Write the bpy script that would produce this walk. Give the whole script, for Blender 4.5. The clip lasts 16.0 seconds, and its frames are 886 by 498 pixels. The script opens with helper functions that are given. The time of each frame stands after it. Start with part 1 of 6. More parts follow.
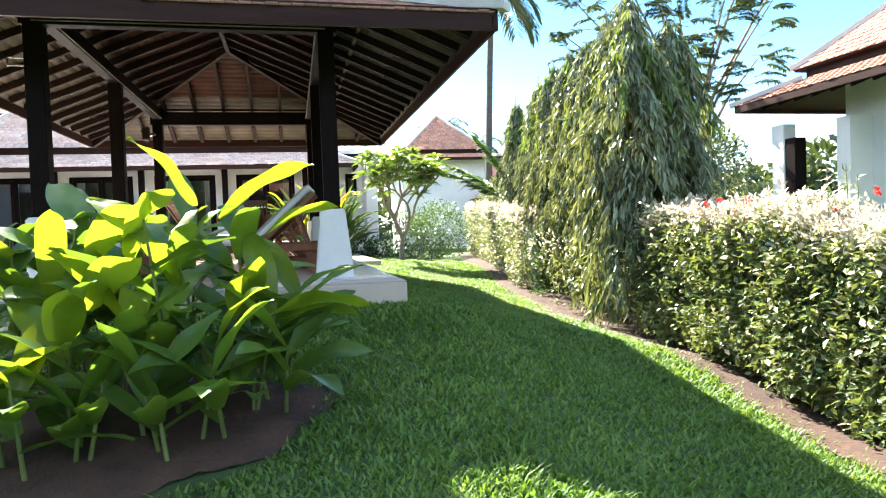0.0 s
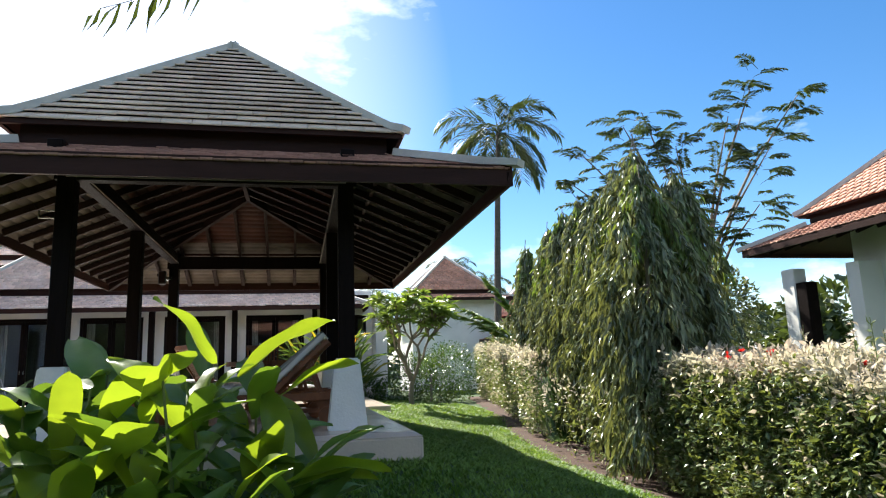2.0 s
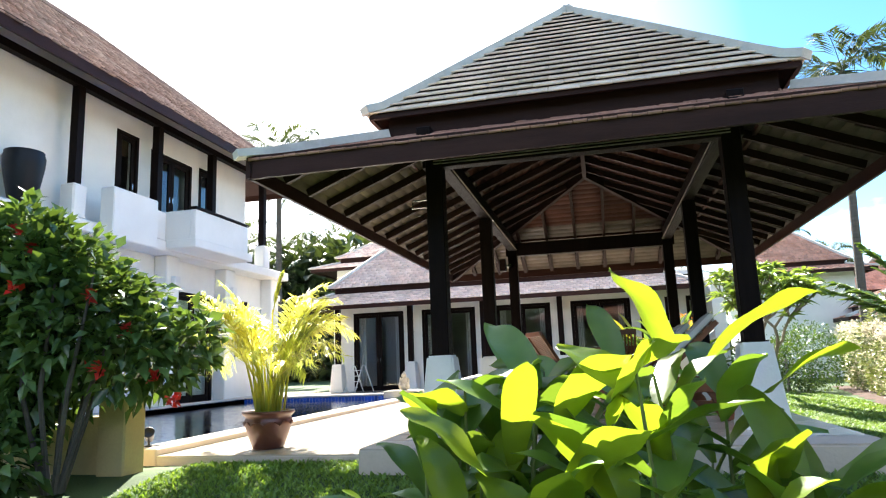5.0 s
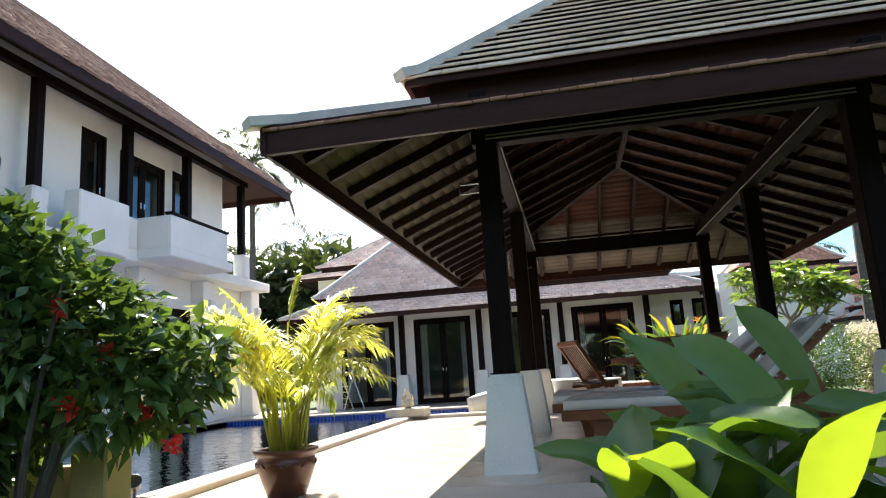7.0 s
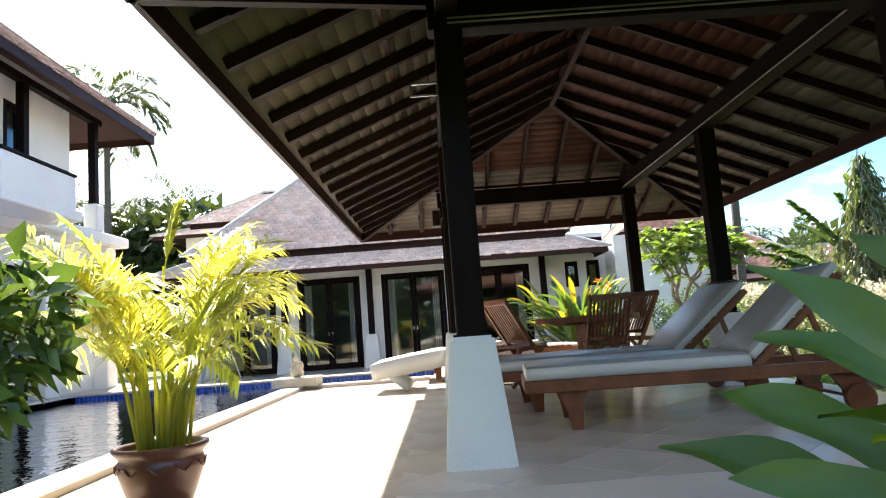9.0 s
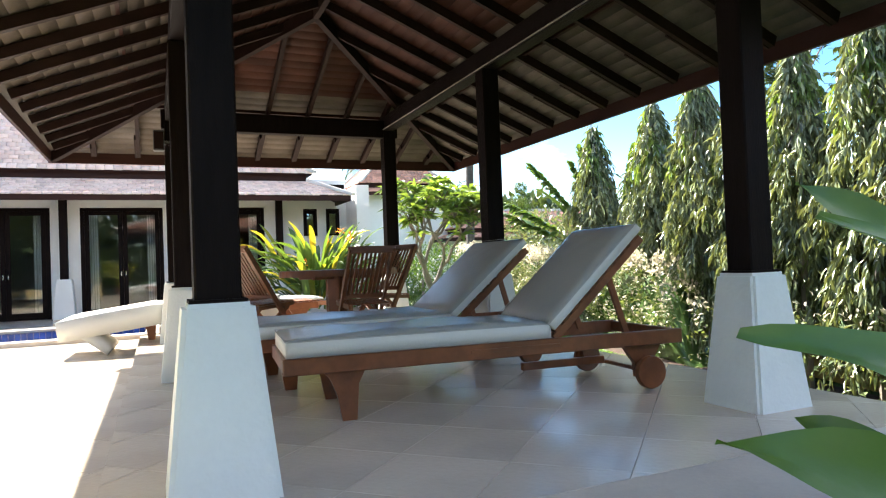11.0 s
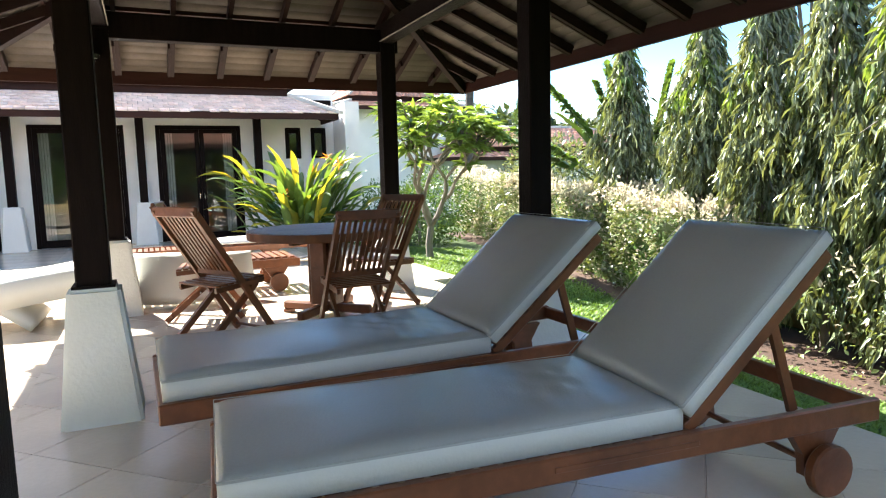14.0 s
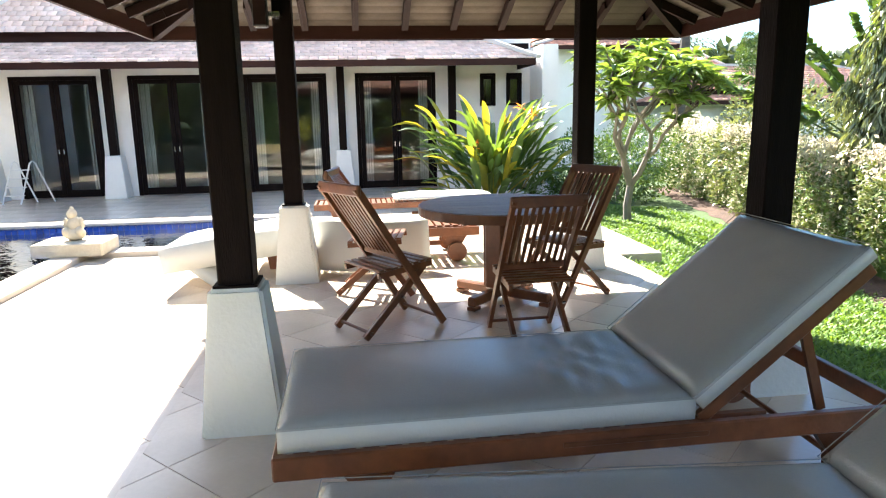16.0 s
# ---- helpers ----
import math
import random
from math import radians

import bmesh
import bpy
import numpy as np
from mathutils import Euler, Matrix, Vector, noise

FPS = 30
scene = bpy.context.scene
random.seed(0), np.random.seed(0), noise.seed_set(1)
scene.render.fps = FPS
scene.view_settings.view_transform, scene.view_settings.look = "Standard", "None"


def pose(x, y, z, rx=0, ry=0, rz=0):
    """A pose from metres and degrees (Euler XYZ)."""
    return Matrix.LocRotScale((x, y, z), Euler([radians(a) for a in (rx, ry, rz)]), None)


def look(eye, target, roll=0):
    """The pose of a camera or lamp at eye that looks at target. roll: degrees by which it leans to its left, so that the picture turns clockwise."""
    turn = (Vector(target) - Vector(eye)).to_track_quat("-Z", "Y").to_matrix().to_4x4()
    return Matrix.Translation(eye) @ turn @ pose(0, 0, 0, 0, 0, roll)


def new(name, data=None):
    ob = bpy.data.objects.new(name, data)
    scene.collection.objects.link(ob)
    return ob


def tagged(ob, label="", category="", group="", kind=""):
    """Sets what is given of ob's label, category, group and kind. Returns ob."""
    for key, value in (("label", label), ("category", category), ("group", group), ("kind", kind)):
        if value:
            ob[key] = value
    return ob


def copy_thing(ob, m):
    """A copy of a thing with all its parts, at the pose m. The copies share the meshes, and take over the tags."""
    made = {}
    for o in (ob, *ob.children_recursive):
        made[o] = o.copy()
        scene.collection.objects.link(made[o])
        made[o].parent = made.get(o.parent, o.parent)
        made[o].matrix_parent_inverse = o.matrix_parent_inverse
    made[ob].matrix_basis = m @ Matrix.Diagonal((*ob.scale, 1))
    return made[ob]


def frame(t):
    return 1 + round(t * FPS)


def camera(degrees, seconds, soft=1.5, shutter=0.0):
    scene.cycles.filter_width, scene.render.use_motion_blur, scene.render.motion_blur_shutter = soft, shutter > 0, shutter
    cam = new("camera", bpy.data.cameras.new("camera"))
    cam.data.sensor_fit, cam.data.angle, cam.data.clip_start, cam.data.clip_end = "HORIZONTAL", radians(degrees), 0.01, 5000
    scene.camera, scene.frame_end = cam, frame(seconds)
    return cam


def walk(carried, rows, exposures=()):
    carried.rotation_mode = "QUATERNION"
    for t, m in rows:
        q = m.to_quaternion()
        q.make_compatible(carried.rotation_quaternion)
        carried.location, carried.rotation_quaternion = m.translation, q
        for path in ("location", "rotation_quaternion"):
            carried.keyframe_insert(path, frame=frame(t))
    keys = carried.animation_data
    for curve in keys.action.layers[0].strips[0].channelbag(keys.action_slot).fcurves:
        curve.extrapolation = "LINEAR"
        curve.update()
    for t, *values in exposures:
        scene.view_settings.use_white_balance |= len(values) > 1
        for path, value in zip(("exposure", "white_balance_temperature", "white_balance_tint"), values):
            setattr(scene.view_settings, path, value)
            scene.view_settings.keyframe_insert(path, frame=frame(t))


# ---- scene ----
cam = camera(67.5, 16.0, soft=1.15)
# the plan is drawn in units of 0.9 m; camera and things are brought to metres by UNIT
UNIT = 0.90
PATH = [
    (0, (0.032, -0.484, 0.467), (0.471, 1.466, 0.407), -2.1),
    (0.5, (0.084, -0.451, 0.499), (0.666, 1.462, 0.516), -1.6),
    (1, (0.071, -0.416, 0.533), (0.696, 1.481, 0.641), -2.0),
    (1.5, (0.032, -0.423, 0.55), (0.604, 1.477, 0.797), -2.0),
    (2, (-0.054, -0.433, 0.592), (0.373, 1.489, 0.944), -2.0),
    (2.5, (-0.162, -0.465, 0.61), (0.057, 1.486, 0.991), -2.2),
    (3, (-0.25, -0.495, 0.616), (-0.286, 1.471, 0.98), -2.0),
    (3.5, (-0.319, -0.419, 0.568), (-0.523, 1.548, 0.869), -1.5),
    (4, (-0.441, -0.253, 0.574), (-0.78, 1.694, 0.88), -2.3),
    (4.5, (-0.621, 0.096, 0.602), (-1.064, 2.018, 0.933), -2.3),
    (7, (-1.821, 1.488, 0.764), (-2.172, 3.423, 1.131), -3.8),
    (7.5, (-2.007, 1.841, 0.774), (-2.306, 3.783, 1.146), -4.2),
    (8, (-2.184, 2.203, 0.791), (-2.46, 4.161, 1.096), -3.4),
    (8.5, (-2.386, 2.521, 0.787), (-2.501, 4.499, 1.06), -3.9),
    (9, (-2.507, 2.822, 0.78), (-2.492, 4.807, 1.018), -4.3),
    (9.5, (-2.544, 3.164, 0.793), (-2.38, 5.148, 0.979), -3.6),
    (10, (-2.572, 3.462, 0.792), (-2.162, 5.416, 0.914), -2.5),
    (12.5, (-2.36, 4.997, 1.072), (-1.371, 6.735, 1.007), -3.1),
    (13, (-2.217, 5.28, 1.164), (-1.326, 7.067, 1.043), -1.8),
    (13.5, (-2.139, 5.532, 1.228), (-1.31, 7.348, 1.105), -1.0),
    (14, (-2.074, 5.776, 1.293), (-1.262, 7.589, 1.063), -1.4),
    (14.5, (-1.942, 5.984, 1.322), (-1.262, 7.841, 1.028), 0.0),
    (15, (-1.783, 6.156, 1.35), (-1.362, 8.085, 1.029), 0.5),
    (15.5, (-1.739, 6.282, 1.408), (-1.371, 8.213, 1.039), -0.2),
    (16, (-1.734, 6.5, 1.525), (-1.492, 8.446, 1.129), -1.1),
]
EXPOSURES = [(0.0, 2.72), (0.5, 2.52), (1.0, 2.1), (1.5, 1.68), (2.0, 1.38), (2.5, 1.52), (3.0, 2.1), (3.5, 2.34), (4.5, 2.38), (7.0, 1.72), (8.0, 1.68), (8.5, 1.92), (9.0, 2.08), (10.0, 2.4), (12.5, 2.46), (13.5, 2.48), (16.0, 2.76)]
walk(cam, [(t, look(Vector(eye) * UNIT, Vector(target) * UNIT, roll)) for t, eye, target, roll in PATH], EXPOSURES)

# ---- world and sun ----
SUN_FROM = Vector((-0.36, 0.97, 1.0)).normalized()
SUN_ELEVATION = math.asin(SUN_FROM.z)
SUN_AZIMUTH = math.atan2(SUN_FROM.x, SUN_FROM.y)
world = bpy.data.worlds.new("sky")
scene.world = world
world.use_nodes = True
wn, wl = world.node_tree.nodes, world.node_tree.links
sky = wn.new("ShaderNodeTexSky")
sky.sky_type, sky.sun_disc = "NISHITA", False
sky.sun_elevation, sky.sun_rotation = SUN_ELEVATION, SUN_AZIMUTH
sky.air_density, sky.dust_density, sky.ozone_density = 1.0, 0.25, 3.5
coord = wn.new("ShaderNodeTexCoord")
stretch = wn.new("ShaderNodeMapping")
stretch.inputs["Scale"].default_value = (1.0, 1.0, 2.2)
stretch.inputs["Location"].default_value = (0.35, 0.1, 0.0)
cloud = wn.new("ShaderNodeTexNoise")
cloud.inputs["Scale"].default_value, cloud.inputs["Detail"].default_value, cloud.inputs["Roughness"].default_value = 1.9, 7.0, 0.58
ramp = wn.new("ShaderNodeMapRange")
ramp.inputs["From Min"].default_value, ramp.inputs["From Max"].default_value = 0.50, 0.67
# thin bright haze gathers on the sun's side of the sky
glow = wn.new("ShaderNodeVectorMath")
glow.operation = "DOT_PRODUCT"
glow.inputs[1].default_value = Vector((-0.55, 0.84, 0.25)).normalized()
haze = wn.new("ShaderNodeMapRange")
haze.inputs["From Min"].default_value, haze.inputs["From Max"].default_value = 0.70, 1.0
haze.inputs["To Max"].default_value = 0.55
most = wn.new("ShaderNodeMath")
most.operation, most.use_clamp = "ADD", True
tint = wn.new("ShaderNodeMix")
tint.data_type = "RGBA"
tint.inputs["B"].default_value = (10.6, 10.7, 10.9, 1)
back = wn["Background"]
back.inputs["Strength"].default_value = 0.085
wl.new(coord.outputs["Generated"], stretch.inputs["Vector"])
wl.new(stretch.outputs["Vector"], cloud.inputs["Vector"])
wl.new(cloud.outputs["Fac"], ramp.inputs["Value"])
wl.new(coord.outputs["Generated"], glow.inputs[0])
wl.new(glow.outputs["Value"], haze.inputs["Value"])
wl.new(ramp.outputs["Result"], most.inputs[0])
wl.new(haze.outputs["Result"], most.inputs[1])
wl.new(most.outputs["Value"], tint.inputs["Factor"])
clear = wn.new("ShaderNodeHueSaturation")
clear.inputs["Saturation"].default_value, clear.inputs["Value"].default_value = 1.26, 0.88
wl.new(sky.outputs["Color"], clear.inputs["Color"])
wl.new(clear.outputs["Color"], tint.inputs["A"])
wl.new(tint.outputs["Result"], back.inputs["Color"])
sun = new("sun", bpy.data.lights.new("sun", "SUN"))
sun.data.energy, sun.data.angle, sun.data.color = 5.0, radians(0.6), (1.0, 0.95, 0.86)
sun.matrix_world = look(SUN_FROM * 60, (0, 0, 0))


# ---- materials ----
def material(name, colour, rough=0.6, scale=6.0, vary=0.25, bump=0.0, bump_scale=60.0, metal=0.0, second=None,
             stretch=(1, 1, 1), piece=0.0, through_light=0.0, island=0.0, stain=0.0, gloss=0.5, coat=0.0):
    """A surface with broad mottling, fine grain and relief. second: a colour for the mottling. piece, island: how much
    the tone shifts from piece to piece. through_light: how much light comes through thin leaves and cloth."""
    m = bpy.data.materials.new(name)
    m.use_nodes = True
    n, l = m.node_tree.nodes, m.node_tree.links
    p = n["Principled BSDF"]
    p.inputs["Roughness"].default_value, p.inputs["Metallic"].default_value = rough, metal
    p.inputs["Specular IOR Level"].default_value = gloss
    p.inputs["Coat Weight"].default_value = coat
    tc, mp = n.new("ShaderNodeTexCoord"), n.new("ShaderNodeMapping")
    mp.inputs["Scale"].default_value = stretch
    l.new(tc.outputs["Object"], mp.inputs["Vector"])
    big, fine = n.new("ShaderNodeTexNoise"), n.new("ShaderNodeTexNoise")
    big.inputs["Scale"].default_value, big.inputs["Detail"].default_value = scale, 5.0
    fine.inputs["Scale"].default_value, fine.inputs["Detail"].default_value = bump_scale, 4.0
    for tex in (big, fine):
        l.new(mp.outputs["Vector"], tex.inputs["Vector"])
    other = second or tuple(c * (1 - vary) for c in colour)
    mix = n.new("ShaderNodeMix")
    mix.data_type = "RGBA"
    mix.inputs["A"].default_value, mix.inputs["B"].default_value = (*colour, 1), (*other, 1)
    spread = n.new("ShaderNodeMapRange")
    spread.inputs["From Min"].default_value, spread.inputs["From Max"].default_value = 0.32, 0.68
    l.new(big.outputs["Fac"], spread.inputs["Value"])
    l.new(spread.outputs["Result"], mix.inputs["Factor"])
    tone = n.new("ShaderNodeHueSaturation")
    value = n.new("ShaderNodeMath")
    value.operation, value.inputs[1].default_value, value.inputs[2].default_value = "MULTIPLY_ADD", vary, 1 - vary / 2
    l.new(fine.outputs["Fac"], value.inputs[0])
    last = value.outputs["Value"]
    for amount, node, socket in ((piece, "ShaderNodeObjectInfo", "Random"), (island, "ShaderNodeNewGeometry", "Random Per Island")):
        if amount:
            source, shift, times = n.new(node), n.new("ShaderNodeMath"), n.new("ShaderNodeMath")
            shift.operation, shift.inputs[1].default_value, shift.inputs[2].default_value = "MULTIPLY_ADD", amount, 1 - amount / 2
            times.operation = "MULTIPLY"
            l.new(source.outputs[socket], shift.inputs[0])
            l.new(shift.outputs["Value"], times.inputs[0])
            l.new(last, times.inputs[1])
            last = times.outputs["Value"]
    if stain:
        blot, dark, times = n.new("ShaderNodeTexNoise"), n.new("ShaderNodeMapRange"), n.new("ShaderNodeMath")
        blot.inputs["Scale"].default_value, blot.inputs["Detail"].default_value, blot.inputs["Roughness"].default_value = scale * 0.35, 8.0, 0.7
        l.new(mp.outputs["Vector"], blot.inputs["Vector"])
        dark.inputs["From Min"].default_value, dark.inputs["From Max"].default_value = 0.5, 0.72
        dark.inputs["To Min"].default_value, dark.inputs["To Max"].default_value = 1.0, 1 - stain
        l.new(blot.outputs["Fac"], dark.inputs["Value"])
        times.operation = "MULTIPLY"
        l.new(dark.outputs["Result"], times.inputs[0])
        l.new(last, times.inputs[1])
        last = times.outputs["Value"]
    l.new(last, tone.inputs["Value"])
    l.new(mix.outputs["Result"], tone.inputs["Color"])
    l.new(tone.outputs["Color"], p.inputs["Base Color"])
    if bump:
        bp = n.new("ShaderNodeBump")
        bp.inputs["Strength"].default_value, bp.inputs["Distance"].default_value = bump, 0.01
        l.new(fine.outputs["Fac"], bp.inputs["Height"])
        l.new(bp.outputs["Normal"], p.inputs["Normal"])
    if through_light:
        tr, add = n.new("ShaderNodeBsdfTranslucent"), n.new("ShaderNodeMixShader")
        warm = n.new("ShaderNodeMix")
        warm.data_type, warm.blend_type = "RGBA", "MULTIPLY"
        warm.inputs["Factor"].default_value = 1.0
        warm.inputs["B"].default_value = (1.15, 1.0, 0.40, 1) if colour[1] > colour[0] else (1, 1, 0.9, 1)
        l.new(tone.outputs["Color"], warm.inputs["A"])
        boost = n.new("ShaderNodeHueSaturation")
        boost.inputs["Value"].default_value = 2.2
        l.new(warm.outputs["Result"], boost.inputs["Color"])
        l.new(boost.outputs["Color"], tr.inputs["Color"])
        add.inputs["Fac"].default_value = through_light
        l.new(p.outputs["BSDF"], add.inputs[1])
        l.new(tr.outputs["BSDF"], add.inputs[2])
        l.new(add.outputs["Shader"], n["Material Output"].inputs["Surface"])
    return m


def glass(name, tint_colour=(0.9, 0.95, 0.95), rough=0.0):
    m = bpy.data.materials.new(name)
    m.use_nodes = True
    p = m.node_tree.nodes["Principled BSDF"]
    p.inputs["Base Color"].default_value = (*tint_colour, 1)
    p.inputs["Roughness"].default_value, p.inputs["Transmission Weight"].default_value, p.inputs["IOR"].default_value = rough, 1.0, 1.45
    return m


WHITE = material("white_render", (0.80, 0.79, 0.74), 0.85, 1.6, 0.06, 0.25, 45, stain=0.10)
PLINTH = material("plinth_render", (0.74, 0.75, 0.70), 0.8, 2.2, 0.06, 0.3, 40, stain=0.12)
WALLY = material("ochre_render", (0.55, 0.42, 0.20), 0.85, 2.0, 0.15, 0.3, 40, stain=0.3)
DARKWOOD = material("dark_stained_wood", (0.010, 0.006, 0.005), 0.55, 4.0, 0.35, 0.25, 30, stretch=(6, 6, 0.7), piece=0.3, gloss=0.06)
RAFTER = material("rafter_wood", (0.020, 0.0095, 0.0075), 0.65, 4.0, 0.35, 0.2, 30, piece=0.35, gloss=0.1)
FASCIA = material("fascia_wood", (0.038, 0.015, 0.011), 0.5, 3.0, 0.35, 0.2, 30, stretch=(0.5, 0.5, 4), piece=0.2, gloss=0.12)
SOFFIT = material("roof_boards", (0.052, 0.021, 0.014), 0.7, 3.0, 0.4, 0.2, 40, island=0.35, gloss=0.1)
# paler than the inner boards: light bounced off the terrace is in this tone
SOFFIT_GREY = material("bounce_lit_eave_boards", (0.100, 0.082, 0.066), 0.7, 3.0, 0.35, 0.2, 40, island=0.35, gloss=0.15)
TEAK = material("oiled_teak", (0.225, 0.078, 0.030), 0.34, 5.0, 0.45, 0.2, 28, stretch=(1, 1, 1), piece=0.35, gloss=0.45)
TILE_OLD = material("weathered_shingle", (0.86, 0.70, 0.56), 0.7, 1.2, 0.25, 0.5, 24, second=(0.66, 0.51, 0.40), island=0.22, stain=0.22)
TILE_PALE = material("pale_clay_tile", (0.88, 0.71, 0.61), 0.8, 1.6, 0.2, 0.4, 24, second=(0.76, 0.55, 0.45), island=0.28, stain=0.15, gloss=0.3)
TILE_BROWN = material("weathered_brown_shingle", (0.46, 0.33, 0.27), 0.85, 1.3, 0.35, 0.5, 24, second=(0.30, 0.18, 0.14), island=0.6, stain=0.35, gloss=0.3)
TILE_RED = material("clay_tile", (0.40, 0.215, 0.155), 0.85, 1.6, 0.35, 0.4, 24, second=(0.29, 0.145, 0.105), island=0.45, piece=0.4, stain=0.35)
TILE_FAR = material("orange_clay_tile", (0.66, 0.36, 0.26), 0.85, 1.6, 0.3, 0.4, 24, second=(0.52, 0.26, 0.18), island=0.35, stain=0.25)
CAP = material("ridge_mortar", (0.62, 0.60, 0.55), 0.85, 2.5, 0.15, 0.3, 30, stain=0.3)
PAVING = material("sandstone_paving", (0.66, 0.555, 0.44), 0.20, 1.3, 0.12, 0.12, 30, piece=0.10, stain=0.14, gloss=0.45)
DECK_SIDE = material("deck_edge_render", (0.60, 0.51, 0.41), 0.8, 2.0, 0.12, 0.3, 40, stain=0.2)
GROUT = material("paving_joint", (0.40, 0.33, 0.26), 0.9, 6, 0.2, 0.2, 50)
POOLTILE = material("pool_tile", (0.02, 0.075, 0.33), 0.25, 8, 0.3, 0.0, 40, island=0.6, gloss=0.6)
LAWN = material("lawn_soil", (0.060, 0.105, 0.022), 0.9, 1.4, 0.35, 0.8, 70, second=(0.032, 0.060, 0.014))
BLADE = material("grass_blade", (0.135, 0.225, 0.052), 0.55, 1.1, 0.3, 0, 30, second=(0.09, 0.175, 0.032), island=0.6, through_light=0.3, gloss=0.3)
SOIL = material("garden_soil", (0.085, 0.046, 0.029), 0.95, 5.0, 0.45, 1.0, 30, second=(0.05, 0.029, 0.02))
LEAF = material("hedge_leaf", (0.18, 0.23, 0.10), 0.30, 1.3, 0.35, 0, 20, second=(0.115, 0.16, 0.065), island=0.8, through_light=0.18)
LEAF_PALE = material("pale_shoot_leaf", (0.44, 0.42, 0.31), 0.5, 2.0, 0.3, 0, 20, second=(0.40, 0.33, 0.27), island=0.5, through_light=0.3)
LEAF_HANG = material("hanging_leaf", (0.155, 0.195, 0.105), 0.24, 1.0, 0.3, 0, 20, second=(0.19, 0.22, 0.125), island=0.9, through_light=0.13)
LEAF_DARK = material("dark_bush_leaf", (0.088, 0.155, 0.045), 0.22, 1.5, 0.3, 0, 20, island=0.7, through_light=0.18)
LEAF_FRANGI = material("frangipani_leaf", (0.15, 0.235, 0.06), 0.4, 1.5, 0.3, 0, 20, island=0.5, through_light=0.3)
LEAF_GINGER = material("ginger_leaf", (0.075, 0.150, 0.028), 0.34, 3.0, 0.22, 0.25, 14, second=(0.10, 0.17, 0.03), piece=0.6, through_light=0.32, stretch=(1, 1, 1))
# brighter yellow copy of the ginger leaf, the sun's backlight put into its colour
LEAF_BACKLIT = material("backlit_ginger_leaf", (0.112, 0.180, 0.020), 0.28, 3.0, 0.22, 0.25, 14, second=(0.14, 0.205, 0.022), piece=0.4, through_light=0.48)
LEAF_GOLD = material("golden_palm_leaf", (0.46, 0.42, 0.06), 0.45, 1.5, 0.25, 0, 20, second=(0.22, 0.28, 0.05), island=0.6, through_light=0.4)
LEAF_PALM = material("coconut_leaf", (0.055, 0.085, 0.030), 0.5, 1.0, 0.3, 0, 20, island=0.5, through_light=0.2)
LEAF_FAN = material("banana_leaf", (0.085, 0.15, 0.04), 0.4, 1.0, 0.25, 0, 20, island=0.4, through_light=0.3)
CROTON = material("croton_leaf", (0.10, 0.16, 0.03), 0.4, 1.4, 0.3, 0, 20, second=(0.42, 0.33, 0.03), island=0.6, through_light=0.35)
STEM = material("green_stem", (0.16, 0.20, 0.06), 0.5, 4, 0.3, 0.1, 30)
BARK = material("grey_bark", (0.23, 0.20, 0.165), 0.9, 4, 0.35, 0.6, 30, stretch=(1, 1, 0.4))
BARK_DARK = material("palm_bark", (0.10, 0.085, 0.07), 0.9, 4, 0.35, 0.6, 20, stretch=(0.5, 0.5, 3))
PETAL = material("red_petal", (0.62, 0.03, 0.02), 0.5, 5, 0.25, 0, 20, island=0.3, through_light=0.3)
CUSHION = material("canvas_cushion", (0.42, 0.415, 0.375), 0.27, 2.0, 0.06, 0.10, 90, stain=0.08, gloss=0.6)
CUSHION_SIDE = material("canvas_border", (0.62, 0.61, 0.55), 0.5, 2.0, 0.06, 0.12, 90)
TERRACOTTA = material("glazed_brown_pot", (0.135, 0.042, 0.026), 0.3, 3.0, 0.35, 0.1, 25, gloss=0.55, stain=0.2)
STONE = material("carved_sandstone", (0.60, 0.52, 0.38), 0.85, 6.0, 0.2, 0.5, 40)
GLASS = glass("window_glass", (0.78, 0.86, 0.86))
CURTAIN = material("pale_curtain", (0.50, 0.47, 0.42), 0.8, 4, 0.1, 0.1, 40)
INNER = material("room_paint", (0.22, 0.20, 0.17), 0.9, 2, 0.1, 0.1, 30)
STEEL = material("brushed_steel", (0.62, 0.63, 0.64), 0.25, 5, 0.1, 0, 60, metal=1.0)
PLASTIC = material("white_plastic", (0.72, 0.72, 0.70), 0.5, 5, 0.05, 0, 60)
GLAZE = material("dark_navy_glaze", (0.006, 0.007, 0.010), 0.45, 5, 0.2, 0.1, 30, gloss=0.25)
BLACK = material("black_plastic", (0.015, 0.015, 0.016), 0.4, 5, 0.2, 0, 60)
ASH = material("weathered_table_top", (0.17, 0.10, 0.066), 0.55, 3.0, 0.3, 0.15, 30, stretch=(0.6, 5, 1), piece=0.2)


# ---- building helpers ----
def part(name, bm, mat, parent=None, label="", at=None, smooth=False):
    """Links a bmesh as one mesh object, under a thing or a part."""
    me = bpy.data.meshes.new(name)
    bmesh.ops.recalc_face_normals(bm, faces=bm.faces)
    bm.to_mesh(me)
    bm.free()
    return mesh_part(name, me, mat, parent, label, at, smooth)


def mesh_part(name, me, mat, parent=None, label="", at=None, smooth=False):
    if mat and not me.materials:
        me.materials.append(mat)
    if smooth:
        me.polygons.foreach_set("use_smooth", [True] * len(me.polygons))
    ob = new(name, me)
    if parent:
        ob.parent = parent
    if at is not None:
        ob.matrix_basis = at
    return tagged(ob, label)


def thing(name, label, category, at=None, group="", kind=""):
    ob = new(name)
    ob.empty_display_size = 0.1
    if at is not None:
        ob.matrix_basis = at
    return tagged(ob, label, category, group, kind)


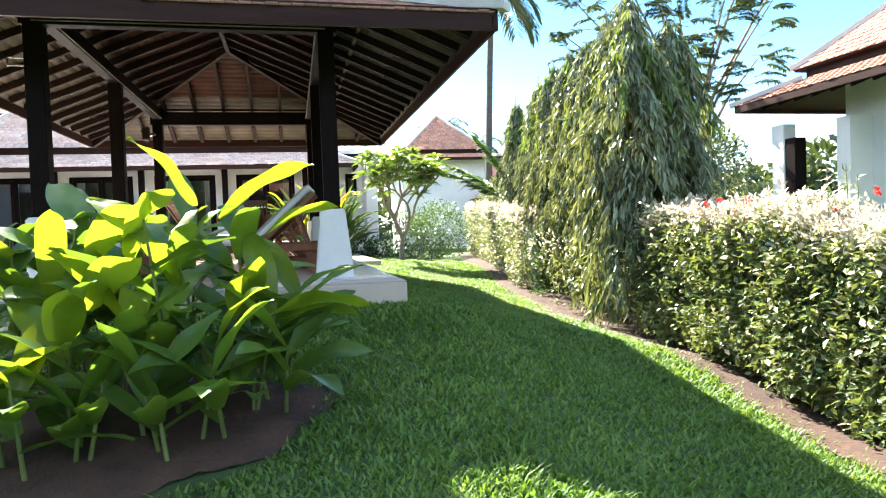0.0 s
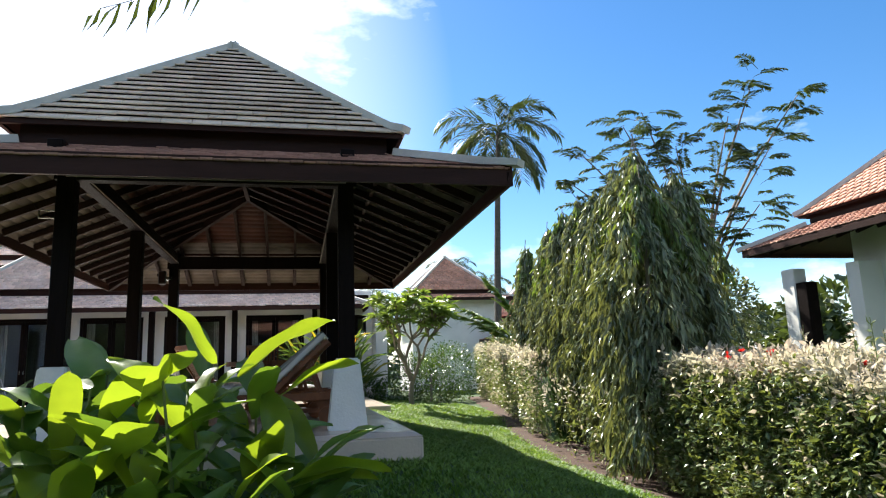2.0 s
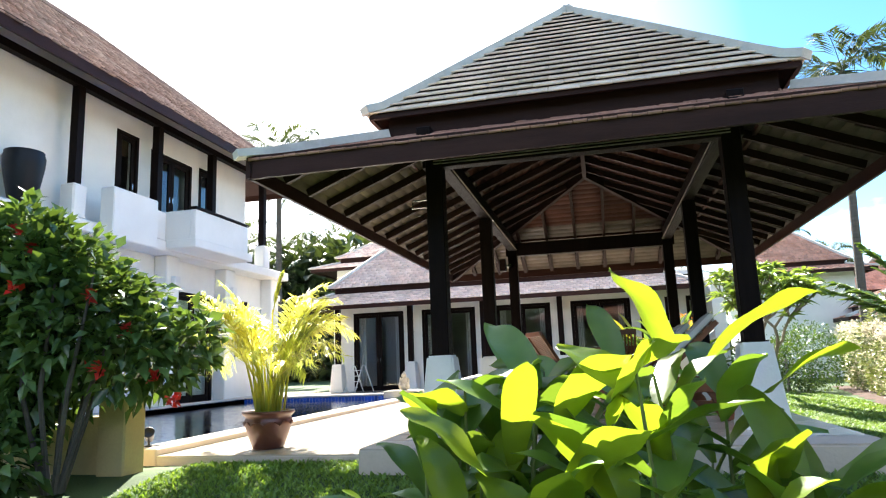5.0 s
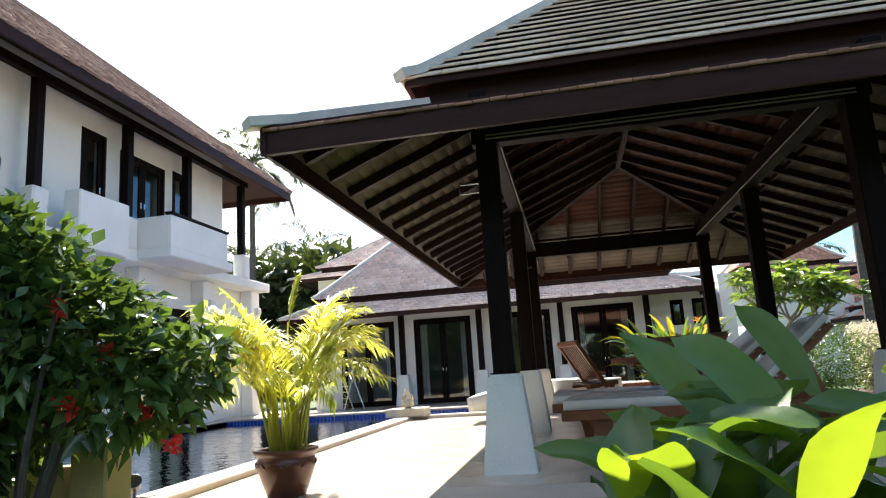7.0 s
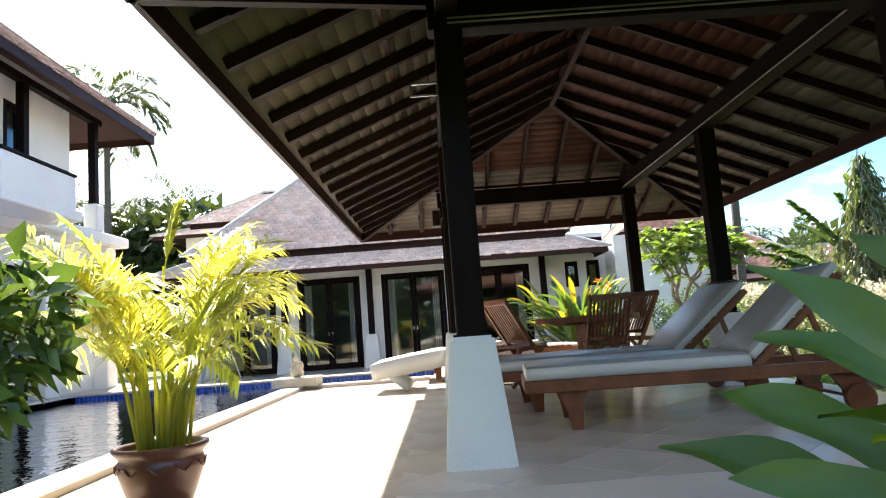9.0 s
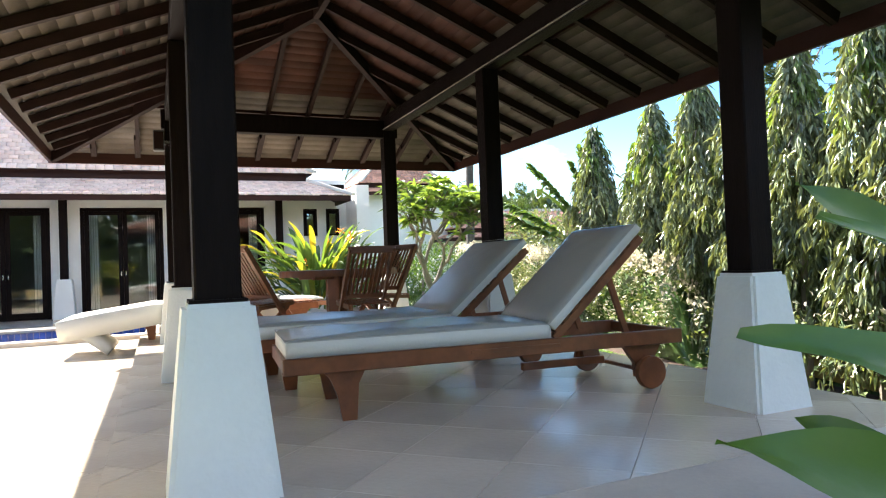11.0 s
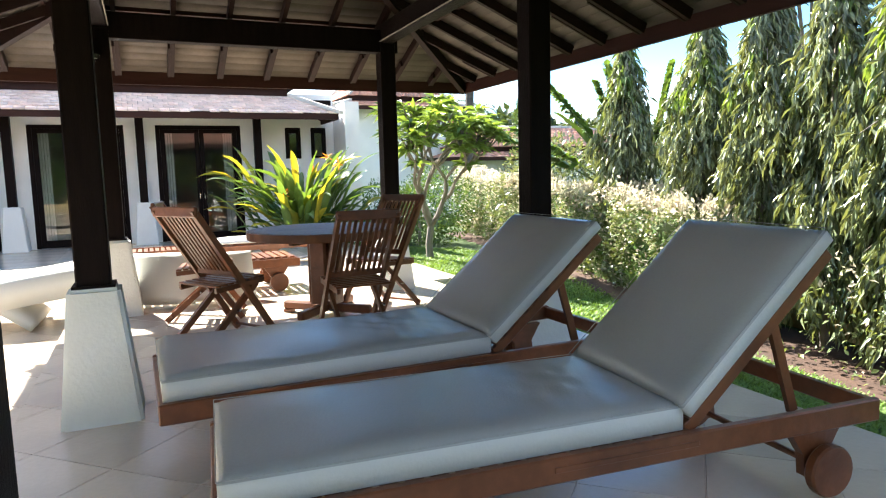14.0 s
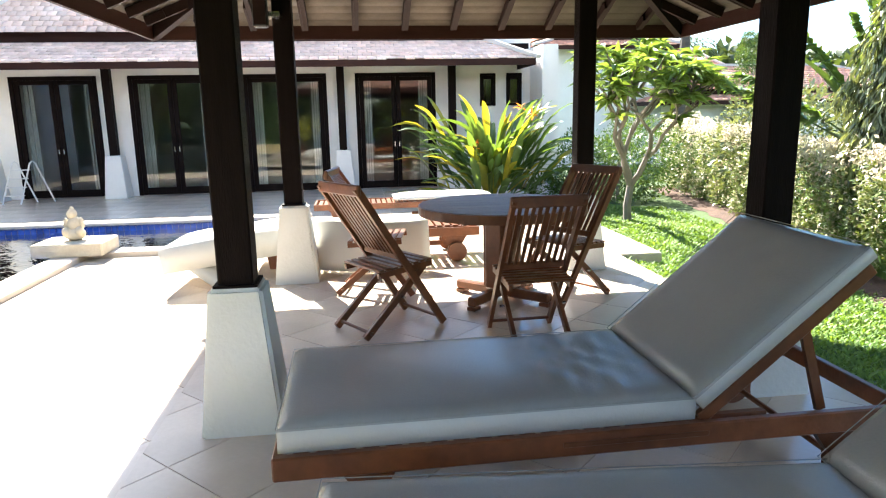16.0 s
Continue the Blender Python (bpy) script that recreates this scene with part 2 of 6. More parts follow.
def box(bm, x0, x1, y0, y1, z0, z1, bevel=0.0, m=None):
    got = bmesh.ops.create_cube(bm, size=1.0)["verts"]
    for v in got:
        v.co = Vector(((x0 + x1) / 2 + v.co.x * (x1 - x0), (y0 + y1) / 2 + v.co.y * (y1 - y0), (z0 + z1) / 2 + v.co.z * (z1 - z0)))
    if bevel:
        edges = list({e for v in got for e in v.link_edges})
        faces_before = set(bm.faces)
        r = bmesh.ops.bevel(bm, geom=edges, offset=bevel, segments=1, affect="EDGES")
        got = list({v for f in r["faces"] for v in f.verts} | {v for v in got if v.is_valid})
    if m is not None:
        bmesh.ops.transform(bm, matrix=m, verts=got)
    return got


def boxed(name, dims, mat, parent=None, label="", bevel=0.0, at=None):
    bm = bmesh.new()
    box(bm, *dims, bevel=bevel)
    return part(name, bm, mat, parent, label, at)


def stick(bm, a, b, w, h, up=(0, 0, 1)):
    """A straight timber from a to b; w across, h deep, its top edge along a-b's line centre."""
    a, b, up = Vector(a), Vector(b), Vector(up)
    y = (b - a).normalized()
    x = y.cross(up).normalized()
    z = x.cross(y)
    vs = [bm.verts.new(p + x * sx * w / 2 + z * sz * h / 2) for p in (a, b) for sx, sz in ((-1, -1), (1, -1), (1, 1), (-1, 1))]
    for f in ((0, 1, 2, 3), (7, 6, 5, 4), (0, 4, 5, 1), (1, 5, 6, 2), (2, 6, 7, 3), (3, 7, 4, 0)):
        bm.faces.new([vs[i] for i in f])
    return vs


def tube(bm, pts, radii, sides=8, caps=True):
    """A tapered round limb along pts."""
    rings = []
    for i, p in enumerate(pts):
        p = Vector(p)
        d = (Vector(pts[min(i + 1, len(pts) - 1)]) - Vector(pts[max(i - 1, 0)])).normalized()
        x = d.orthogonal().normalized()
        y = d.cross(x)
        r = radii[i] if hasattr(radii, "__len__") else radii
        rings.append([bm.verts.new(p + (x * math.cos(a) + y * math.sin(a)) * r) for a in (2 * math.pi * k / sides for k in range(sides))])
    for a, b in zip(rings, rings[1:]):
        shift = min(range(sides), key=lambda s: (a[0].co - b[s].co).length)
        for k in range(sides):
            bm.faces.new((a[k], a[(k + 1) % sides], b[(k + 1 + shift) % sides], b[(k + shift) % sides]))
    if caps:
        bm.faces.new(rings[0][::-1])
        bm.faces.new(rings[-1])


def lathe(bm, profile, sides=28):
    rings = [[bm.verts.new((r * math.cos(2 * math.pi * k / sides), r * math.sin(2 * math.pi * k / sides), z)) for k in range(sides)] for r, z in profile]
    for a, b in zip(rings, rings[1:]):
        for k in range(sides):
            bm.faces.new((a[k], a[(k + 1) % sides], b[(k + 1) % sides], b[k]))
    bm.faces.new(rings[0][::-1])
    bm.faces.new(rings[-1])


def soup(name, verts, faces, mat, parent=None, label="", smooth=False):
    """One mesh from arrays: verts (n, 3), faces (m, k) of one size."""
    me = bpy.data.meshes.new(name)
    verts, faces = np.asarray(verts, np.float32), np.asarray(faces, np.int32)
    k = faces.shape[1]
    me.vertices.add(len(verts))
    me.vertices.foreach_set("co", verts.ravel())
    me.loops.add(faces.size)
    me.loops.foreach_set("vertex_index", faces.ravel())
    me.polygons.add(len(faces))
    me.polygons.foreach_set("loop_start", np.arange(0, faces.size, k, dtype=np.int32))
    me.polygons.foreach_set("loop_total", np.full(len(faces), k, np.int32))
    me.update(calc_edges=True)
    me.validate()
    return mesh_part(name, me, mat, parent, label, smooth=smooth)


LEAF_SHAPE = np.array([(0, 0, 0), (-0.5, 0.45, 0.10), (0, 0.5, -0.02), (0.5, 0.45, 0.10), (0, 1.0, -0.12)], np.float32)
LEAF_FACES = np.array([(0, 2, 1), (0, 3, 2), (1, 2, 4), (2, 3, 4)], np.int32)


def foliage(name, places, ways, lengths, widths, mat, parent=None, label="", rng=None, droop=0.0):
    """A crown of small folded leaves: places and ways (n, 3), lengths and widths (n)."""
    rng = rng or np.random.default_rng(3)
    n = len(places)
    y = ways / np.linalg.norm(ways, axis=1, keepdims=True)
    helper = rng.normal(size=(n, 3)) * 0.5 + (0, 0, 1)
    x = np.cross(y, helper)
    x /= np.linalg.norm(x, axis=1, keepdims=True) + 1e-9
    z = np.cross(x, y)
    s = LEAF_SHAPE
    v = (places[:, None] + x[:, None] * (s[None, :, :1] * np.asarray(widths)[:, None, None]) + y[:, None] * (s[None, :, 1:2] * np.asarray(lengths)[:, None, None])
         + z[:, None] * (s[None, :, 2:] * np.asarray(lengths)[:, None, None]))
    if droop:
        v[..., 2] -= droop * (s[None, :, 1] ** 2) * np.asarray(lengths)[:, None]
    f = (LEAF_FACES[None] + 5 * np.arange(n)[:, None, None]).reshape(-1, 3)
    return soup(name, v.reshape(-1, 3), f, mat, parent, label)


def structure(ob, label="", category=""):
    return tagged(ob, label, category, "", "structure")


# ---- ground ----
DECK = dict(x0=-2.80, x1=1.05, y0=5.607, y1=14.02)
TERRACE_Z = -0.12
HOUSE_Z = -0.17


def lawn_height(x, y):
    """The lawn falls away from the raised deck, to the front and to the hedge."""
    front, side = max(0.0, 5.6 - y), max(0.0, x - 1.05)
    fall = 0.25 - 0.15 * min(1.0, max(0.0, (y - 9.0) / 8.0))
    z = -0.20 - 0.165 * min(front, 4.6) - 0.02 * max(0.0, front - 4.6) - fall * min(side, 3.2)
    return max(z, -1.22) + 0.012 * math.sin(x * 2.1 + y) * math.sin(y * 1.7)


POOL = dict(x0=-10.6, x1=-5.42, y0=6.55, y1=17.5)


def hedge_line(y):
    """The x of the hedge's foot."""
    return 3.92 + 0.04 * (y - 4.0) + 0.14 * max(0.0, y - 12.0)


def build_ground():
    xs = [-600, -150, -60, -30, -18, -14, -12] + [-11.4 + 0.3 * i for i in range(62)] + [7.6, 9, 12, 18, 30, 60, 150, 600]
    ys = [-600, -150, -60, -25, -12, -8, -5] + [-4.0 + 0.3 * i for i in range(88)] + [23, 25, 28, 33, 40, 60, 150, 600]
    verts, index, faces = [], {}, []
    for i, x in enumerate(xs):
        for j, y in enumerate(ys):
            index[i, j] = len(verts)
            inside = POOL["x0"] - 0.5 < x < -2.4 and 6.2 < y < 18.2
            verts.append((x, y, -1.9 if inside else lawn_height(x, y)))
    for i in range(len(xs) - 1):
        for j in range(len(ys) - 1):
            faces.append((index[i, j], index[i + 1, j], index[i + 1, j + 1], index[i, j + 1]))
    return structure(soup("ground", verts, faces, LAWN, smooth=True), "lawn sloping gently away from the raised deck", "lawn")


build_ground()


# ---- decks, terrace and pool ----
def slab(name, x0, x1, y0, y1, z0, z1, mat, label, category="paving"):
    return structure(boxed(name, (x0, x1, y0, y1, z0, z1), mat, bevel=0.015), label, category)


deck = slab("pavilion_deck", DECK["x0"], DECK["x1"], DECK["y0"], DECK["y1"], -0.45, -0.005, DECK_SIDE, "raised beige deck under the pavilion", "deck")
terrace = slab("terrace", -5.09, -2.802, 6.22, 14.95, -0.45, TERRACE_Z - 0.005, DECK_SIDE, "sunlit sandstone pool terrace", "terrace")
terrace_back = slab("terrace_back", -10.9, 1.9, 17.85, 22.8, -0.45, HOUSE_Z - 0.005, DECK_SIDE, "terrace in front of the long house", "terrace")
terrace_side = slab("terrace_side", -2.55, 1.9, 14.022, 17.848, -0.45, HOUSE_Z - 0.005, DECK_SIDE, "terrace between pavilion and house", "terrace")
terrace_left = slab("terrace_left", -12.6, -10.85, 5.0, 22.8, -0.45, TERRACE_Z - 0.005, DECK_SIDE, "walk beside the two-storey villa", "terrace")


def build_pool():
    pool = thing("swimming_pool", "L-shaped swimming pool with dark blue tiles", "pool", kind="structure")
    bm = bmesh.new()
    x0, x1, y0, y1 = POOL["x0"], POOL["x1"], POOL["y0"], POOL["y1"]
    outline = [(x0, y0), (x1, y0), (x1, 15.25), (-2.75, 15.25), (-2.75, y1), (x0, y1)]
    low = [bm.verts.new((x, y, -1.45)) for x, y in outline]
    high = [bm.verts.new((x, y, -0.10)) for x, y in outline]
    bm.faces.new(low)
    for i in range(6):
        j = (i + 1) % 6
        bm.faces.new((low[i], low[j], high[j], high[i]))
    part("basin", bm, POOLTILE, pool, "blue mosaic basin")
    water = bpy.data.materials.new("pool_water")
    water.use_nodes = True
    n, l = water.node_tree.nodes, water.node_tree.links
    p = n["Principled BSDF"]
    p.inputs["Base Color"].default_value = (0.7, 0.85, 1.0, 1)
    p.inputs["Roughness"].default_value, p.inputs["Transmission Weight"].default_value, p.inputs["IOR"].default_value = 0.02, 1.0, 1.33
    tex, bp = n.new("ShaderNodeTexNoise"), n.new("ShaderNodeBump")
    tex.inputs["Scale"].default_value, tex.inputs["Detail"].default_value = 5.0, 3.0
    bp.inputs["Strength"].default_value, bp.inputs["Distance"].default_value = 0.22, 0.05
    co = n.new("ShaderNodeTexCoord")
    l.new(co.outputs["Object"], tex.inputs["Vector"])
    l.new(tex.outputs["Fac"], bp.inputs["Height"])
    l.new(bp.outputs["Normal"], p.inputs["Normal"])
    bm = bmesh.new()
    bm.faces.new([bm.verts.new((x, y, -0.19)) for x, y in outline])
    w = part("water", bm, water, pool, "still clear water")
    w.visible_shadow = False
    copings = [(x1, x1 + 0.33, y0 - 0.33, 15.25), (x0 - 0.25, x1 + 0.0, y0 - 0.33, y0), (x1 + 0.33, -2.55, 14.95, 15.25),
               (-2.75, -2.55, 15.25, y1 + 0.35), (x0 - 0.25, -2.75, y1, y1 + 0.35), (x0 - 0.25, x0, y0, y1)]
    for a, b, c, d in copings:
        bm = bmesh.new()
        box(bm, a, b, c, d, -0.45, -0.055, 0.012)
        part("coping", bm, DECK_SIDE, pool, "sandstone pool coping")
    # mosaic band of small tiles along the waterline at the far side
    size = 0.085
    verts, faces = [], []
    for row in range(1):
        xx = x0
        while xx < -2.8:
            z = -0.115 - row * (size + 0.006)
            i = len(verts)
            verts += [(xx, y1 - 0.006, z), (xx + size, y1 - 0.006, z), (xx + size, y1 - 0.006, z - size), (xx, y1 - 0.006, z - size)]
            faces.append((i, i + 1, i + 2, i + 3))
            xx += size + 0.008
    tagged(soup("waterline_tiles", verts, faces, POOLTILE, pool), kind="stuff")


build_pool()


# ---- pavilion ----
XL, XR, ROWS_Y = -2.35, 0.455, (6.767, 9.805, 12.843)
EAVE = dict(x0=-3.80, x1=2.00, y0=5.65, y1=14.05, z=2.41)
PITCH = 0.415
MID_X = (EAVE["x0"] + EAVE["x1"]) / 2
HALF = (EAVE["x1"] - EAVE["x0"]) / 2
POST_TOP = 2.60


def hip_planes(x0, x1, y0, y1, z, pitch):
    """The four slopes of a hip roof as polygons, with the inward horizontal way of each."""
    half = min(x1 - x0, y1 - y0) / 2
    top = z + half * pitch
    if y1 - y0 >= x1 - x0:
        mx = (x0 + x1) / 2
        a, b = Vector((mx, y0 + half, top)), Vector((mx, y1 - half, top))
    else:
        my = (y0 + y1) / 2
        a, b = Vector((x0 + half, my, top)), Vector((x1 - half, my, top))
    c = [Vector((x0, y0, z)), Vector((x1, y0, z)), Vector((x1, y1, z)), Vector((x0, y1, z))]
    if y1 - y0 >= x1 - x0:
        return [((c[0], c[1], a), Vector((0, 1, 0))), ((c[1], c[2], b, a), Vector((-1, 0, 0))), ((c[2], c[3], b), Vector((0, -1, 0))), ((c[3], c[0], a, b), Vector((1, 0, 0)))]
    return [((c[0], c[1], b, a), Vector((0, 1, 0))), ((c[1], c[2], b), Vector((-1, 0, 0))), ((c[2], c[3], a, b), Vector((0, -1, 0))), ((c[3], c[0], a), Vector((1, 0, 0)))]


def slope_extent(poly, inward, run):
    """The two ends, along the eave, of the line that lies run metres up-slope (in plan) on a roof slope."""
    e0, e1 = poly[0], poly[1]
    along = (e1 - e0).normalized()
    width = (e1 - e0).length
    left, right = (poly[-1] - e0), (poly[2] - e1)
    depth = left.dot(inward)
    f = run / depth
    return left.dot(along) * f, width + right.dot(along) * f


def tile_slope(name, poly, inward, pitch, course, tile_width, mat, parent, thick=0.022, lift=0.0, start=0.0, end=None, jitter=0.006, seed=1, overhang=0.03, gap=0.005, raised=0.0):
    """Courses of lapped tiles on a roof slope, each tile with its own edge, joined into one mesh."""
    rng = np.random.default_rng(seed)
    e0 = poly[0]
    along = (poly[1] - poly[0]).normalized()
    depth = (poly[-1] - e0).dot(inward)
    depth = min(depth, end) if end else depth
    up = (inward + Vector((0, 0, pitch))).normalized()
    normal = along.cross(up)
    if normal.z < 0:
        normal = -normal
    cosine = 1 / math.sqrt(1 + pitch * pitch)
    rows = int((depth - start) / (course * cosine))
    verts, faces = [], []
    for r in range(rows):
        run = start + r * course * cosine
        u0, u1 = slope_extent(poly, inward, run)
        v0, v1 = slope_extent(poly, inward, min(run + course * cosine * 1.15, (poly[-1] - e0).dot(inward)))
        w = tile_width
        k0 = math.floor(u0 / w)
        u = k0 * w + (0.5 * w if r % 2 else 0)
        while u < u1:
            a, b = max(u, u0), min(u + w - gap, u1)
            c, d = max(u, v0), min(u + w - gap, v1)
            if b - a > 0.02:
                c, d = (min(c, max(d, c)), max(d, c))
                j = rng.normal() * jitter
                k = rng.normal() * jitter
                low = e0 + inward * run + Vector((0, 0, pitch * run)) - up * (overhang if r == 0 else 0.0) + up * k
                high = e0 + inward * (run + course * cosine * 1.15) + Vector((0, 0, pitch * (run + course * cosine * 1.15)))
                t = thick + abs(j)
                i = len(verts)
                for base, p, q, n0, n1 in ((low, a, b, lift + 0.004 + raised, lift + 0.004 + raised + t), (high, c, d, lift - t * 0.2, lift + 0.004)):
                    for s, n in ((p, n0), (q, n0), (q, n1), (p, n1)):
                        verts.append(tuple(base + along * s + normal * n))
                faces += [(i, i + 1, i + 2, i + 3), (i + 3, i + 2, i + 6, i + 7), (i + 1, i + 5, i + 6, i + 2), (i + 4, i, i + 3, i + 7), (i, i + 4, i + 5, i + 1)]
            u += w
    return tagged(soup(name, verts, faces, mat, parent), kind="stuff")


def hip_caps(parent, planes, mat, width=0.14, height=0.09, beyond=0.12, lift=0.03, turned_up=0.05, down_to=None):
    """Mortared caps along hips and ridge; their feet kick up at the eaves."""
    done = set()
    for poly, inward in planes:
        e0, top = poly[0], poly[-1]
        for a, b in ((poly[0], poly[-1]), (poly[1], poly[2])):
            key = tuple(round(v, 2) for v in (*a, *b))
            if key in done:
                continue
            done.add(key)
            d = (b - a).normalized()
            bm = bmesh.new()
            pts = [a - d * beyond + Vector((0, 0, turned_up + lift)), a + d * 0.12 + Vector((0, 0, lift + 0.01)), a + d * 0.5 + Vector((0, 0, lift)), b + Vector((0, 0, lift))]
            for p, q in zip(pts, pts[1:]):
                stick(bm, p, q + (q - p).normalized() * 0.004, width, height)
            part("hip_cap", bm, mat, parent, "whitewashed mortar hip cap")
        if len(poly) == 4:
            a, b = poly[2], poly[3]
            key = tuple(sorted((round(a.y, 2), round(b.y, 2)))) + (round(a.x, 1),) if abs(a.x - b.x) < 0.01 else tuple(sorted((round(a.x, 2), round(b.x, 2))))
            if key in done or (a - b).length < 0.05:
                continue
            done.add(key)
            bm = bmesh.new()
            stick(bm, a + Vector((0, 0, lift)), b + Vector((0, 0, lift)), width, height * 1.1)
            part("ridge_cap", bm, mat, parent, "whitewashed mortar ridge cap")


def plane_sheet(name, planes, mat, parent, thick, drop=0.0, shrink=0.0):
    """One board sheet a slope, thick enough to be seen from both sides."""
    for poly, inward in planes:
        bm = bmesh.new()
        top = [bm.verts.new(p + Vector((0, 0, -drop))) for p in poly]
        low = [bm.verts.new(p + Vector((0, 0, -drop - thick))) for p in poly]
        bm.faces.new(top)
        bm.faces.new(low[::-1])
        n = len(poly)
        for i in range(n):
            bm.faces.new((top[i], low[i], low[(i + 1) % n], top[(i + 1) % n]))
        part(name, bm, mat, parent)


def build_pavilion():
    pav = thing("garden_pavilion", "open dark timber pavilion with two-tiered shingle roof on white plinths", "pavilion")
    for y in ROWS_Y:
        for x in (XL, XR):
            bm = bmesh.new()
            b, t, h = 0.20, 0.128, 0.725
            low = [bm.verts.new((x + sx * b, y + sy * b, 0.0)) for sx, sy in ((-1, -1), (1, -1), (1, 1), (-1, 1))]
            high = [bm.verts.new((x + sx * t, y + sy * t, h)) for sx, sy in ((-1, -1), (1, -1), (1, 1), (-1, 1))]
            bm.faces.new(low[::-1])
            bm.faces.new(high)
            for i in range(4):
                bm.faces.new((low[i], low[(i + 1) % 4], high[(i + 1) % 4], high[i]))
            tops = [e for e in bm.edges if all(v.co.z > h - 0.01 for v in e.verts)]
            bmesh.ops.bevel(bm, geom=tops + [e for e in bm.edges if e.verts[0].co.z != e.verts[1].co.z], offset=0.018, segments=2, affect="EDGES")
            plinth = part("plinth", bm, PLINTH, pav, "tapered white rendered plinth")
            boxed("post", (x - 0.085, x + 0.085, y - 0.085, y + 0.085, 0.715, POST_TOP + 0.1), DARKWOOD, pav, "square dark stained post", 0.008)
            boxed("post_collar", (x - 0.105, x + 0.105, y - 0.105, y + 0.105, 0.722, 0.738), DARKWOOD, pav)
    # ring beams
    for x in (XL, XR):
        boxed("beam", (x - 0.07, x + 0.07, ROWS_Y[0] - 0.45, ROWS_Y[2] + 0.45, POST_TOP + 0.102, POST_TOP + 0.30), DARKWOOD, pav, "", 0.006)
    for y in ROWS_Y[::2]:
        boxed("beam", (XL - 0.12, XR + 0.12, y - 0.07, y + 0.07, POST_TOP, POST_TOP + 0.24), DARKWOOD, pav, "", 0.006)
    # pale cable conduits along the beams
    for a, b in (((XL + 0.085, ROWS_Y[0], POST_TOP + 0.115), (XL + 0.085, ROWS_Y[2], POST_TOP + 0.115)), ((XR - 0.085, ROWS_Y[0], POST_TOP + 0.115), (XR - 0.085, ROWS_Y[2], POST_TOP + 0.115)),
                 ((XL, ROWS_Y[0] - 0.085, POST_TOP + 0.03), (XR, ROWS_Y[0] - 0.085, POST_TOP + 0.03)), ((XL, ROWS_Y[0] - 0.085, POST_TOP + 0.06), (XR, ROWS_Y[0] - 0.085, POST_TOP + 0.06))):
        bm = bmesh.new()
        tube(bm, [a, b], 0.007, 6)
        part("conduit", bm, BARK, pav, "pale cable conduit")
    # the lower roof's boards, rafters, tiles
    planes = hip_planes(EAVE["x0"], EAVE["x1"], EAVE["y0"], EAVE["y1"], EAVE["z"] + 0.10, PITCH)
    for poly, inward in planes:
        along = (poly[1] - poly[0]).normalized()
        length = (poly[1] - poly[0]).length
        depth = (poly[-1] - poly[0]).dot(inward)
        up = (inward + Vector((0, 0, PITCH))).normalized()
        normal = along.cross(up)
        normal = normal if normal.z > 0 else -normal
        # lapped boards under the tiles
        rows = int(depth / 0.12)
        # grey outside the ring beam, with terrace bounce light in the tone; reddish brown within
        for first, last, timber, tone in ((0, 12, SOFFIT_GREY, "grey lapped eave boards, paler for bounced light"), (12, rows, SOFFIT, "reddish brown lapped roof boards")):
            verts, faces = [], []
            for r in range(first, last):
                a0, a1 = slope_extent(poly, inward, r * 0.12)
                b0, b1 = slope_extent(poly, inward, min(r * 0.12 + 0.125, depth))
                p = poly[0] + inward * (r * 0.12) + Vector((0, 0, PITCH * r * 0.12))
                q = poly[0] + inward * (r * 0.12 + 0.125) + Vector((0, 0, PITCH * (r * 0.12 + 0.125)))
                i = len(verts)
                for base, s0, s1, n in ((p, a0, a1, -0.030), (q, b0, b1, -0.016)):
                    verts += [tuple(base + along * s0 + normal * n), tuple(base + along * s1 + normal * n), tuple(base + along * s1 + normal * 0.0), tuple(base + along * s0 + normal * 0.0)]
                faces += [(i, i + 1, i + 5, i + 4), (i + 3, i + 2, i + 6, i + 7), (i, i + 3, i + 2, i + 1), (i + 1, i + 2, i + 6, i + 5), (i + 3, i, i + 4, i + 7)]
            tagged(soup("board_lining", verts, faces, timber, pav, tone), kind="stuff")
        # rafters run from the eave up to hip or ridge
        count = max(2, round(length / 0.52))
        for k in range(1, count):
            s = length * k / count
            reach = depth
            lo, hi = slope_extent(poly, inward, depth)
            if s < lo:
                reach = depth * s / lo
            elif s > hi:
                reach = depth * (length - s) / (length - hi)
            reach -= 0.03
            if reach < 0.25:
                continue
            bm = bmesh.new()
            a = poly[0] + along * s + inward * 0.06 + Vector((0, 0, PITCH * 0.06)) - normal * 0.075
            b = poly[0] + along * s + inward * reach + Vector((0, 0, PITCH * reach)) - normal * 0.075
            stick(bm, a, b, 0.045, 0.088)
            # stepped tail board beside the rafter
            mid = a + (b - a) * min(0.42, 0.55 / max(reach, 0.6))
            stick(bm, a + along * 0.035 - normal * 0.012, mid + along * 0.035 - normal * 0.012, 0.022, 0.075)
            part("rafter", bm, RAFTER, pav)
        # fascia
        bm = bmesh.new()
        stick(bm, poly[0] - along * 0.03 + Vector((0, 0, -0.06)), poly[1] + along * 0.03 + Vector((0, 0, -0.06)), 0.035, 0.21)
        part("fascia", bm, FASCIA, pav, "dark brown eave fascia board")
    for a, b in ((planes[0][0][0], planes[0][0][2]), (planes[0][0][1], planes[0][0][2]), (planes[2][0][0], planes[2][0][2]), (planes[2][0][1], planes[2][0][2])):
        bm = bmesh.new()
        stick(bm, a + Vector((0, 0, -0.10)), b + Vector((0, 0, -0.10)), 0.07, 0.14)
        part("hip_rafter", bm, RAFTER, pav)
    bm = bmesh.new()
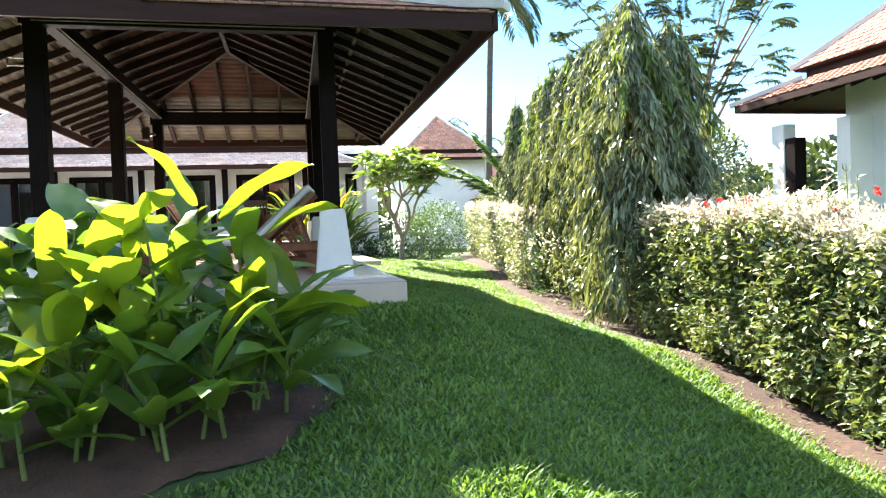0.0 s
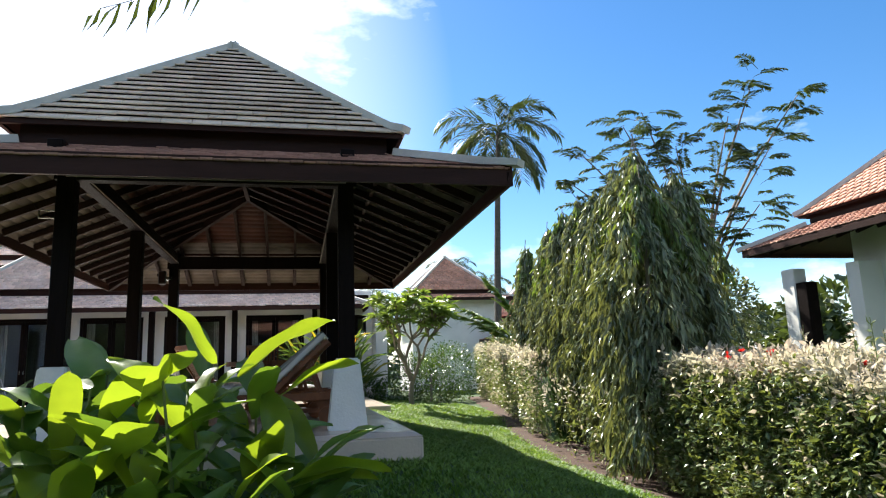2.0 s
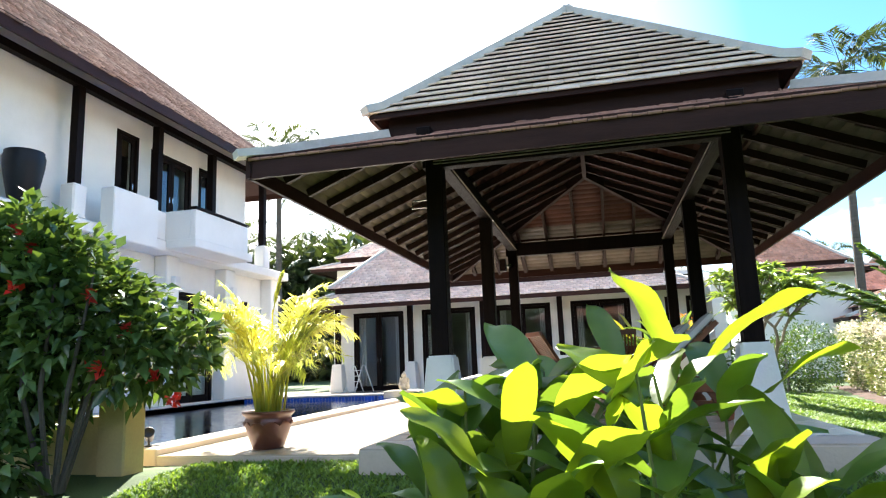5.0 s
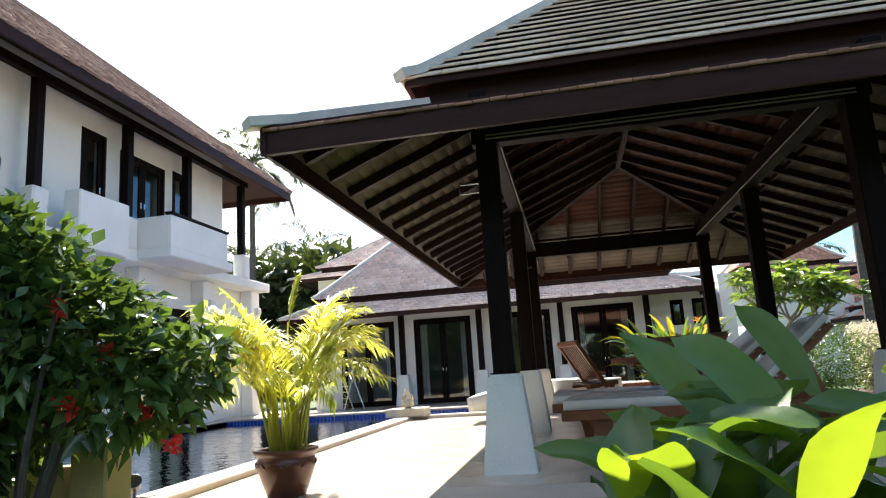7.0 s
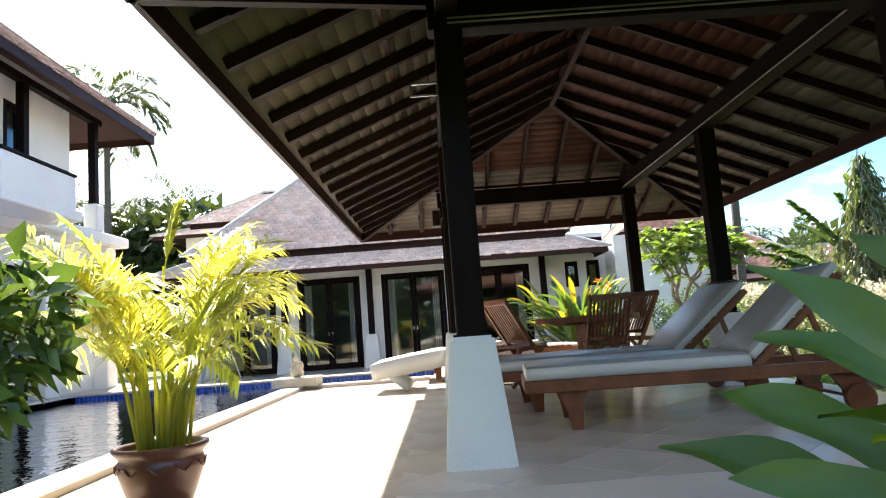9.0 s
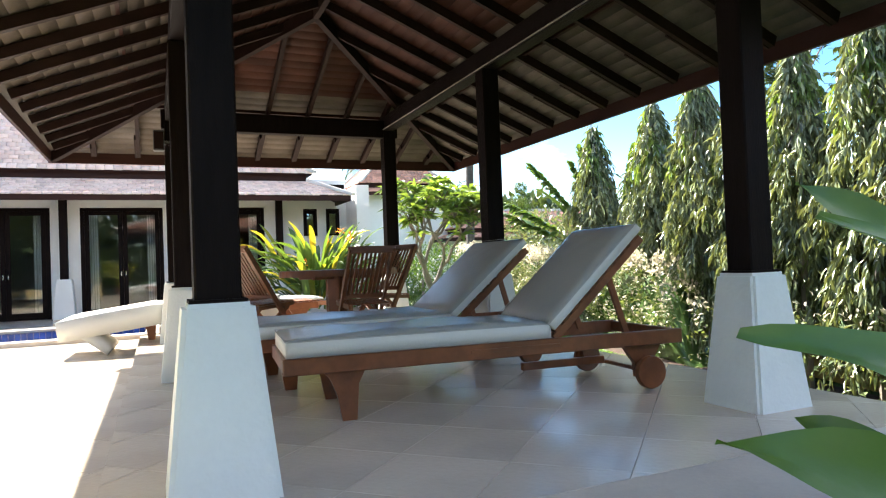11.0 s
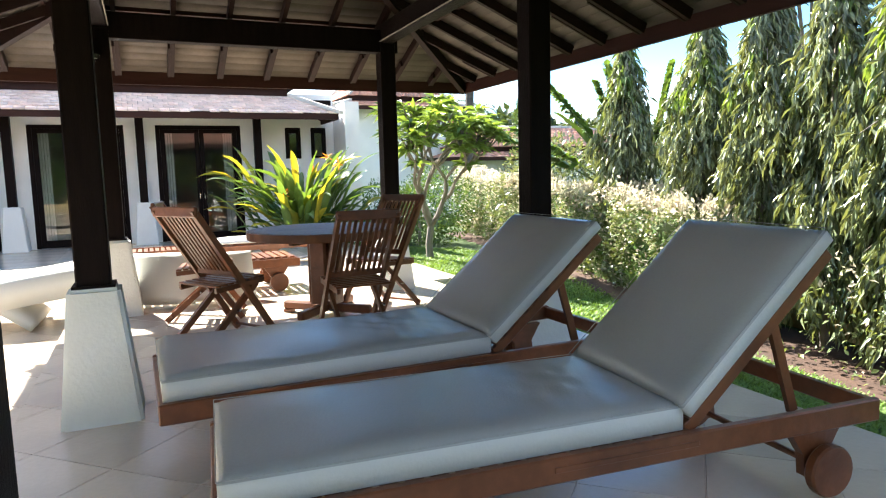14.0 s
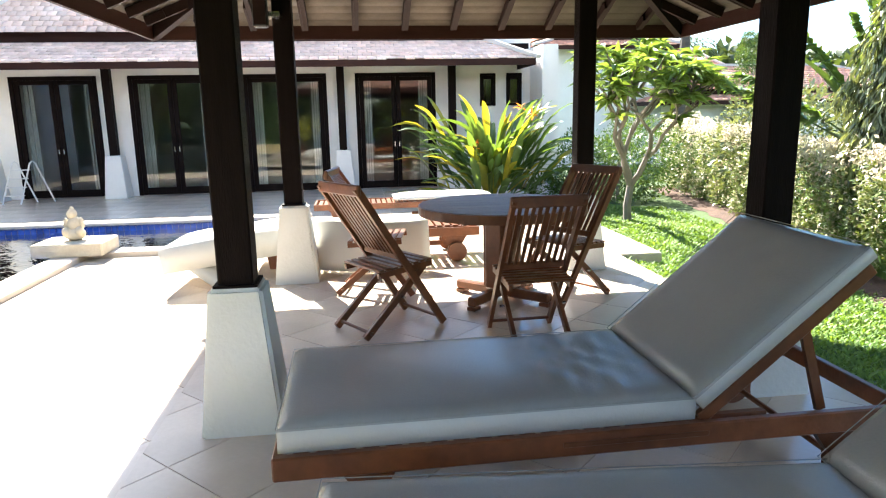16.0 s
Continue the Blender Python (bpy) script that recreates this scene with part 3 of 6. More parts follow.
    stick(bm, planes[0][0][2] + Vector((0, 0, -0.10)), planes[2][0][2] + Vector((0, 0, -0.10)), 0.06, 0.15)
    part("ridge_beam", bm, RAFTER, pav)
    for i, (poly, inward) in enumerate(planes):
        tile_slope("lower_tiles", poly, inward, PITCH, 0.105, 0.115, TILE_RED, pav, 0.020, 0.004, 0.0, 1.75, seed=10 + i)
    # the steep upper roof
    ux0, ux1, uy0 = -2.95, 1.06, 6.54
    uy1 = EAVE["y0"] + EAVE["y1"] - uy0
    uz, upitch = 3.16, 0.955
    upper = hip_planes(ux0, ux1, uy0, uy1, uz, upitch)
    plane_sheet("upper_lining", upper, FASCIA, pav, 0.03, 0.01)
    for i, (poly, inward) in enumerate(upper):
        tile_slope("upper_tiles", poly, inward, upitch, 0.150, 0.30, TILE_OLD, pav, 0.014, 0.004, 0.0, None, 0.003, seed=20 + i, gap=0.001, raised=0.026)
        along = (poly[1] - poly[0]).normalized()
        bm = bmesh.new()
        stick(bm, poly[0] + Vector((0, 0, -0.02)), poly[1] + Vector((0, 0, -0.02)), 0.04, 0.05)
        part("upper_fascia", bm, FASCIA, pav)
        # red skirt between the tiers
        off = inward * 0.16
        inset = along * 0.16
        bm = bmesh.new()
        a, b = poly[0] + off + inset, poly[1] + off - inset
        z0 = EAVE["z"] + 0.10 + PITCH * (uy0 + 0.16 - EAVE["y0"]) - 0.05
        stick(bm, Vector((a.x, a.y, (z0 + uz) / 2)), Vector((b.x, b.y, (z0 + uz) / 2)), 0.04, uz - z0)
        part("skirt_board", bm, FASCIA, pav, "red brown board between the roof tiers")
    hip_caps(pav, upper, CAP, 0.15, 0.08, 0.09, 0.035, 0.06)
    # lower caps only as far as the skirt
    for poly, inward in planes:
        a, b = poly[0], poly[-1]
        d = (b - a)
        d = d / abs(d.x)
        bm = bmesh.new()
        flat = d.normalized()
        stick(bm, a - flat * 0.14 + Vector((0, 0, 0.085)), a + flat * 0.25 + Vector((0, 0, 0.06)), 0.15, 0.07)
        stick(bm, a + flat * 0.25 + Vector((0, 0, 0.06)), a + d * 0.98 + Vector((0, 0, 0.06)), 0.15, 0.08)
        part("hip_cap", bm, CAP, pav, "whitewashed mortar hip cap")
    return pav


build_pavilion()


# ---- houses ----
def opening_wall(name, axis, at, thick, a0, a1, z0, z1, holes, mat, parent=None, label="", category="wall"):
    """A wall with rectangular holes (a, b, za, zb), standing on a plane axis = at, its thickness towards the far side."""
    xs = sorted({a0, a1, *[h[0] for h in holes], *[h[1] for h in holes]})
    zs = sorted({z0, z1, *[h[2] for h in holes], *[h[3] for h in holes]})
    bm = bmesh.new()

    def v(a, b, z):
        return (a, at + b, z) if axis == "y" else (at + b, a, z)
    for p, q in zip(xs, xs[1:]):
        for r, s in zip(zs, zs[1:]):
            if any(h[0] <= p and q <= h[1] and h[2] <= r and s <= h[3] for h in holes):
                continue
            vs = [bm.verts.new(v(a, b, z)) for b in (0, thick) for a, z in ((p, r), (q, r), (q, s), (p, s))]
            for f in ((0, 1, 2, 3), (7, 6, 5, 4), (0, 4, 5, 1), (1, 5, 6, 2), (2, 6, 7, 3), (3, 7, 4, 0)):
                bm.faces.new([vs[i] for i in f])
    bmesh.ops.remove_doubles(bm, verts=bm.verts, dist=0.0005)
    same = {}
    for f in bm.faces:
        same.setdefault(tuple(sorted(v.index for v in f.verts)), []).append(f)
    bm.verts.index_update()
    same = {}
    for f in bm.faces:
        same.setdefault(tuple(sorted(v.index for v in f.verts)), []).append(f)
    bmesh.ops.delete(bm, geom=[f for fs in same.values() if len(fs) > 1 for f in fs], context="FACES_ONLY")
    ob = part(name, bm, mat, parent, label)
    return ob


def glazed(name, axis, at, a0, a1, z0, z1, leaves, parent, out=-1, frame_w=0.09, label="dark framed glass doors", bottom=0.16):
    """A framed opening with glazed leaves; out: the way it faces along the axis."""
    unit = part(name, bmesh.new(), DARKWOOD, parent, label)

    def put(pname, p, q, r, s, b0, b1, mat, tag="", up=None):
        dims = (p, q, at + b0, at + b1, r, s) if axis == "y" else (at + b0, at + b1, p, q, r, s)
        bm = bmesh.new()
        box(bm, *dims, bevel=0.006 if mat is not GLASS else 0)
        return part(pname, bm, mat, up or unit, tag)
    lo, hi = (-0.02, 0.10) if out < 0 else (-0.10, 0.02)
    put("jamb", a0, a0 + frame_w, z0, z1, lo, hi, DARKWOOD)
    put("jamb", a1 - frame_w, a1, z0, z1, lo, hi, DARKWOOD)
    put("head", a0 + frame_w, a1 - frame_w, z1 - frame_w, z1, lo, hi, DARKWOOD)
    wide = (a1 - a0 - 2 * frame_w) / leaves
    lo, hi = (0.01, 0.055) if out < 0 else (-0.055, -0.01)
    mid = (lo + hi) / 2
    st = 0.10 if wide > 0.45 else 0.05
    for k in range(leaves):
        p = a0 + frame_w + k * wide + 0.003
        q = p + wide - 0.006
        put("stile", p, p + st, z0 + 0.01, z1 - frame_w, lo, hi, DARKWOOD)
        put("stile", q - st, q, z0 + 0.01, z1 - frame_w, lo, hi, DARKWOOD)
        put("rail", p + st, q - st, z0 + 0.01, z0 + 0.01 + bottom, lo, hi, DARKWOOD)
        put("rail", p + st, q - st, z1 - frame_w - 0.09, z1 - frame_w, lo, hi, DARKWOOD)
        pane = put("pane", p + st, q - st, z0 + 0.01 + bottom, z1 - frame_w - 0.09, mid - 0.004, mid + 0.004, GLASS, "reflecting glass pane")
        pane.visible_shadow = False
        if wide > 0.45:
            hx = q - st / 2 if k % 2 == 0 else p + st / 2
            o = lo - 0.02 if out < 0 else hi
            put("handle", hx - 0.012, hx + 0.012, z0 + 0.98, z0 + 1.10, o, o + 0.02, STEEL, "steel door handle")
    return unit


def post_on_base(parent, x, y, z0, z1, base_h=0.62, b=0.2, t=0.12, w=0.07):
    bm = bmesh.new()
    low = [bm.verts.new((x + sx * b, y + sy * b, z0)) for sx, sy in ((-1, -1), (1, -1), (1, 1), (-1, 1))]
    high = [bm.verts.new((x + sx * t, y + sy * t, z0 + base_h)) for sx, sy in ((-1, -1), (1, -1), (1, 1), (-1, 1))]
    bm.faces.new(low[::-1])
    bm.faces.new(high)
    for i in range(4):
        bm.faces.new((low[i], low[(i + 1) % 4], high[(i + 1) % 4], high[i]))
    bmesh.ops.bevel(bm, geom=list(bm.edges), offset=0.015, segments=1, affect="EDGES")
    part("post_base", bm, WHITE, parent, "tapered white post base")
    boxed("post", (x - w, x + w, y - w, y + w, z0 + base_h - 0.01, z1), DARKWOOD, parent, "dark timber post", 0.006)


def tiered_roof(parent, x0, x1, y0, y1, z, low_pitch, step_in, up_pitch, low_mat, up_mat, course=0.16, width=0.2, seed=1, drop=0.16, gap=0.16):
    """A wide low skirt of tiles and a steeper hip roof above it."""
    low = hip_planes(x0, x1, y0, y1, z, low_pitch)
    plane_sheet("roof_lining", low, FASCIA, parent, 0.05, 0.01)
    for i, (poly, inward) in enumerate(low):
        tile_slope("lower_tiles", poly, inward, low_pitch, course, width, low_mat, parent, 0.02, 0.004, 0.0, step_in + 0.25, seed=seed + i)
        bm = bmesh.new()
        stick(bm, poly[0] + Vector((0, 0, -0.06)), poly[1] + Vector((0, 0, -0.06)), 0.05, drop)
        part("fascia", bm, FASCIA, parent)
        flat = (poly[-1] - poly[0]).normalized()
        bm = bmesh.new()
        k = (step_in + 0.1) / abs(flat.x)
        stick(bm, poly[0] - flat * 0.12 + Vector((0, 0, 0.06)), poly[0] + flat * k + Vector((0, 0, 0.05)), 0.16, 0.08)
        part("hip_cap", bm, CAP, parent, "whitewashed mortar hip cap")
    uz = z + low_pitch * (step_in + gap) + 0.20
    up = hip_planes(x0 + step_in, x1 - step_in, y0 + step_in, y1 - step_in, uz, up_pitch)
    plane_sheet("upper_lining", up, FASCIA, parent, 0.04, 0.01)
    for i, (poly, inward) in enumerate(up):
        tile_slope("upper_tiles", poly, inward, up_pitch, course, width, up_mat, parent, 0.02, 0.004, 0.0, None, seed=seed + 7 + i)
        along = (poly[1] - poly[0]).normalized()
        a, b = poly[0] + inward * gap + along * gap, poly[1] + inward * gap - along * gap
        z0 = z + low_pitch * (step_in + gap) - 0.05
        bm = bmesh.new()
        stick(bm, Vector((a.x, a.y, (z0 + uz) / 2)), Vector((b.x, b.y, (z0 + uz) / 2)), 0.05, uz - z0)
        part("skirt_board", bm, FASCIA, parent)
    hip_caps(parent, up, CAP, 0.17, 0.09, 0.1, 0.035, 0.05)


def build_long_house():
    """The one-storey house behind the pavilion."""
    h = thing("long_house", "single storey white house with dark glazed doors and tiled roof", "house", kind="structure")
    y, floor = 22.53, HOUSE_Z
    doors = [(-9.26, -7.43), (-6.77, -4.91), (-4.265, -2.388), (-1.73, 0.152)]
    small = [(1.22, 1.60, 1.72, 2.48), (1.86, 2.24, 1.72, 2.48)]
    holes = [(a, b, floor, 2.52) for a, b in doors] + small
    opening_wall("wall", "y", y, 0.2, -10.0, 2.45, floor, 3.3, holes, WHITE, h, "white rendered wall")
    opening_wall("wall", "x", -10.0, 0.2, 22.732, 28.0, floor, 3.3, [], WHITE, h, "white rendered wall")
    opening_wall("wall", "x", 2.25, 0.2, 22.732, 28.0, floor, 3.3, [], WHITE, h, "white rendered wall")
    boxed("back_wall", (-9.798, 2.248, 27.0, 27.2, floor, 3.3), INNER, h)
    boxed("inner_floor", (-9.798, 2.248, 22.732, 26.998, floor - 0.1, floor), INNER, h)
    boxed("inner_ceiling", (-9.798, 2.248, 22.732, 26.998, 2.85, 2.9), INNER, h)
    for a, b in doors:
        glazed("glass_door", "y", y, a, b, floor + 0.005, 2.52, 2, h)
        bm = bmesh.new()
        for s in (a, b - 0.38):
            for k in range(7):
                box(bm, s + k * 0.054, s + k * 0.054 + 0.04, y + 0.26 + 0.03 * (k % 2), y + 0.30 + 0.03 * (k % 2), floor + 0.05, 2.47)
        part("curtain", bm, CURTAIN, h, "gathered pale curtain")
    for a, b, c, d in small:
        glazed("small_window", "y", y, a, b, c, d, 1, h, frame_w=0.045, bottom=0.05)
    for x in (-9.72, -7.10, -4.59, -2.06, 0.50):
        post_on_base(h, x, 22.2, floor, 3.0, base_h=0.95, w=0.085, b=0.24, t=0.165)
    boxed("wall_plate", (-10.2, 2.3, 22.12, 22.28, 3.002, 3.12), DARKWOOD, h)
    tiered_roof(h, -10.65, 2.15, 21.0, 29.0, 2.70, 0.50, 0.80, 0.95, TILE_PALE, TILE_PALE, seed=40, course=0.17, width=0.2)
    return h


VILLA_AT = Matrix.Translation((0.676, -0.403, 0.0)) @ Matrix.Scale(1.23, 4)


def build_villa():
    """The two-storey villa along the pool."""
    h = thing("two_storey_villa", "two storey white villa with timber posts, balcony and shingle roof", "house", VILLA_AT, kind="structure")
    x, floor = -10.3, TERRACE_Z
    low = [(13.35, 15.0, floor, 2.35), (9.0, 10.4, floor, 2.35), (15.9, 16.6, 0.9, 2.35)]
    opening_wall("lower_wall", "x", x, -0.25, 4.0, 17.9, floor, 3.2, low, WHITE, h, "white rendered wall")
    up = [(11.50, 12.15, 3.30, 5.42), (12.55, 14.0, 3.30, 5.32), (14.30, 14.80, 3.5, 5.4), (7.2, 7.75, 3.5, 5.42)]
    opening_wall("upper_wall", "x", x, -0.25, 4.0, 16.45, 3.2, 6.2, up, WHITE, h, "white rendered wall")
    boxed("storey_band", (-10.298, -9.75, 4.0, 17.92, 3.02, 3.24), WHITE, h, "projecting white storey band", 0.02)
    boxed("end_wall", (-16.0, -10.552, 17.65, 17.9, floor, 3.2), WHITE, h)
    boxed("upper_end_wall", (-16.0, -10.552, 16.2, 16.45, 3.2, 6.3), WHITE, h)
    boxed("roof_terrace", (-16.0, -10.3, 16.452, 17.9, 3.202, 3.26), WHITE, h)
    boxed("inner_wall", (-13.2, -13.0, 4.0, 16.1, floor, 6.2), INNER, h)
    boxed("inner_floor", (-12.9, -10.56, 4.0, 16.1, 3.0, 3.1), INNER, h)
    for p, q, r, s in low:
        glazed("glass_door", "x", x, p, q, r + 0.005, s, 2, h, out=1)
    for p, q, r, s in up:
        glazed("tall_window", "x", x, p, q, r + 0.005, s, 2 if q - p > 0.8 else 1, h, out=1, frame_w=0.08)
    # ground-floor piers with wall lamps
    for y in (12.99, 15.27, 17.54):
        boxed("pier", (-10.296, -9.98, y - 0.22, y + 0.22, floor, 3.018), WHITE, h, "white pier", 0.02)
        boxed("wall_lamp", (-9.978, -9.86, y - 0.09, y + 0.09, 2.42, 2.58), PLASTIC, h, "square white wall lamp", 0.01)
    # upper posts on white bases
    for y in (6.2, 10.1, 12.30, 14.3, 16.75):
        boxed("post_base", (-10.1, -9.8, y - 0.16, y + 0.16, 3.24, 3.85), WHITE, h, "white post base", 0.03)
        boxed("post", (-10.03, -9.87, y - 0.08, y + 0.08, 3.84, 5.66), DARKWOOD, h, "dark timber post", 0.008)
    # balcony
    y0, y1 = 12.47, 14.55
    for d in ((-9.24, -9.12, y0, y1, 3.25, 3.87), (-10.0, -9.242, y0, y0 + 0.12, 3.25, 3.87), (-10.0, -9.242, y1 - 0.12, y1, 3.25, 3.87)):
        boxed("balcony_wall", d, WHITE, h, "white balcony parapet", 0.015)
    boxed("balcony_slab", (-9.748, -9.05, y0 - 0.1, y1 + 0.1, 3.06, 3.248), WHITE, h, "", 0.02)
    boxed("parapet_block", (-9.748, -9.45, 10.5, 11.72, 2.95, 3.89), WHITE, h, "white parapet block", 0.02)
    boxed("balcony_rail", (-9.26, -9.10, y0 - 0.02, y1 + 0.02, 3.88, 3.93), DARKWOOD, h, "dark timber rail", 0.006)
    boxed("wall_plate", (-10.02, -9.88, 3.0, 17.0, 5.66, 5.80), DARKWOOD, h)
    roof = hip_planes(-17.2, -9.2, 0.5, 18.1, 5.72, 0.85)
    plane_sheet("roof_lining", roof, FASCIA, h, 0.05, 0.01)
    for i, (poly, inward) in enumerate(roof):
        tile_slope("roof_tiles", poly, inward, 0.85, 0.15, 0.17, TILE_BROWN, h, 0.03, 0.004, 0.0, None, 0.012, seed=60 + i)
        bm = bmesh.new()
        stick(bm, poly[0] + Vector((0, 0, -0.08)), poly[1] + Vector((0, 0, -0.08)), 0.05, 0.24)
        part("fascia", bm, FASCIA, h, "red brown eave fascia")
    hip_caps(h, roof, TILE_BROWN, 0.16, 0.08, 0.05, 0.03, 0.02)
    for k in range(30):
        yy = 1.2 + k * 0.58
        bm = bmesh.new()
        stick(bm, (-9.25, yy, 5.64), (-10.28, yy, 5.64 + 1.03 * 0.85), 0.05, 0.10)
        part("rafter", bm, RAFTER, h)
    return h


def build_neighbour():
    """The house over the hedge."""
    h = thing("neighbour_house", "white neighbouring house with red tiled roof behind the hedge", "house", kind="structure")
    boxed("wall", (10.4, 16.0, 3.0, 10.2, -0.6, 3.2), WHITE, h, "white rendered wall")
    boxed("gate_pier", (9.6, 9.9, 10.9, 11.25, -0.6, 2.3), WHITE, h, "white gate pier", 0.02)
    boxed("gate_wall", (9.9, 10.398, 9.6, 9.9, -0.6, 2.25), WHITE, h)
    boxed("gate_leaf", (9.62, 9.88, 10.62, 10.9, -0.6, 2.0), DARKWOOD, h, "dark slatted gate", 0.01)
    tiered_roof(h, 9.35, 17.0, 1.6, 12.0, 2.84, 0.42, 0.8, 0.85, TILE_RED, TILE_FAR, seed=80, course=0.15, width=0.18)
    for k in range(22):
        y = 2.0 + k * 0.44
        bm = bmesh.new()
        stick(bm, (9.4, y, 2.68), (10.6, y, 2.68 + 1.2 * 0.38), 0.05, 0.08)
        part("rafter", bm, RAFTER, h)
    return h


def build_tower():
    h = thing("tower_house", "white square house with red pyramid roof", "house", kind="structure")
    boxed("wall", (5.3, 9.6, 31.0, 35.2, -0.5, 3.9), WHITE, h, "white rendered wall")
    tiered_roof(h, 4.65, 10.25, 30.3, 35.9, 3.88, 0.30, 0.75, 0.95, TILE_FAR, TILE_FAR, seed=100, course=0.22, width=0.25)
    g = thing("far_house", "small white house with red hip roof beyond the tower", "house", kind="structure")
    boxed("wall", (10.6, 15.5, 36.0, 41.0, -0.5, 2.9), WHITE, g, "white rendered wall")
    boxed("window", (11.0, 11.8, 35.97, 36.0, 1.6, 2.4), DARKWOOD, g)
    tiered_roof(g, 9.9, 16.2, 35.3, 41.7, 2.9, 0.3, 0.8, 0.75, TILE_FAR, TILE_FAR, seed=120, course=0.25, width=0.3)
    k = thing("low_house", "low house with orange tiled roof past the hedge", "house", kind="structure")
    boxed("wall", (9.3, 20.0, 30.0, 35.0, -0.5, 1.95), WHITE, k, "white rendered wall")
    tiered_roof(k, 8.6, 20.8, 29.2, 35.8, 1.85, 0.3, 0.6, 0.36, TILE_FAR, TILE_FAR, seed=140, course=0.25, width=0.3)
    m = thing("rear_house", "white house with tiered roof behind the long house", "house", kind="structure")
    boxed("wall", (-12.5, -7.0, 29.0, 34.0, -0.5, 5.2), WHITE, m, "white rendered wall")
    tiered_roof(m, -13.4, -6.1, 28.1, 34.9, 5.1, 0.35, 0.9, 0.65, TILE_PALE, TILE_PALE, seed=160, course=0.25, width=0.3)
    w = structure(boxed("boundary_wall", (2.46, 2.82, 21.49, 30.2, -0.5, 3.04), WHITE), "white garden wall beside the long house", "wall")


build_long_house()
build_villa()
build_neighbour()
build_tower()


# ---- furniture ----
def cushion(bm, x0, x1, y0, y1, z0, z1, puff=0.02, nx=14, ny=8, seed=1, sag=0.0, crease=0.0):
    """A padded mattress with soft corners, a crowned top and slight creases."""
    rng = np.random.default_rng(seed)
    waves = [(rng.uniform(-9, 9), rng.uniform(-9, 9), rng.uniform(0, 6), rng.uniform(0.0015, 0.004)) for _ in range(6)]
    grid = {}
    for side in (0, 1):
        for i in range(nx + 1):
            for j in range(ny + 1):
                u, v = i / nx, j / ny
                x, y = x0 + (x1 - x0) * u, y0 + (y1 - y0) * v
                edge = min(u * (x1 - x0), (1 - u) * (x1 - x0), v * (y1 - y0), (1 - v) * (y1 - y0))
                soft = min(1.0, edge / 0.06)
                rim = 0.022 * (1 - soft) ** 2
                w = sum(a * math.sin(k * x + m * y + p) for k, m, p, a in waves) * soft
                fold = max(0.0, 1 - abs(u - 0.78) / 0.2) * soft
                w += crease * fold * (math.sin(34 * x + 5 * math.sin(6 * y) + 3 * y) ** 3 + 0.5 * math.sin(61 * x - 9 * y))
                z = (z1 - rim + puff * math.sin(math.pi * u) ** 0.5 * math.sin(math.pi * v) ** 0.5 + w - sag * math.sin(math.pi * u)) if side else z0 + rim * 0.5
                grid[side, i, j] = bm.verts.new((x, y, z))
    for i in range(nx):
        for j in range(ny):
            bm.faces.new((grid[1, i, j], grid[1, i + 1, j], grid[1, i + 1, j + 1], grid[1, i, j + 1]))
            bm.faces.new((grid[0, i, j + 1], grid[0, i + 1, j + 1], grid[0, i + 1, j], grid[0, i, j]))
    rim = [(i, 0) for i in range(nx)] + [(nx, j) for j in range(ny)] + [(i, ny) for i in range(nx, 0, -1)] + [(0, j) for j in range(ny, 0, -1)]
    for a, b in zip(rim, rim[1:] + rim[:1]):
        f = bm.faces.new((grid[0, a[0], a[1]], grid[0, b[0], b[1]], grid[1, b[0], b[1]], grid[1, a[0], a[1]]))
        f.material_index = 1


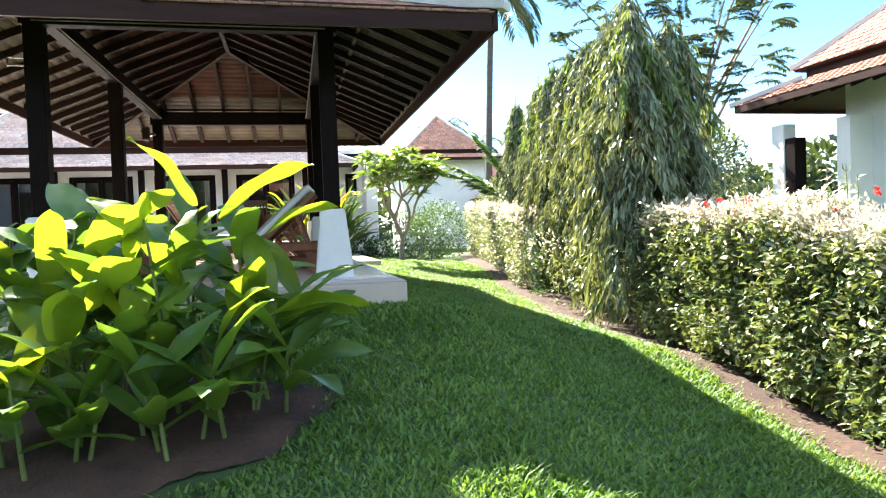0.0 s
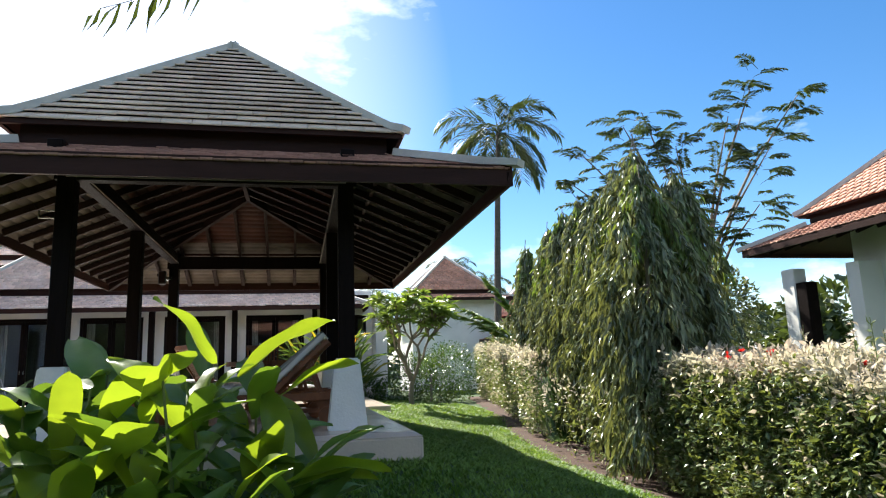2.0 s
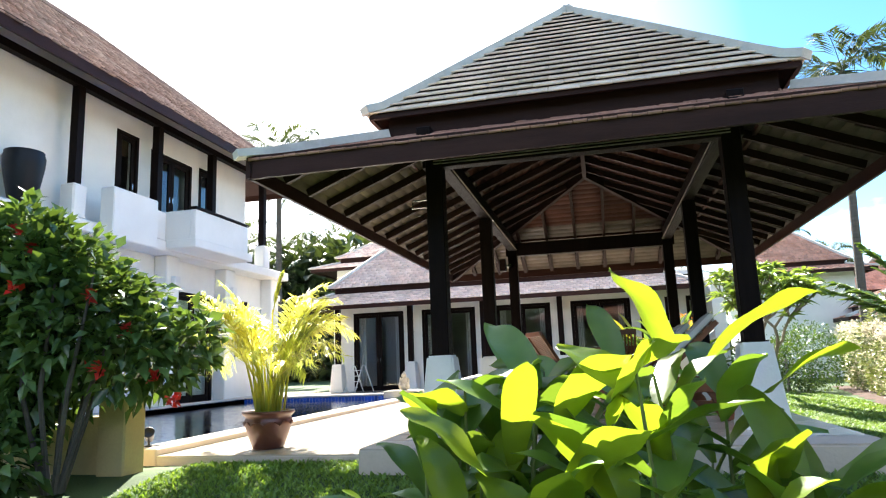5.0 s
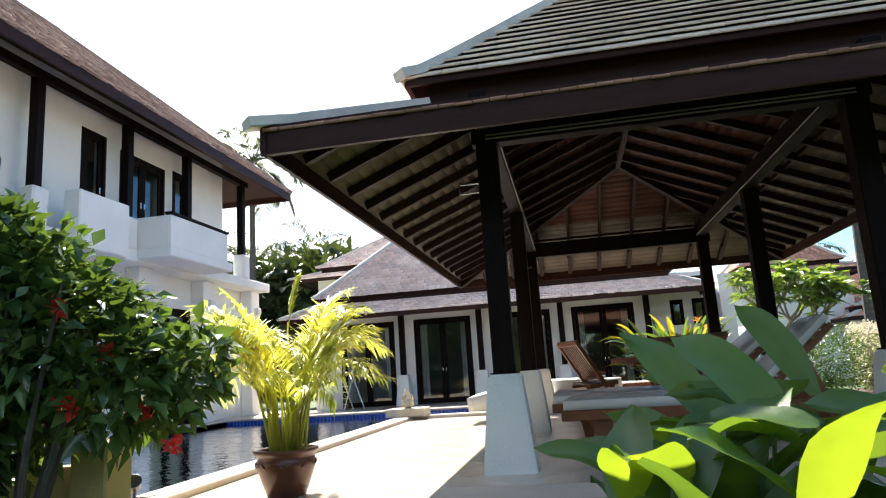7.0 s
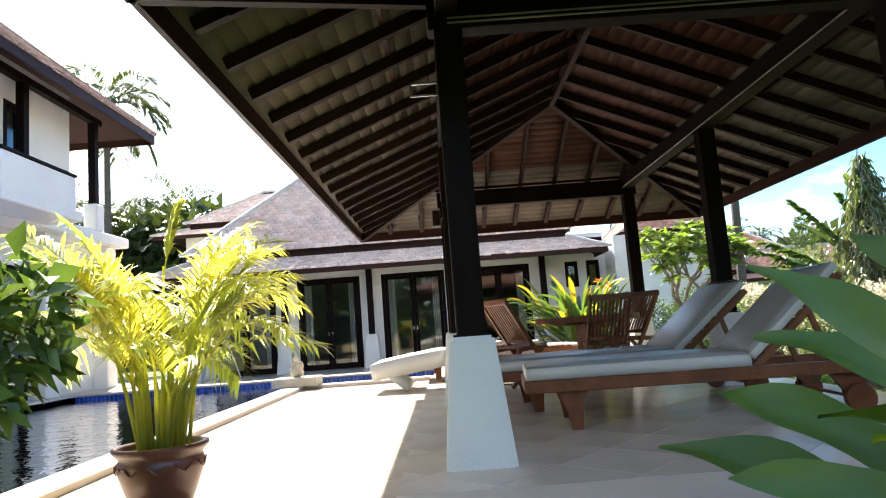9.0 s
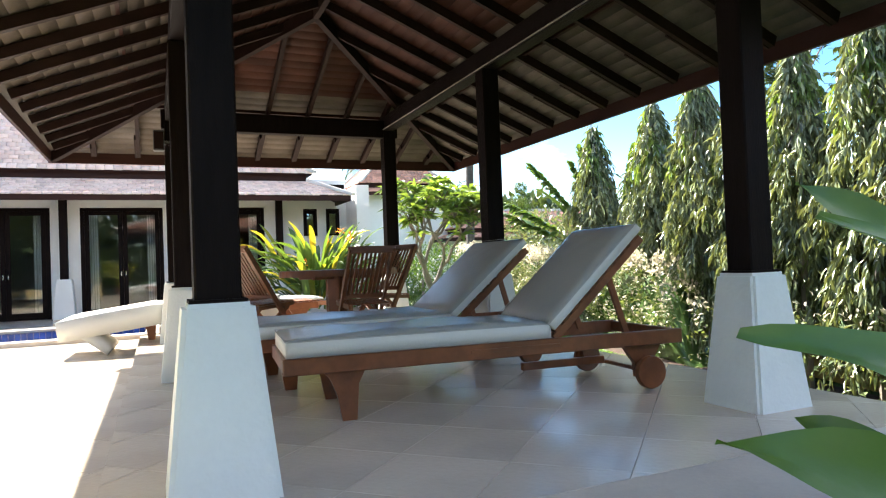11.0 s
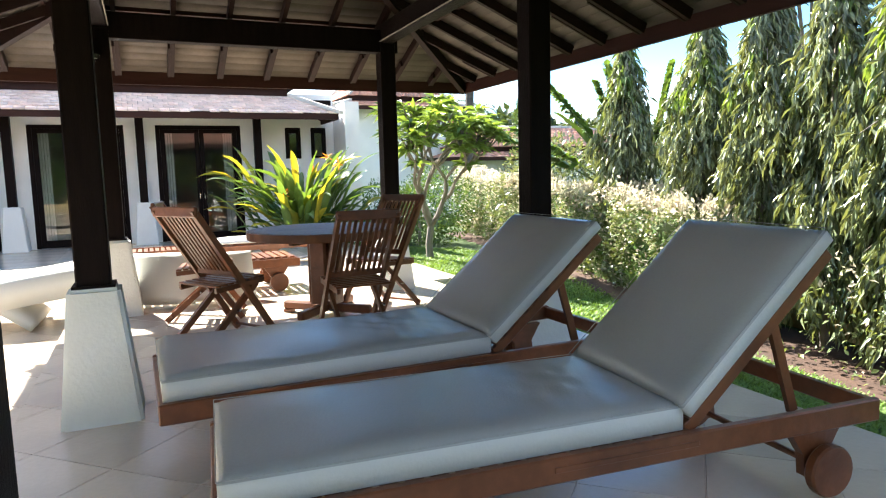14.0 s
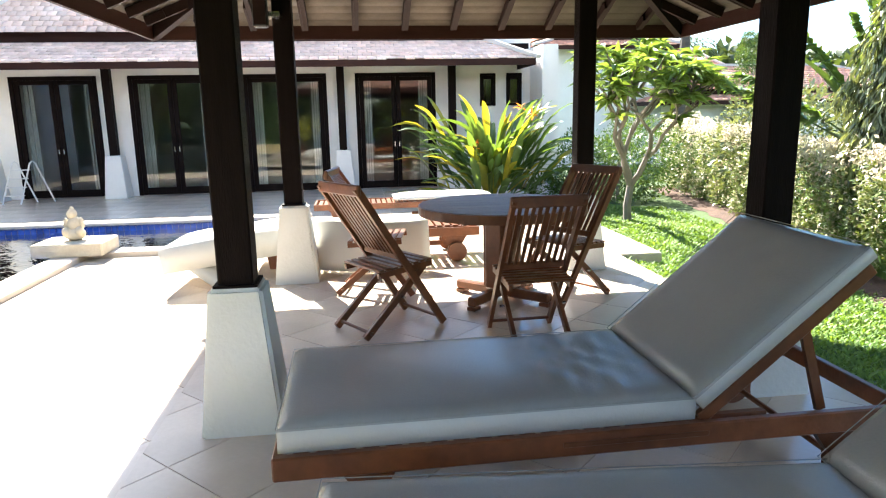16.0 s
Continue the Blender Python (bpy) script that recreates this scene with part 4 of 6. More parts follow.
def lounger(label, at, group, back_angle=43.0, padded=True, length=2.50, width=0.68, seed=1):
    """A teak steamer lounger; x runs from foot to wheels, the middle of its foot at the origin."""
    lo = thing("sun_lounger", label, "sun lounger", at, group)
    w = width / 2
    for s in (-1, 1):
        bm = bmesh.new()
        box(bm, 0.0, length, s * w - 0.018, s * w + 0.018, 0.275, 0.365, 0.006)
        part("side_rail", bm, TEAK, lo)
        bm = bmesh.new()
        box(bm, 1.05, 1.62, s * (w + 0.020) - 0.004, s * (w + 0.020) + 0.004, 0.315, 0.335, 0.002)
        part("batten", bm, TEAK, lo)
        # front leg with a curved taper
        bm = bmesh.new()
        prof = [(0.22, 0.275), (0.45, 0.275), (0.41, 0.20), (0.395, 0.0), (0.315, 0.0), (0.29, 0.14), (0.26, 0.22)]
        f0 = [bm.verts.new((x, s * (w - 0.045), z)) for x, z in prof]
        f1 = [bm.verts.new((x, s * (w - 0.085), z)) for x, z in prof]
        bm.faces.new(f0)
        bm.faces.new(f1[::-1])
        for i in range(len(prof)):
            j = (i + 1) % len(prof)
            bm.faces.new((f0[i], f1[i], f1[j], f0[j]))
        part("leg", bm, TEAK, lo, "curved tapering teak leg")
        bm = bmesh.new()
        prof = [(2.10, 0.275), (2.38, 0.275), (2.31, 0.16), (2.32, 0.07), (2.19, 0.07), (2.18, 0.16)]
        f0 = [bm.verts.new((x, s * (w - 0.045), z)) for x, z in prof]
        f1 = [bm.verts.new((x, s * (w - 0.085), z)) for x, z in prof]
        bm.faces.new(f0)
        bm.faces.new(f1[::-1])
        for i in range(len(prof)):
            j = (i + 1) % len(prof)
            bm.faces.new((f0[i], f1[i], f1[j], f0[j]))
        part("leg", bm, TEAK, lo)
        # wheel
        bm = bmesh.new()
        lathe(bm, [(0.02, -0.024), (0.098, -0.024), (0.104, -0.014), (0.104, 0.014), (0.098, 0.024), (0.05, 0.024), (0.046, 0.019), (0.024, 0.019), (0.022, 0.030), (0.008, 0.030)], 26)
        wheel = part("wheel", bm, TEAK, lo, "solid teak wheel", pose(2.26, s * (w + 0.0), 0.104, 90 * s, 0, 0))
    for x in (0.018, length - 0.018, 1.60):
        bm = bmesh.new()
        box(bm, x - 0.018, x + 0.018, -w + 0.02, w - 0.02, 0.285, 0.36, 0.005)
        part("cross_rail", bm, TEAK, lo)
    bm = bmesh.new()
    tube(bm, [(2.26, -w + 0.03, 0.104), (2.26, w - 0.03, 0.104)], 0.014, 10)
    part("axle", bm, TEAK, lo)
    bm = bmesh.new()
    box(bm, 1.55, 2.16, -0.02, 0.02, 0.12, 0.17, 0.004)
    part("stretcher", bm, TEAK, lo)
    count = 18
    for k in range(count):
        x = 0.07 + k * (1.50 / count)
        bm = bmesh.new()
        box(bm, x, x + 0.058, -w + 0.019, w - 0.019, 0.338, 0.352, 0.003)
        part("slat", bm, TEAK, lo)
    # hinged back
    c, s_, hx, hz = math.cos(radians(back_angle)), math.sin(radians(back_angle)), 1.60, 0.372
    tilt = Matrix.Translation((hx, 0, hz)) @ Matrix.Rotation(-radians(back_angle), 4, "Y")
    for s in (-1, 1):
        bm = bmesh.new()
        box(bm, 0.0, 0.88, s * (w - 0.05) - 0.016, s * (w - 0.05) + 0.016, -0.05, 0.0, 0.004, m=tilt)
        part("back_rail", bm, TEAK, lo)
        if back_angle > 8:
            bm = bmesh.new()
            a = tilt @ Vector((0.56, s * (w - 0.09), -0.03))
            stick(bm, a, (2.16, s * (w - 0.09), 0.33), 0.022, 0.038)
            part("prop", bm, TEAK, lo, "hinged teak prop")
    for k in range(10):
        bm = bmesh.new()
        box(bm, 0.03 + k * 0.085, 0.088 + k * 0.085, -w + 0.03, w - 0.03, 0.001, 0.015, 0.003, m=tilt)
        part("slat", bm, TEAK, lo)
    if padded:
        bm = bmesh.new()
        cushion(bm, 0.02, 1.585, -w + 0.022, w - 0.022, 0.353, 0.468, 0.014, 70, 22, seed, 0.0, 0.006 if seed > 5 else 0.003)
        pad = part("mattress", bm, CUSHION, lo, "grey beige canvas mattress with pale border", smooth=True)
        pad.data.materials.append(CUSHION_SIDE)
        # creases where the pad folds up
        bm = bmesh.new()
        cushion(bm, 0.03, 0.90, -w + 0.005, w - 0.005, 0.016, 0.10, 0.012, 26, 18, seed + 5, 0.0, 0.002)
        bmesh.ops.transform(bm, matrix=tilt, verts=bm.verts)
        pad = part("back_mattress", bm, CUSHION, lo, "raised canvas backrest pad", smooth=True)
        pad.data.materials.append(CUSHION_SIDE)
        for m_, x0, x1, z in ((None, 0.018, 1.587, 0.457), (tilt, 0.028, 0.902, 0.091)):
            bm = bmesh.new()
            e = 0.020 if m_ is None else 0.003
            ring = [(x0, -w + e, z), (x1, -w + e, z), (x1, w - e, z), (x0, w - e, z), (x0, -w + e, z)]
            for p, q in zip(ring, ring[1:]):
                tube(bm, [p, q], 0.0018, 5)
            if m_ is not None:
                bmesh.ops.transform(bm, matrix=m_, verts=bm.verts)
            part("piping", bm, CUSHION, pad if m_ is not None else pad, "pale seam piping")
    return lo


GROUP = "teak sun loungers in the pavilion"
# the pair in the pavilion: foot (x, y), turn
lounger("teak sun lounger with grey canvas mattress and raised back", pose(-1.935, 7.995, 0, 0, 0, -4.9), GROUP, width=0.77, seed=3)
lounger("teak sun lounger with creased grey canvas mattress, raised back", pose(-2.085, 9.12, 0, 0, 0, 0.6), GROUP, 40.0, width=0.87, seed=9)
lounger("bare slatted teak lounger lying flat behind the table", pose(-3.0, 13.62, 0, 0, 0, 1.0), GROUP, 0.0, False, seed=4)
lounger("bare sunlit slatted teak lounger on the back terrace", pose(-2.45, 17.2, HOUSE_Z, 0, 0, 0), GROUP, 0.0, False, 2.9, seed=5)


def spare_pad(label, corners, thick, seed, bend=0.0):
    """A loose mattress: foot and head end middle points, half width."""
    (ax, ay, az), (bx, by, bz), half = corners
    a, b = Vector((ax, ay, az)), Vector((bx, by, bz))
    x = (b - a).normalized()
    y = Vector((0, 0, 1)).cross(x)
    y = y.normalized() if y.length > 0.1 else Vector((0, 1, 0))
    z = x.cross(y)
    bm = bmesh.new()
    cushion(bm, 0, (b - a).length, -half, half, 0, thick, 0.03, 12, 8, seed, bend)
    m = Matrix(((x.x, y.x, z.x, a.x), (x.y, y.y, z.y, a.y), (x.z, y.z, z.z, a.z), (0, 0, 0, 1)))
    bmesh.ops.transform(bm, matrix=m, verts=bm.verts)
    ob = part("loose_mattress", bm, CUSHION_SIDE, smooth=True)
    return tagged(ob, label, "mattress", "loose mattresses")


spare_pad("cream mattress draped over the end of a lounger", ((-3.62, 13.42, 0.06), (-2.45, 13.36, 0.22), 0.42), 0.27, 3)
spare_pad("cream mattress slumped under the lounger end", ((-3.12, 13.38, -0.12), (-3.52, 13.40, 0.20), 0.40), 0.12, 7)
spare_pad("cream mattress leaning against a lounger", ((-2.00, 13.02, 0.02), (-1.93, 13.22, 0.50), 0.36), 0.12, 4)
spare_pad("cream mattress propped on its side beside the plinth", ((-1.42, 12.96, 0.02), (-1.42, 13.20, 0.46), 0.36), 0.12, 5)
spare_pad("white mattress lying on the back terrace lounger", ((-1.2, 17.2, 0.215), (0.4, 17.2, 0.215), 0.33), 0.06, 6)


def chair(at):
    """A folding slatted teak chair; it faces +y, its seat's middle over the origin."""
    c = thing("folding_chair", "folding slatted teak garden chair", "chair", at, "chairs round the table")
    for s in (-1, 1):
        bm = bmesh.new()
        stick(bm, (s * 0.215, 0.30, 0.012), (s * 0.215, -0.345, 0.965), 0.026, 0.046, (0, 1, 0))
        part("back_leg", bm, TEAK, c)
        bm = bmesh.new()
        stick(bm, (s * 0.175, -0.30, 0.012), (s * 0.175, 0.17, 0.415), 0.026, 0.044, (0, 1, 0))
        part("front_leg", bm, TEAK, c)
        bm = bmesh.new()
        stick(bm, (s * 0.195, -0.20, 0.405), (s * 0.195, 0.22, 0.432), 0.024, 0.036)
        part("seat_rail", bm, TEAK, c)

    def along(t):
        return Vector((0, 0.30 - 0.645 * t, 0.012 + 0.953 * t))
    bm = bmesh.new()
    p = along(0.985)
    box(bm, -0.235, 0.235, p.y - 0.016, p.y + 0.016, p.z - 0.035, p.z + 0.035, 0.008)
    part("top_rail", bm, TEAK, c)
    bm = bmesh.new()
    p = along(0.52)
    box(bm, -0.20, 0.20, p.y - 0.012, p.y + 0.012, p.z - 0.022, p.z + 0.022, 0.005)
    part("lower_rail", bm, TEAK, c)
    for k in range(9):
        x = -0.168 + k * 0.042
        bm = bmesh.new()
        stick(bm, along(0.53) + Vector((x, 0, 0)), along(0.965) + Vector((x, 0, 0)), 0.022, 0.012, (0, 1, 0))
        part("back_slat", bm, TEAK, c)
    for k in range(8):
        y = -0.18 + k * 0.054
        bm = bmesh.new()
        box(bm, -0.212, 0.212, y - 0.02, y + 0.02, 0.425 + 0.064 * (y + 0.2), 0.440 + 0.064 * (y + 0.2), 0.004)
        part("seat_slat", bm, TEAK, c)
    for y, z in ((0.275, 0.05), (-0.265, 0.045)):
        bm = bmesh.new()
        tube(bm, [(-0.21, y, z), (0.21, y, z)], 0.011, 8)
        part("foot_rail", bm, TEAK, c)
    for s in (-1, 1):
        bm = bmesh.new()
        tube(bm, [(s * 0.17, -0.02, 0.24), (s * 0.22, -0.02, 0.24)], 0.009, 8)
        part("hinge_pin", bm, STEEL, c, "steel hinge pin")
    return c


first = chair(pose(-0.60, 10.76, 0, 0, 0, 2) @ Matrix.Scale(1.05, 4))
for x, y, turn in ((-1.56, 11.25, -58), (-0.05, 11.75, 122), (-1.60, 12.30, -100)):
    copy_thing(first, pose(x, y, 0, 0, 0, turn) @ Matrix.Scale(1.05, 4))


def build_table(x, y):
    t = thing("round_table", "round weathered teak table on a pedestal", "table", pose(x, y, 0) @ Matrix.Scale(1.09, 4))
    r = 0.62
    planks = 9
    for k in range(planks):
        y0, y1 = -r + 2 * r * k / planks + 0.002, -r + 2 * r * (k + 1) / planks - 0.002
        bm = bmesh.new()
        pts = []
        for i in range(7):
            yy = y0 + (y1 - y0) * i / 6
            pts.append((math.sqrt(max(r * r - yy * yy, 0.0)), yy))
        ring = pts + [(-a, b) for a, b in pts[::-1]]
        low = [bm.verts.new((a, b, 0.705)) for a, b in ring]
        high = [bm.verts.new((a, b, 0.742)) for a, b in ring]
        bmesh.ops.remove_doubles(bm, verts=bm.verts, dist=0.0005)
        low = [v for v in bm.verts if v.co.z < 0.72]
        high = [v for v in bm.verts if v.co.z > 0.72]
        bm.faces.new(low[::-1])
        bm.faces.new(high)
        n = len(low)
        for i in range(n):
            bm.faces.new((low[i], low[(i + 1) % n], high[(i + 1) % n], high[i]))
        part("plank", bm, ASH, t)
    bm = bmesh.new()
    steps = 40
    ring = [(math.cos(2 * math.pi * k / steps), math.sin(2 * math.pi * k / steps)) for k in range(steps)]
    rows = [[bm.verts.new((a * q, b * q, z)) for a, b in ring] for q, z in ((r + 0.012, 0.675), (r + 0.012, 0.738), (r + 0.002, 0.738), (r - 0.03, 0.704), (r - 0.03, 0.675))]
    for p, q in zip(rows, rows[1:] + rows[:1]):
        for k in range(steps):
            bm.faces.new((p[k], p[(k + 1) % steps], q[(k + 1) % steps], q[k]))
    part("rim", bm, TEAK, t, "teak table rim")
    for k in range(4):
        bm = bmesh.new()
        box(bm, 0.08, 0.13, -0.07, 0.07, 0.10, 0.70, 0.008, m=Matrix.Rotation(radians(45 + 90 * k), 4, "Z"))
        part("pedestal_board", bm, TEAK, t)
        bm = bmesh.new()
        box(bm, 0.02, 0.42, -0.035, 0.035, 0.03, 0.10, 0.012, m=Matrix.Rotation(radians(45 + 90 * k), 4, "Z"))
        box(bm, 0.34, 0.42, -0.035, 0.035, 0.0, 0.029, 0.004, m=Matrix.Rotation(radians(45 + 90 * k), 4, "Z"))
        part("foot", bm, TEAK, t)
        bm = bmesh.new()
        box(bm, 0.02, 0.5, -0.02, 0.02, 0.64, 0.703, 0.006, m=Matrix.Rotation(radians(45 + 90 * k), 4, "Z"))
        part("bearer", bm, TEAK, t)
    return t


build_table(-0.58, 11.80)


# ---- poolside things ----
def build_statue():
    s = thing("garden_statue", "small seated sandstone statue on a square block by the pool", "statue", pose(-5.22, 15.02, -0.055))
    bm = bmesh.new()
    box(bm, -0.40, 0.40, -0.30, 0.30, 0.0, 0.16, 0.012)
    part("block", bm, STONE, s, "square sandstone block")
    bm = bmesh.new()
    for c, r in (((0, 0, 0.26), (0.17, 0.14, 0.11)), ((0.01, 0.01, 0.40), (0.115, 0.10, 0.15)), ((-0.01, 0, 0.585), (0.075, 0.075, 0.085)),
                 ((-0.09, -0.08, 0.30), (0.06, 0.08, 0.08)), ((0.10, -0.07, 0.31), (0.06, 0.08, 0.08)), ((0, 0, 0.665), (0.035, 0.035, 0.04)),
                 ((-0.11, 0.0, 0.42), (0.04, 0.05, 0.11)), ((0.12, 0.0, 0.42), (0.04, 0.05, 0.11))):
        got = bmesh.ops.create_icosphere(bm, subdivisions=3, radius=1.0)["verts"]
        for v in got:
            v.co = Vector((c[0] + v.co.x * r[0], c[1] + v.co.y * r[1], max(0.161, c[2] + v.co.z * r[2])))
    for v in bm.verts:
        v.co += Vector(noise.noise_vector(v.co * 16)) * 0.008
    bmesh.ops.transform(bm, matrix=Matrix.Translation((0, 0, 0.04)) @ Matrix.Scale(0.76, 4), verts=bm.verts)
    part("figure", bm, STONE, s, "weathered carved figure", smooth=True)


build_statue()


def frond(bm, base, way, length, leaflets, leaf_len, leaf_w, droop, rng, fold=0.6, stalk=0.012):
    """A feather palm frond: an arching stalk with paired leaflets."""
    way = Vector(way).normalized()
    flat = Vector((way.x, way.y, 0))
    flat = flat.normalized() if flat.length > 1e-3 else Vector((1, 0, 0))
    side = flat.cross(Vector((0, 0, 1))).normalized()
    pts, p, d = [], Vector(base), way.copy()
    n = 9
    for k in range(n + 1):
        pts.append(p.copy())
        p = p + d * length / n
        d = (d + Vector((0, 0, -1)) * droop * (0.25 + k / n) / n * 2.0).normalized()
    tube(bm, pts, [stalk * (1 - 0.8 * k / n) for k in range(n + 1)], 4, False)
    for k in range(leaflets):
        f = 0.22 + 0.78 * k / leaflets
        i = min(int(f * n), n - 1)
        q = pts[i].lerp(pts[i + 1], f * n - i)
        t = (pts[i + 1] - pts[i]).normalized()
        ll = leaf_len * (0.55 + 0.9 * math.sin(math.pi * min(1, 0.15 + f * 0.85))) * rng.uniform(0.85, 1.1)
        for s in (-1, 1):
            dirn = (t * 0.75 + side * s * fold + Vector((0, 0, rng.uniform(-0.15, 0.25)))).normalized()
            mid = q + dirn * ll * 0.5
            end = q + dirn * ll + Vector((0, 0, -ll * rng.uniform(0.1, 0.45)))
            wv = dirn.cross(Vector((0, 0, 1)))
            wv = (wv.normalized() if wv.length > 0.01 else side) * leaf_w * 0.5
            a, b, c, e = bm.verts.new(q), bm.verts.new(mid + wv), bm.verts.new(end), bm.verts.new(mid - wv)
            bm.faces.new((a, b, c, e))


def build_potted_palm():
    rng = random.Random(5)
    x, y = -4.17, 6.72
    pot = thing("plant_pot", "round glazed brown earthenware pot on the terrace", "plant pot", pose(x, y, TERRACE_Z))
    bm = bmesh.new()
    lathe(bm, [(0.14, 0.0), (0.155, 0.012), (0.195, 0.12), (0.235, 0.24), (0.232, 0.29), (0.222, 0.305), (0.25, 0.335), (0.262, 0.35), (0.26, 0.368), (0.235, 0.372), (0.222, 0.355), (0.215, 0.31)], 40)
    part("body", bm, TERRACOTTA, pot, smooth=True)
    for k in range(10):
        a = 2 * math.pi * k / 10
        bm = bmesh.new()
        tube(bm, [Vector((math.cos(a + b * 0.08) * 0.240, math.sin(a + b * 0.08) * 0.240, 0.255 - 0.018 * math.cos(b * 1.2))) for b in (-3, -2, -1, 0, 1, 2, 3)], 0.007, 5)
        part("garland", bm, TERRACOTTA, pot, "moulded garland on the shoulder")
    bm = bmesh.new()
    lathe(bm, [(0.01, 0.32), (0.214, 0.325), (0.216, 0.33), (0.0105, 0.345)], 24)
    part("soil", bm, SOIL, pot)
    palm = thing("potted_palm", "golden cane palm with yellow feathery fronds in a pot", "palm", pose(x, y, TERRACE_Z + 0.34))
    for k in range(32):
        a = rng.uniform(0, 2 * math.pi)
        r = rng.uniform(0.02, 0.15)
        bx, by = r * math.cos(a), r * math.sin(a)
        lean = rng.uniform(0.1, 0.55)
        h = rng.uniform(0.25, 0.62)
        top = Vector((bx + math.cos(a) * lean * h * 0.5, by + math.sin(a) * lean * h * 0.5, h))
        bm = bmesh.new()
        tube(bm, [(bx, by, 0.0), ((bx + top.x) / 2, (by + top.y) / 2, h * 0.55), top], [0.014, 0.012, 0.009], 6)
        part("cane", bm, LEAF_GOLD, palm, "yellow cane")
        for m in range(2 if k % 2 else 1):
            aa = a + rng.uniform(-0.9, 0.9)
            bm = bmesh.new()
            frond(bm, top, (math.cos(aa) * (0.55 + lean), math.sin(aa) * (0.55 + lean), rng.uniform(0.7, 2.2)), rng.uniform(0.62, 1.0), 30, 0.24, 0.020, rng.uniform(0.7, 1.6), rng, 0.7, 0.007)
            part("frond", bm, LEAF_GOLD, palm, "sunlit yellow frond")
    bm = bmesh.new()
    tube(bm, [(0, 0, 0), (0.02, 0.02, 0.6), (0.03, 0.02, 1.05)], [0.013, 0.01, 0.007], 6)
    part("cane", bm, LEAF_GOLD, palm, "yellow cane")
    bm = bmesh.new()
    frond(bm, (0.03, 0.02, 1.0), (0.15, 0.1, 1), 0.42, 22, 0.2, 0.03, 0.3, rng, 0.7, 0.006)
    part("frond", bm, LEAF_GOLD, palm, "upright young frond")


build_potted_palm()


def build_ladder():
    """The steel pool ladder at the far edge of the pool."""
    s = thing("pool_ladder", "white folding step ladder leaning by the glass doors", "ladder", pose(-9.05, 21.55, HOUSE_Z))
    for x in (-0.18, 0.18):
        bm = bmesh.new()
        tube(bm, [(x - 0.02, 0, 0.0), (x + 0.22, 0.1, 0.86), (x + 0.26, 0.13, 0.90), (x + 0.30, 0.16, 0.86), (x + 0.52, 0.36, 0.0)], 0.018, 8)
        part("rail", bm, PLASTIC, s)
    for k in range(4):
        bm = bmesh.new()
        f = 0.2 + k * 0.2
        box(bm, -0.2 + 0.24 * f, 0.2 + 0.24 * f, 0.1 * f - 0.03, 0.1 * f + 0.03, 0.9 * f - 0.01, 0.9 * f + 0.01, 0.004)
        part("tread", bm, PLASTIC, s)


build_ladder()


def small_fixtures():
    sp = thing("wall_speaker", "small black loudspeaker fixed under the eave", "loudspeaker", pose(-2.50, 12.52, 2.40))
    boxed("cabinet", (-0.06, 0.06, -0.06, 0.06, -0.12, 0.12), BLACK, sp, "", 0.01)
    boxed("grille", (-0.05, 0.05, -0.064, -0.0605, -0.10, 0.10), RAFTER, sp)
    boxed("bracket", (-0.02, 0.15, 0.061, 0.25, -0.02, 0.02), STEEL, sp)
    frame_lamp = thing("lamp_bracket", "small pale metal lamp bracket on the pavilion post", "bracket", pose(XL - 0.087, ROWS_Y[0], 2.25))
    for d in ((-0.16, 0.0, -0.008, 0.008, 0.032, 0.045), (-0.16, 0.0, -0.008, 0.008, -0.045, -0.032), (-0.172, -0.16, -0.008, 0.008, -0.045, 0.045)):
        boxed("bar", d, STEEL, frame_lamp, "", 0.002)
    ac = thing("air_conditioner", "white outdoor air conditioning unit on the neighbour's wall", "air conditioner", pose(10.2, 8.0, 0.50))
    boxed("case", (-0.195, 0.19, -0.42, 0.42, 0.0, 0.58), PLASTIC, ac, "", 0.02)
    bm = bmesh.new()
    lathe(bm, [(0.02, 0.0), (0.22, 0.0), (0.23, 0.012), (0.03, 0.016)], 28)
    part("fan_grille", bm, STEEL, ac, "round fan grille", pose(-0.197, 0.12, 0.29, 0, -90, 0))
    boxed("bracket", (-0.15, 0.19, -0.3, -0.25, -0.06, -0.002), STEEL, ac)
    boxed("bracket", (-0.15, 0.19, 0.25, 0.3, -0.06, -0.002), STEEL, ac)


small_fixtures()


def garden_spotlight():
    lamp = thing("garden_spotlight", "small black garden spotlight on the pool coping", "spotlight", pose(-5.32, 6.42, -0.055))
    bm = bmesh.new()
    lathe(bm, [(0.045, 0.0), (0.045, 0.012), (0.012, 0.016), (0.012, 0.07), (0.006, 0.072)], 16)
    part("foot", bm, BLACK, lamp)
    bm = bmesh.new()
    lathe(bm, [(0.02, -0.07), (0.042, -0.06), (0.05, 0.04), (0.058, 0.06), (0.052, 0.062), (0.03, 0.045)], 18)
    part("head", bm, BLACK, lamp, "tilted lamp head", pose(0, 0, 0.11, 55, 0, 30), smooth=True)
    bm = bmesh.new()
    tube(bm, [(0.02, 0.0, 0.01), (0.08, 0.05, 0.006), (0.10, 0.14, 0.006), (0.04, 0.2, 0.006)], 0.005, 6)
    part("cable", bm, BLACK, lamp)


garden_spotlight()


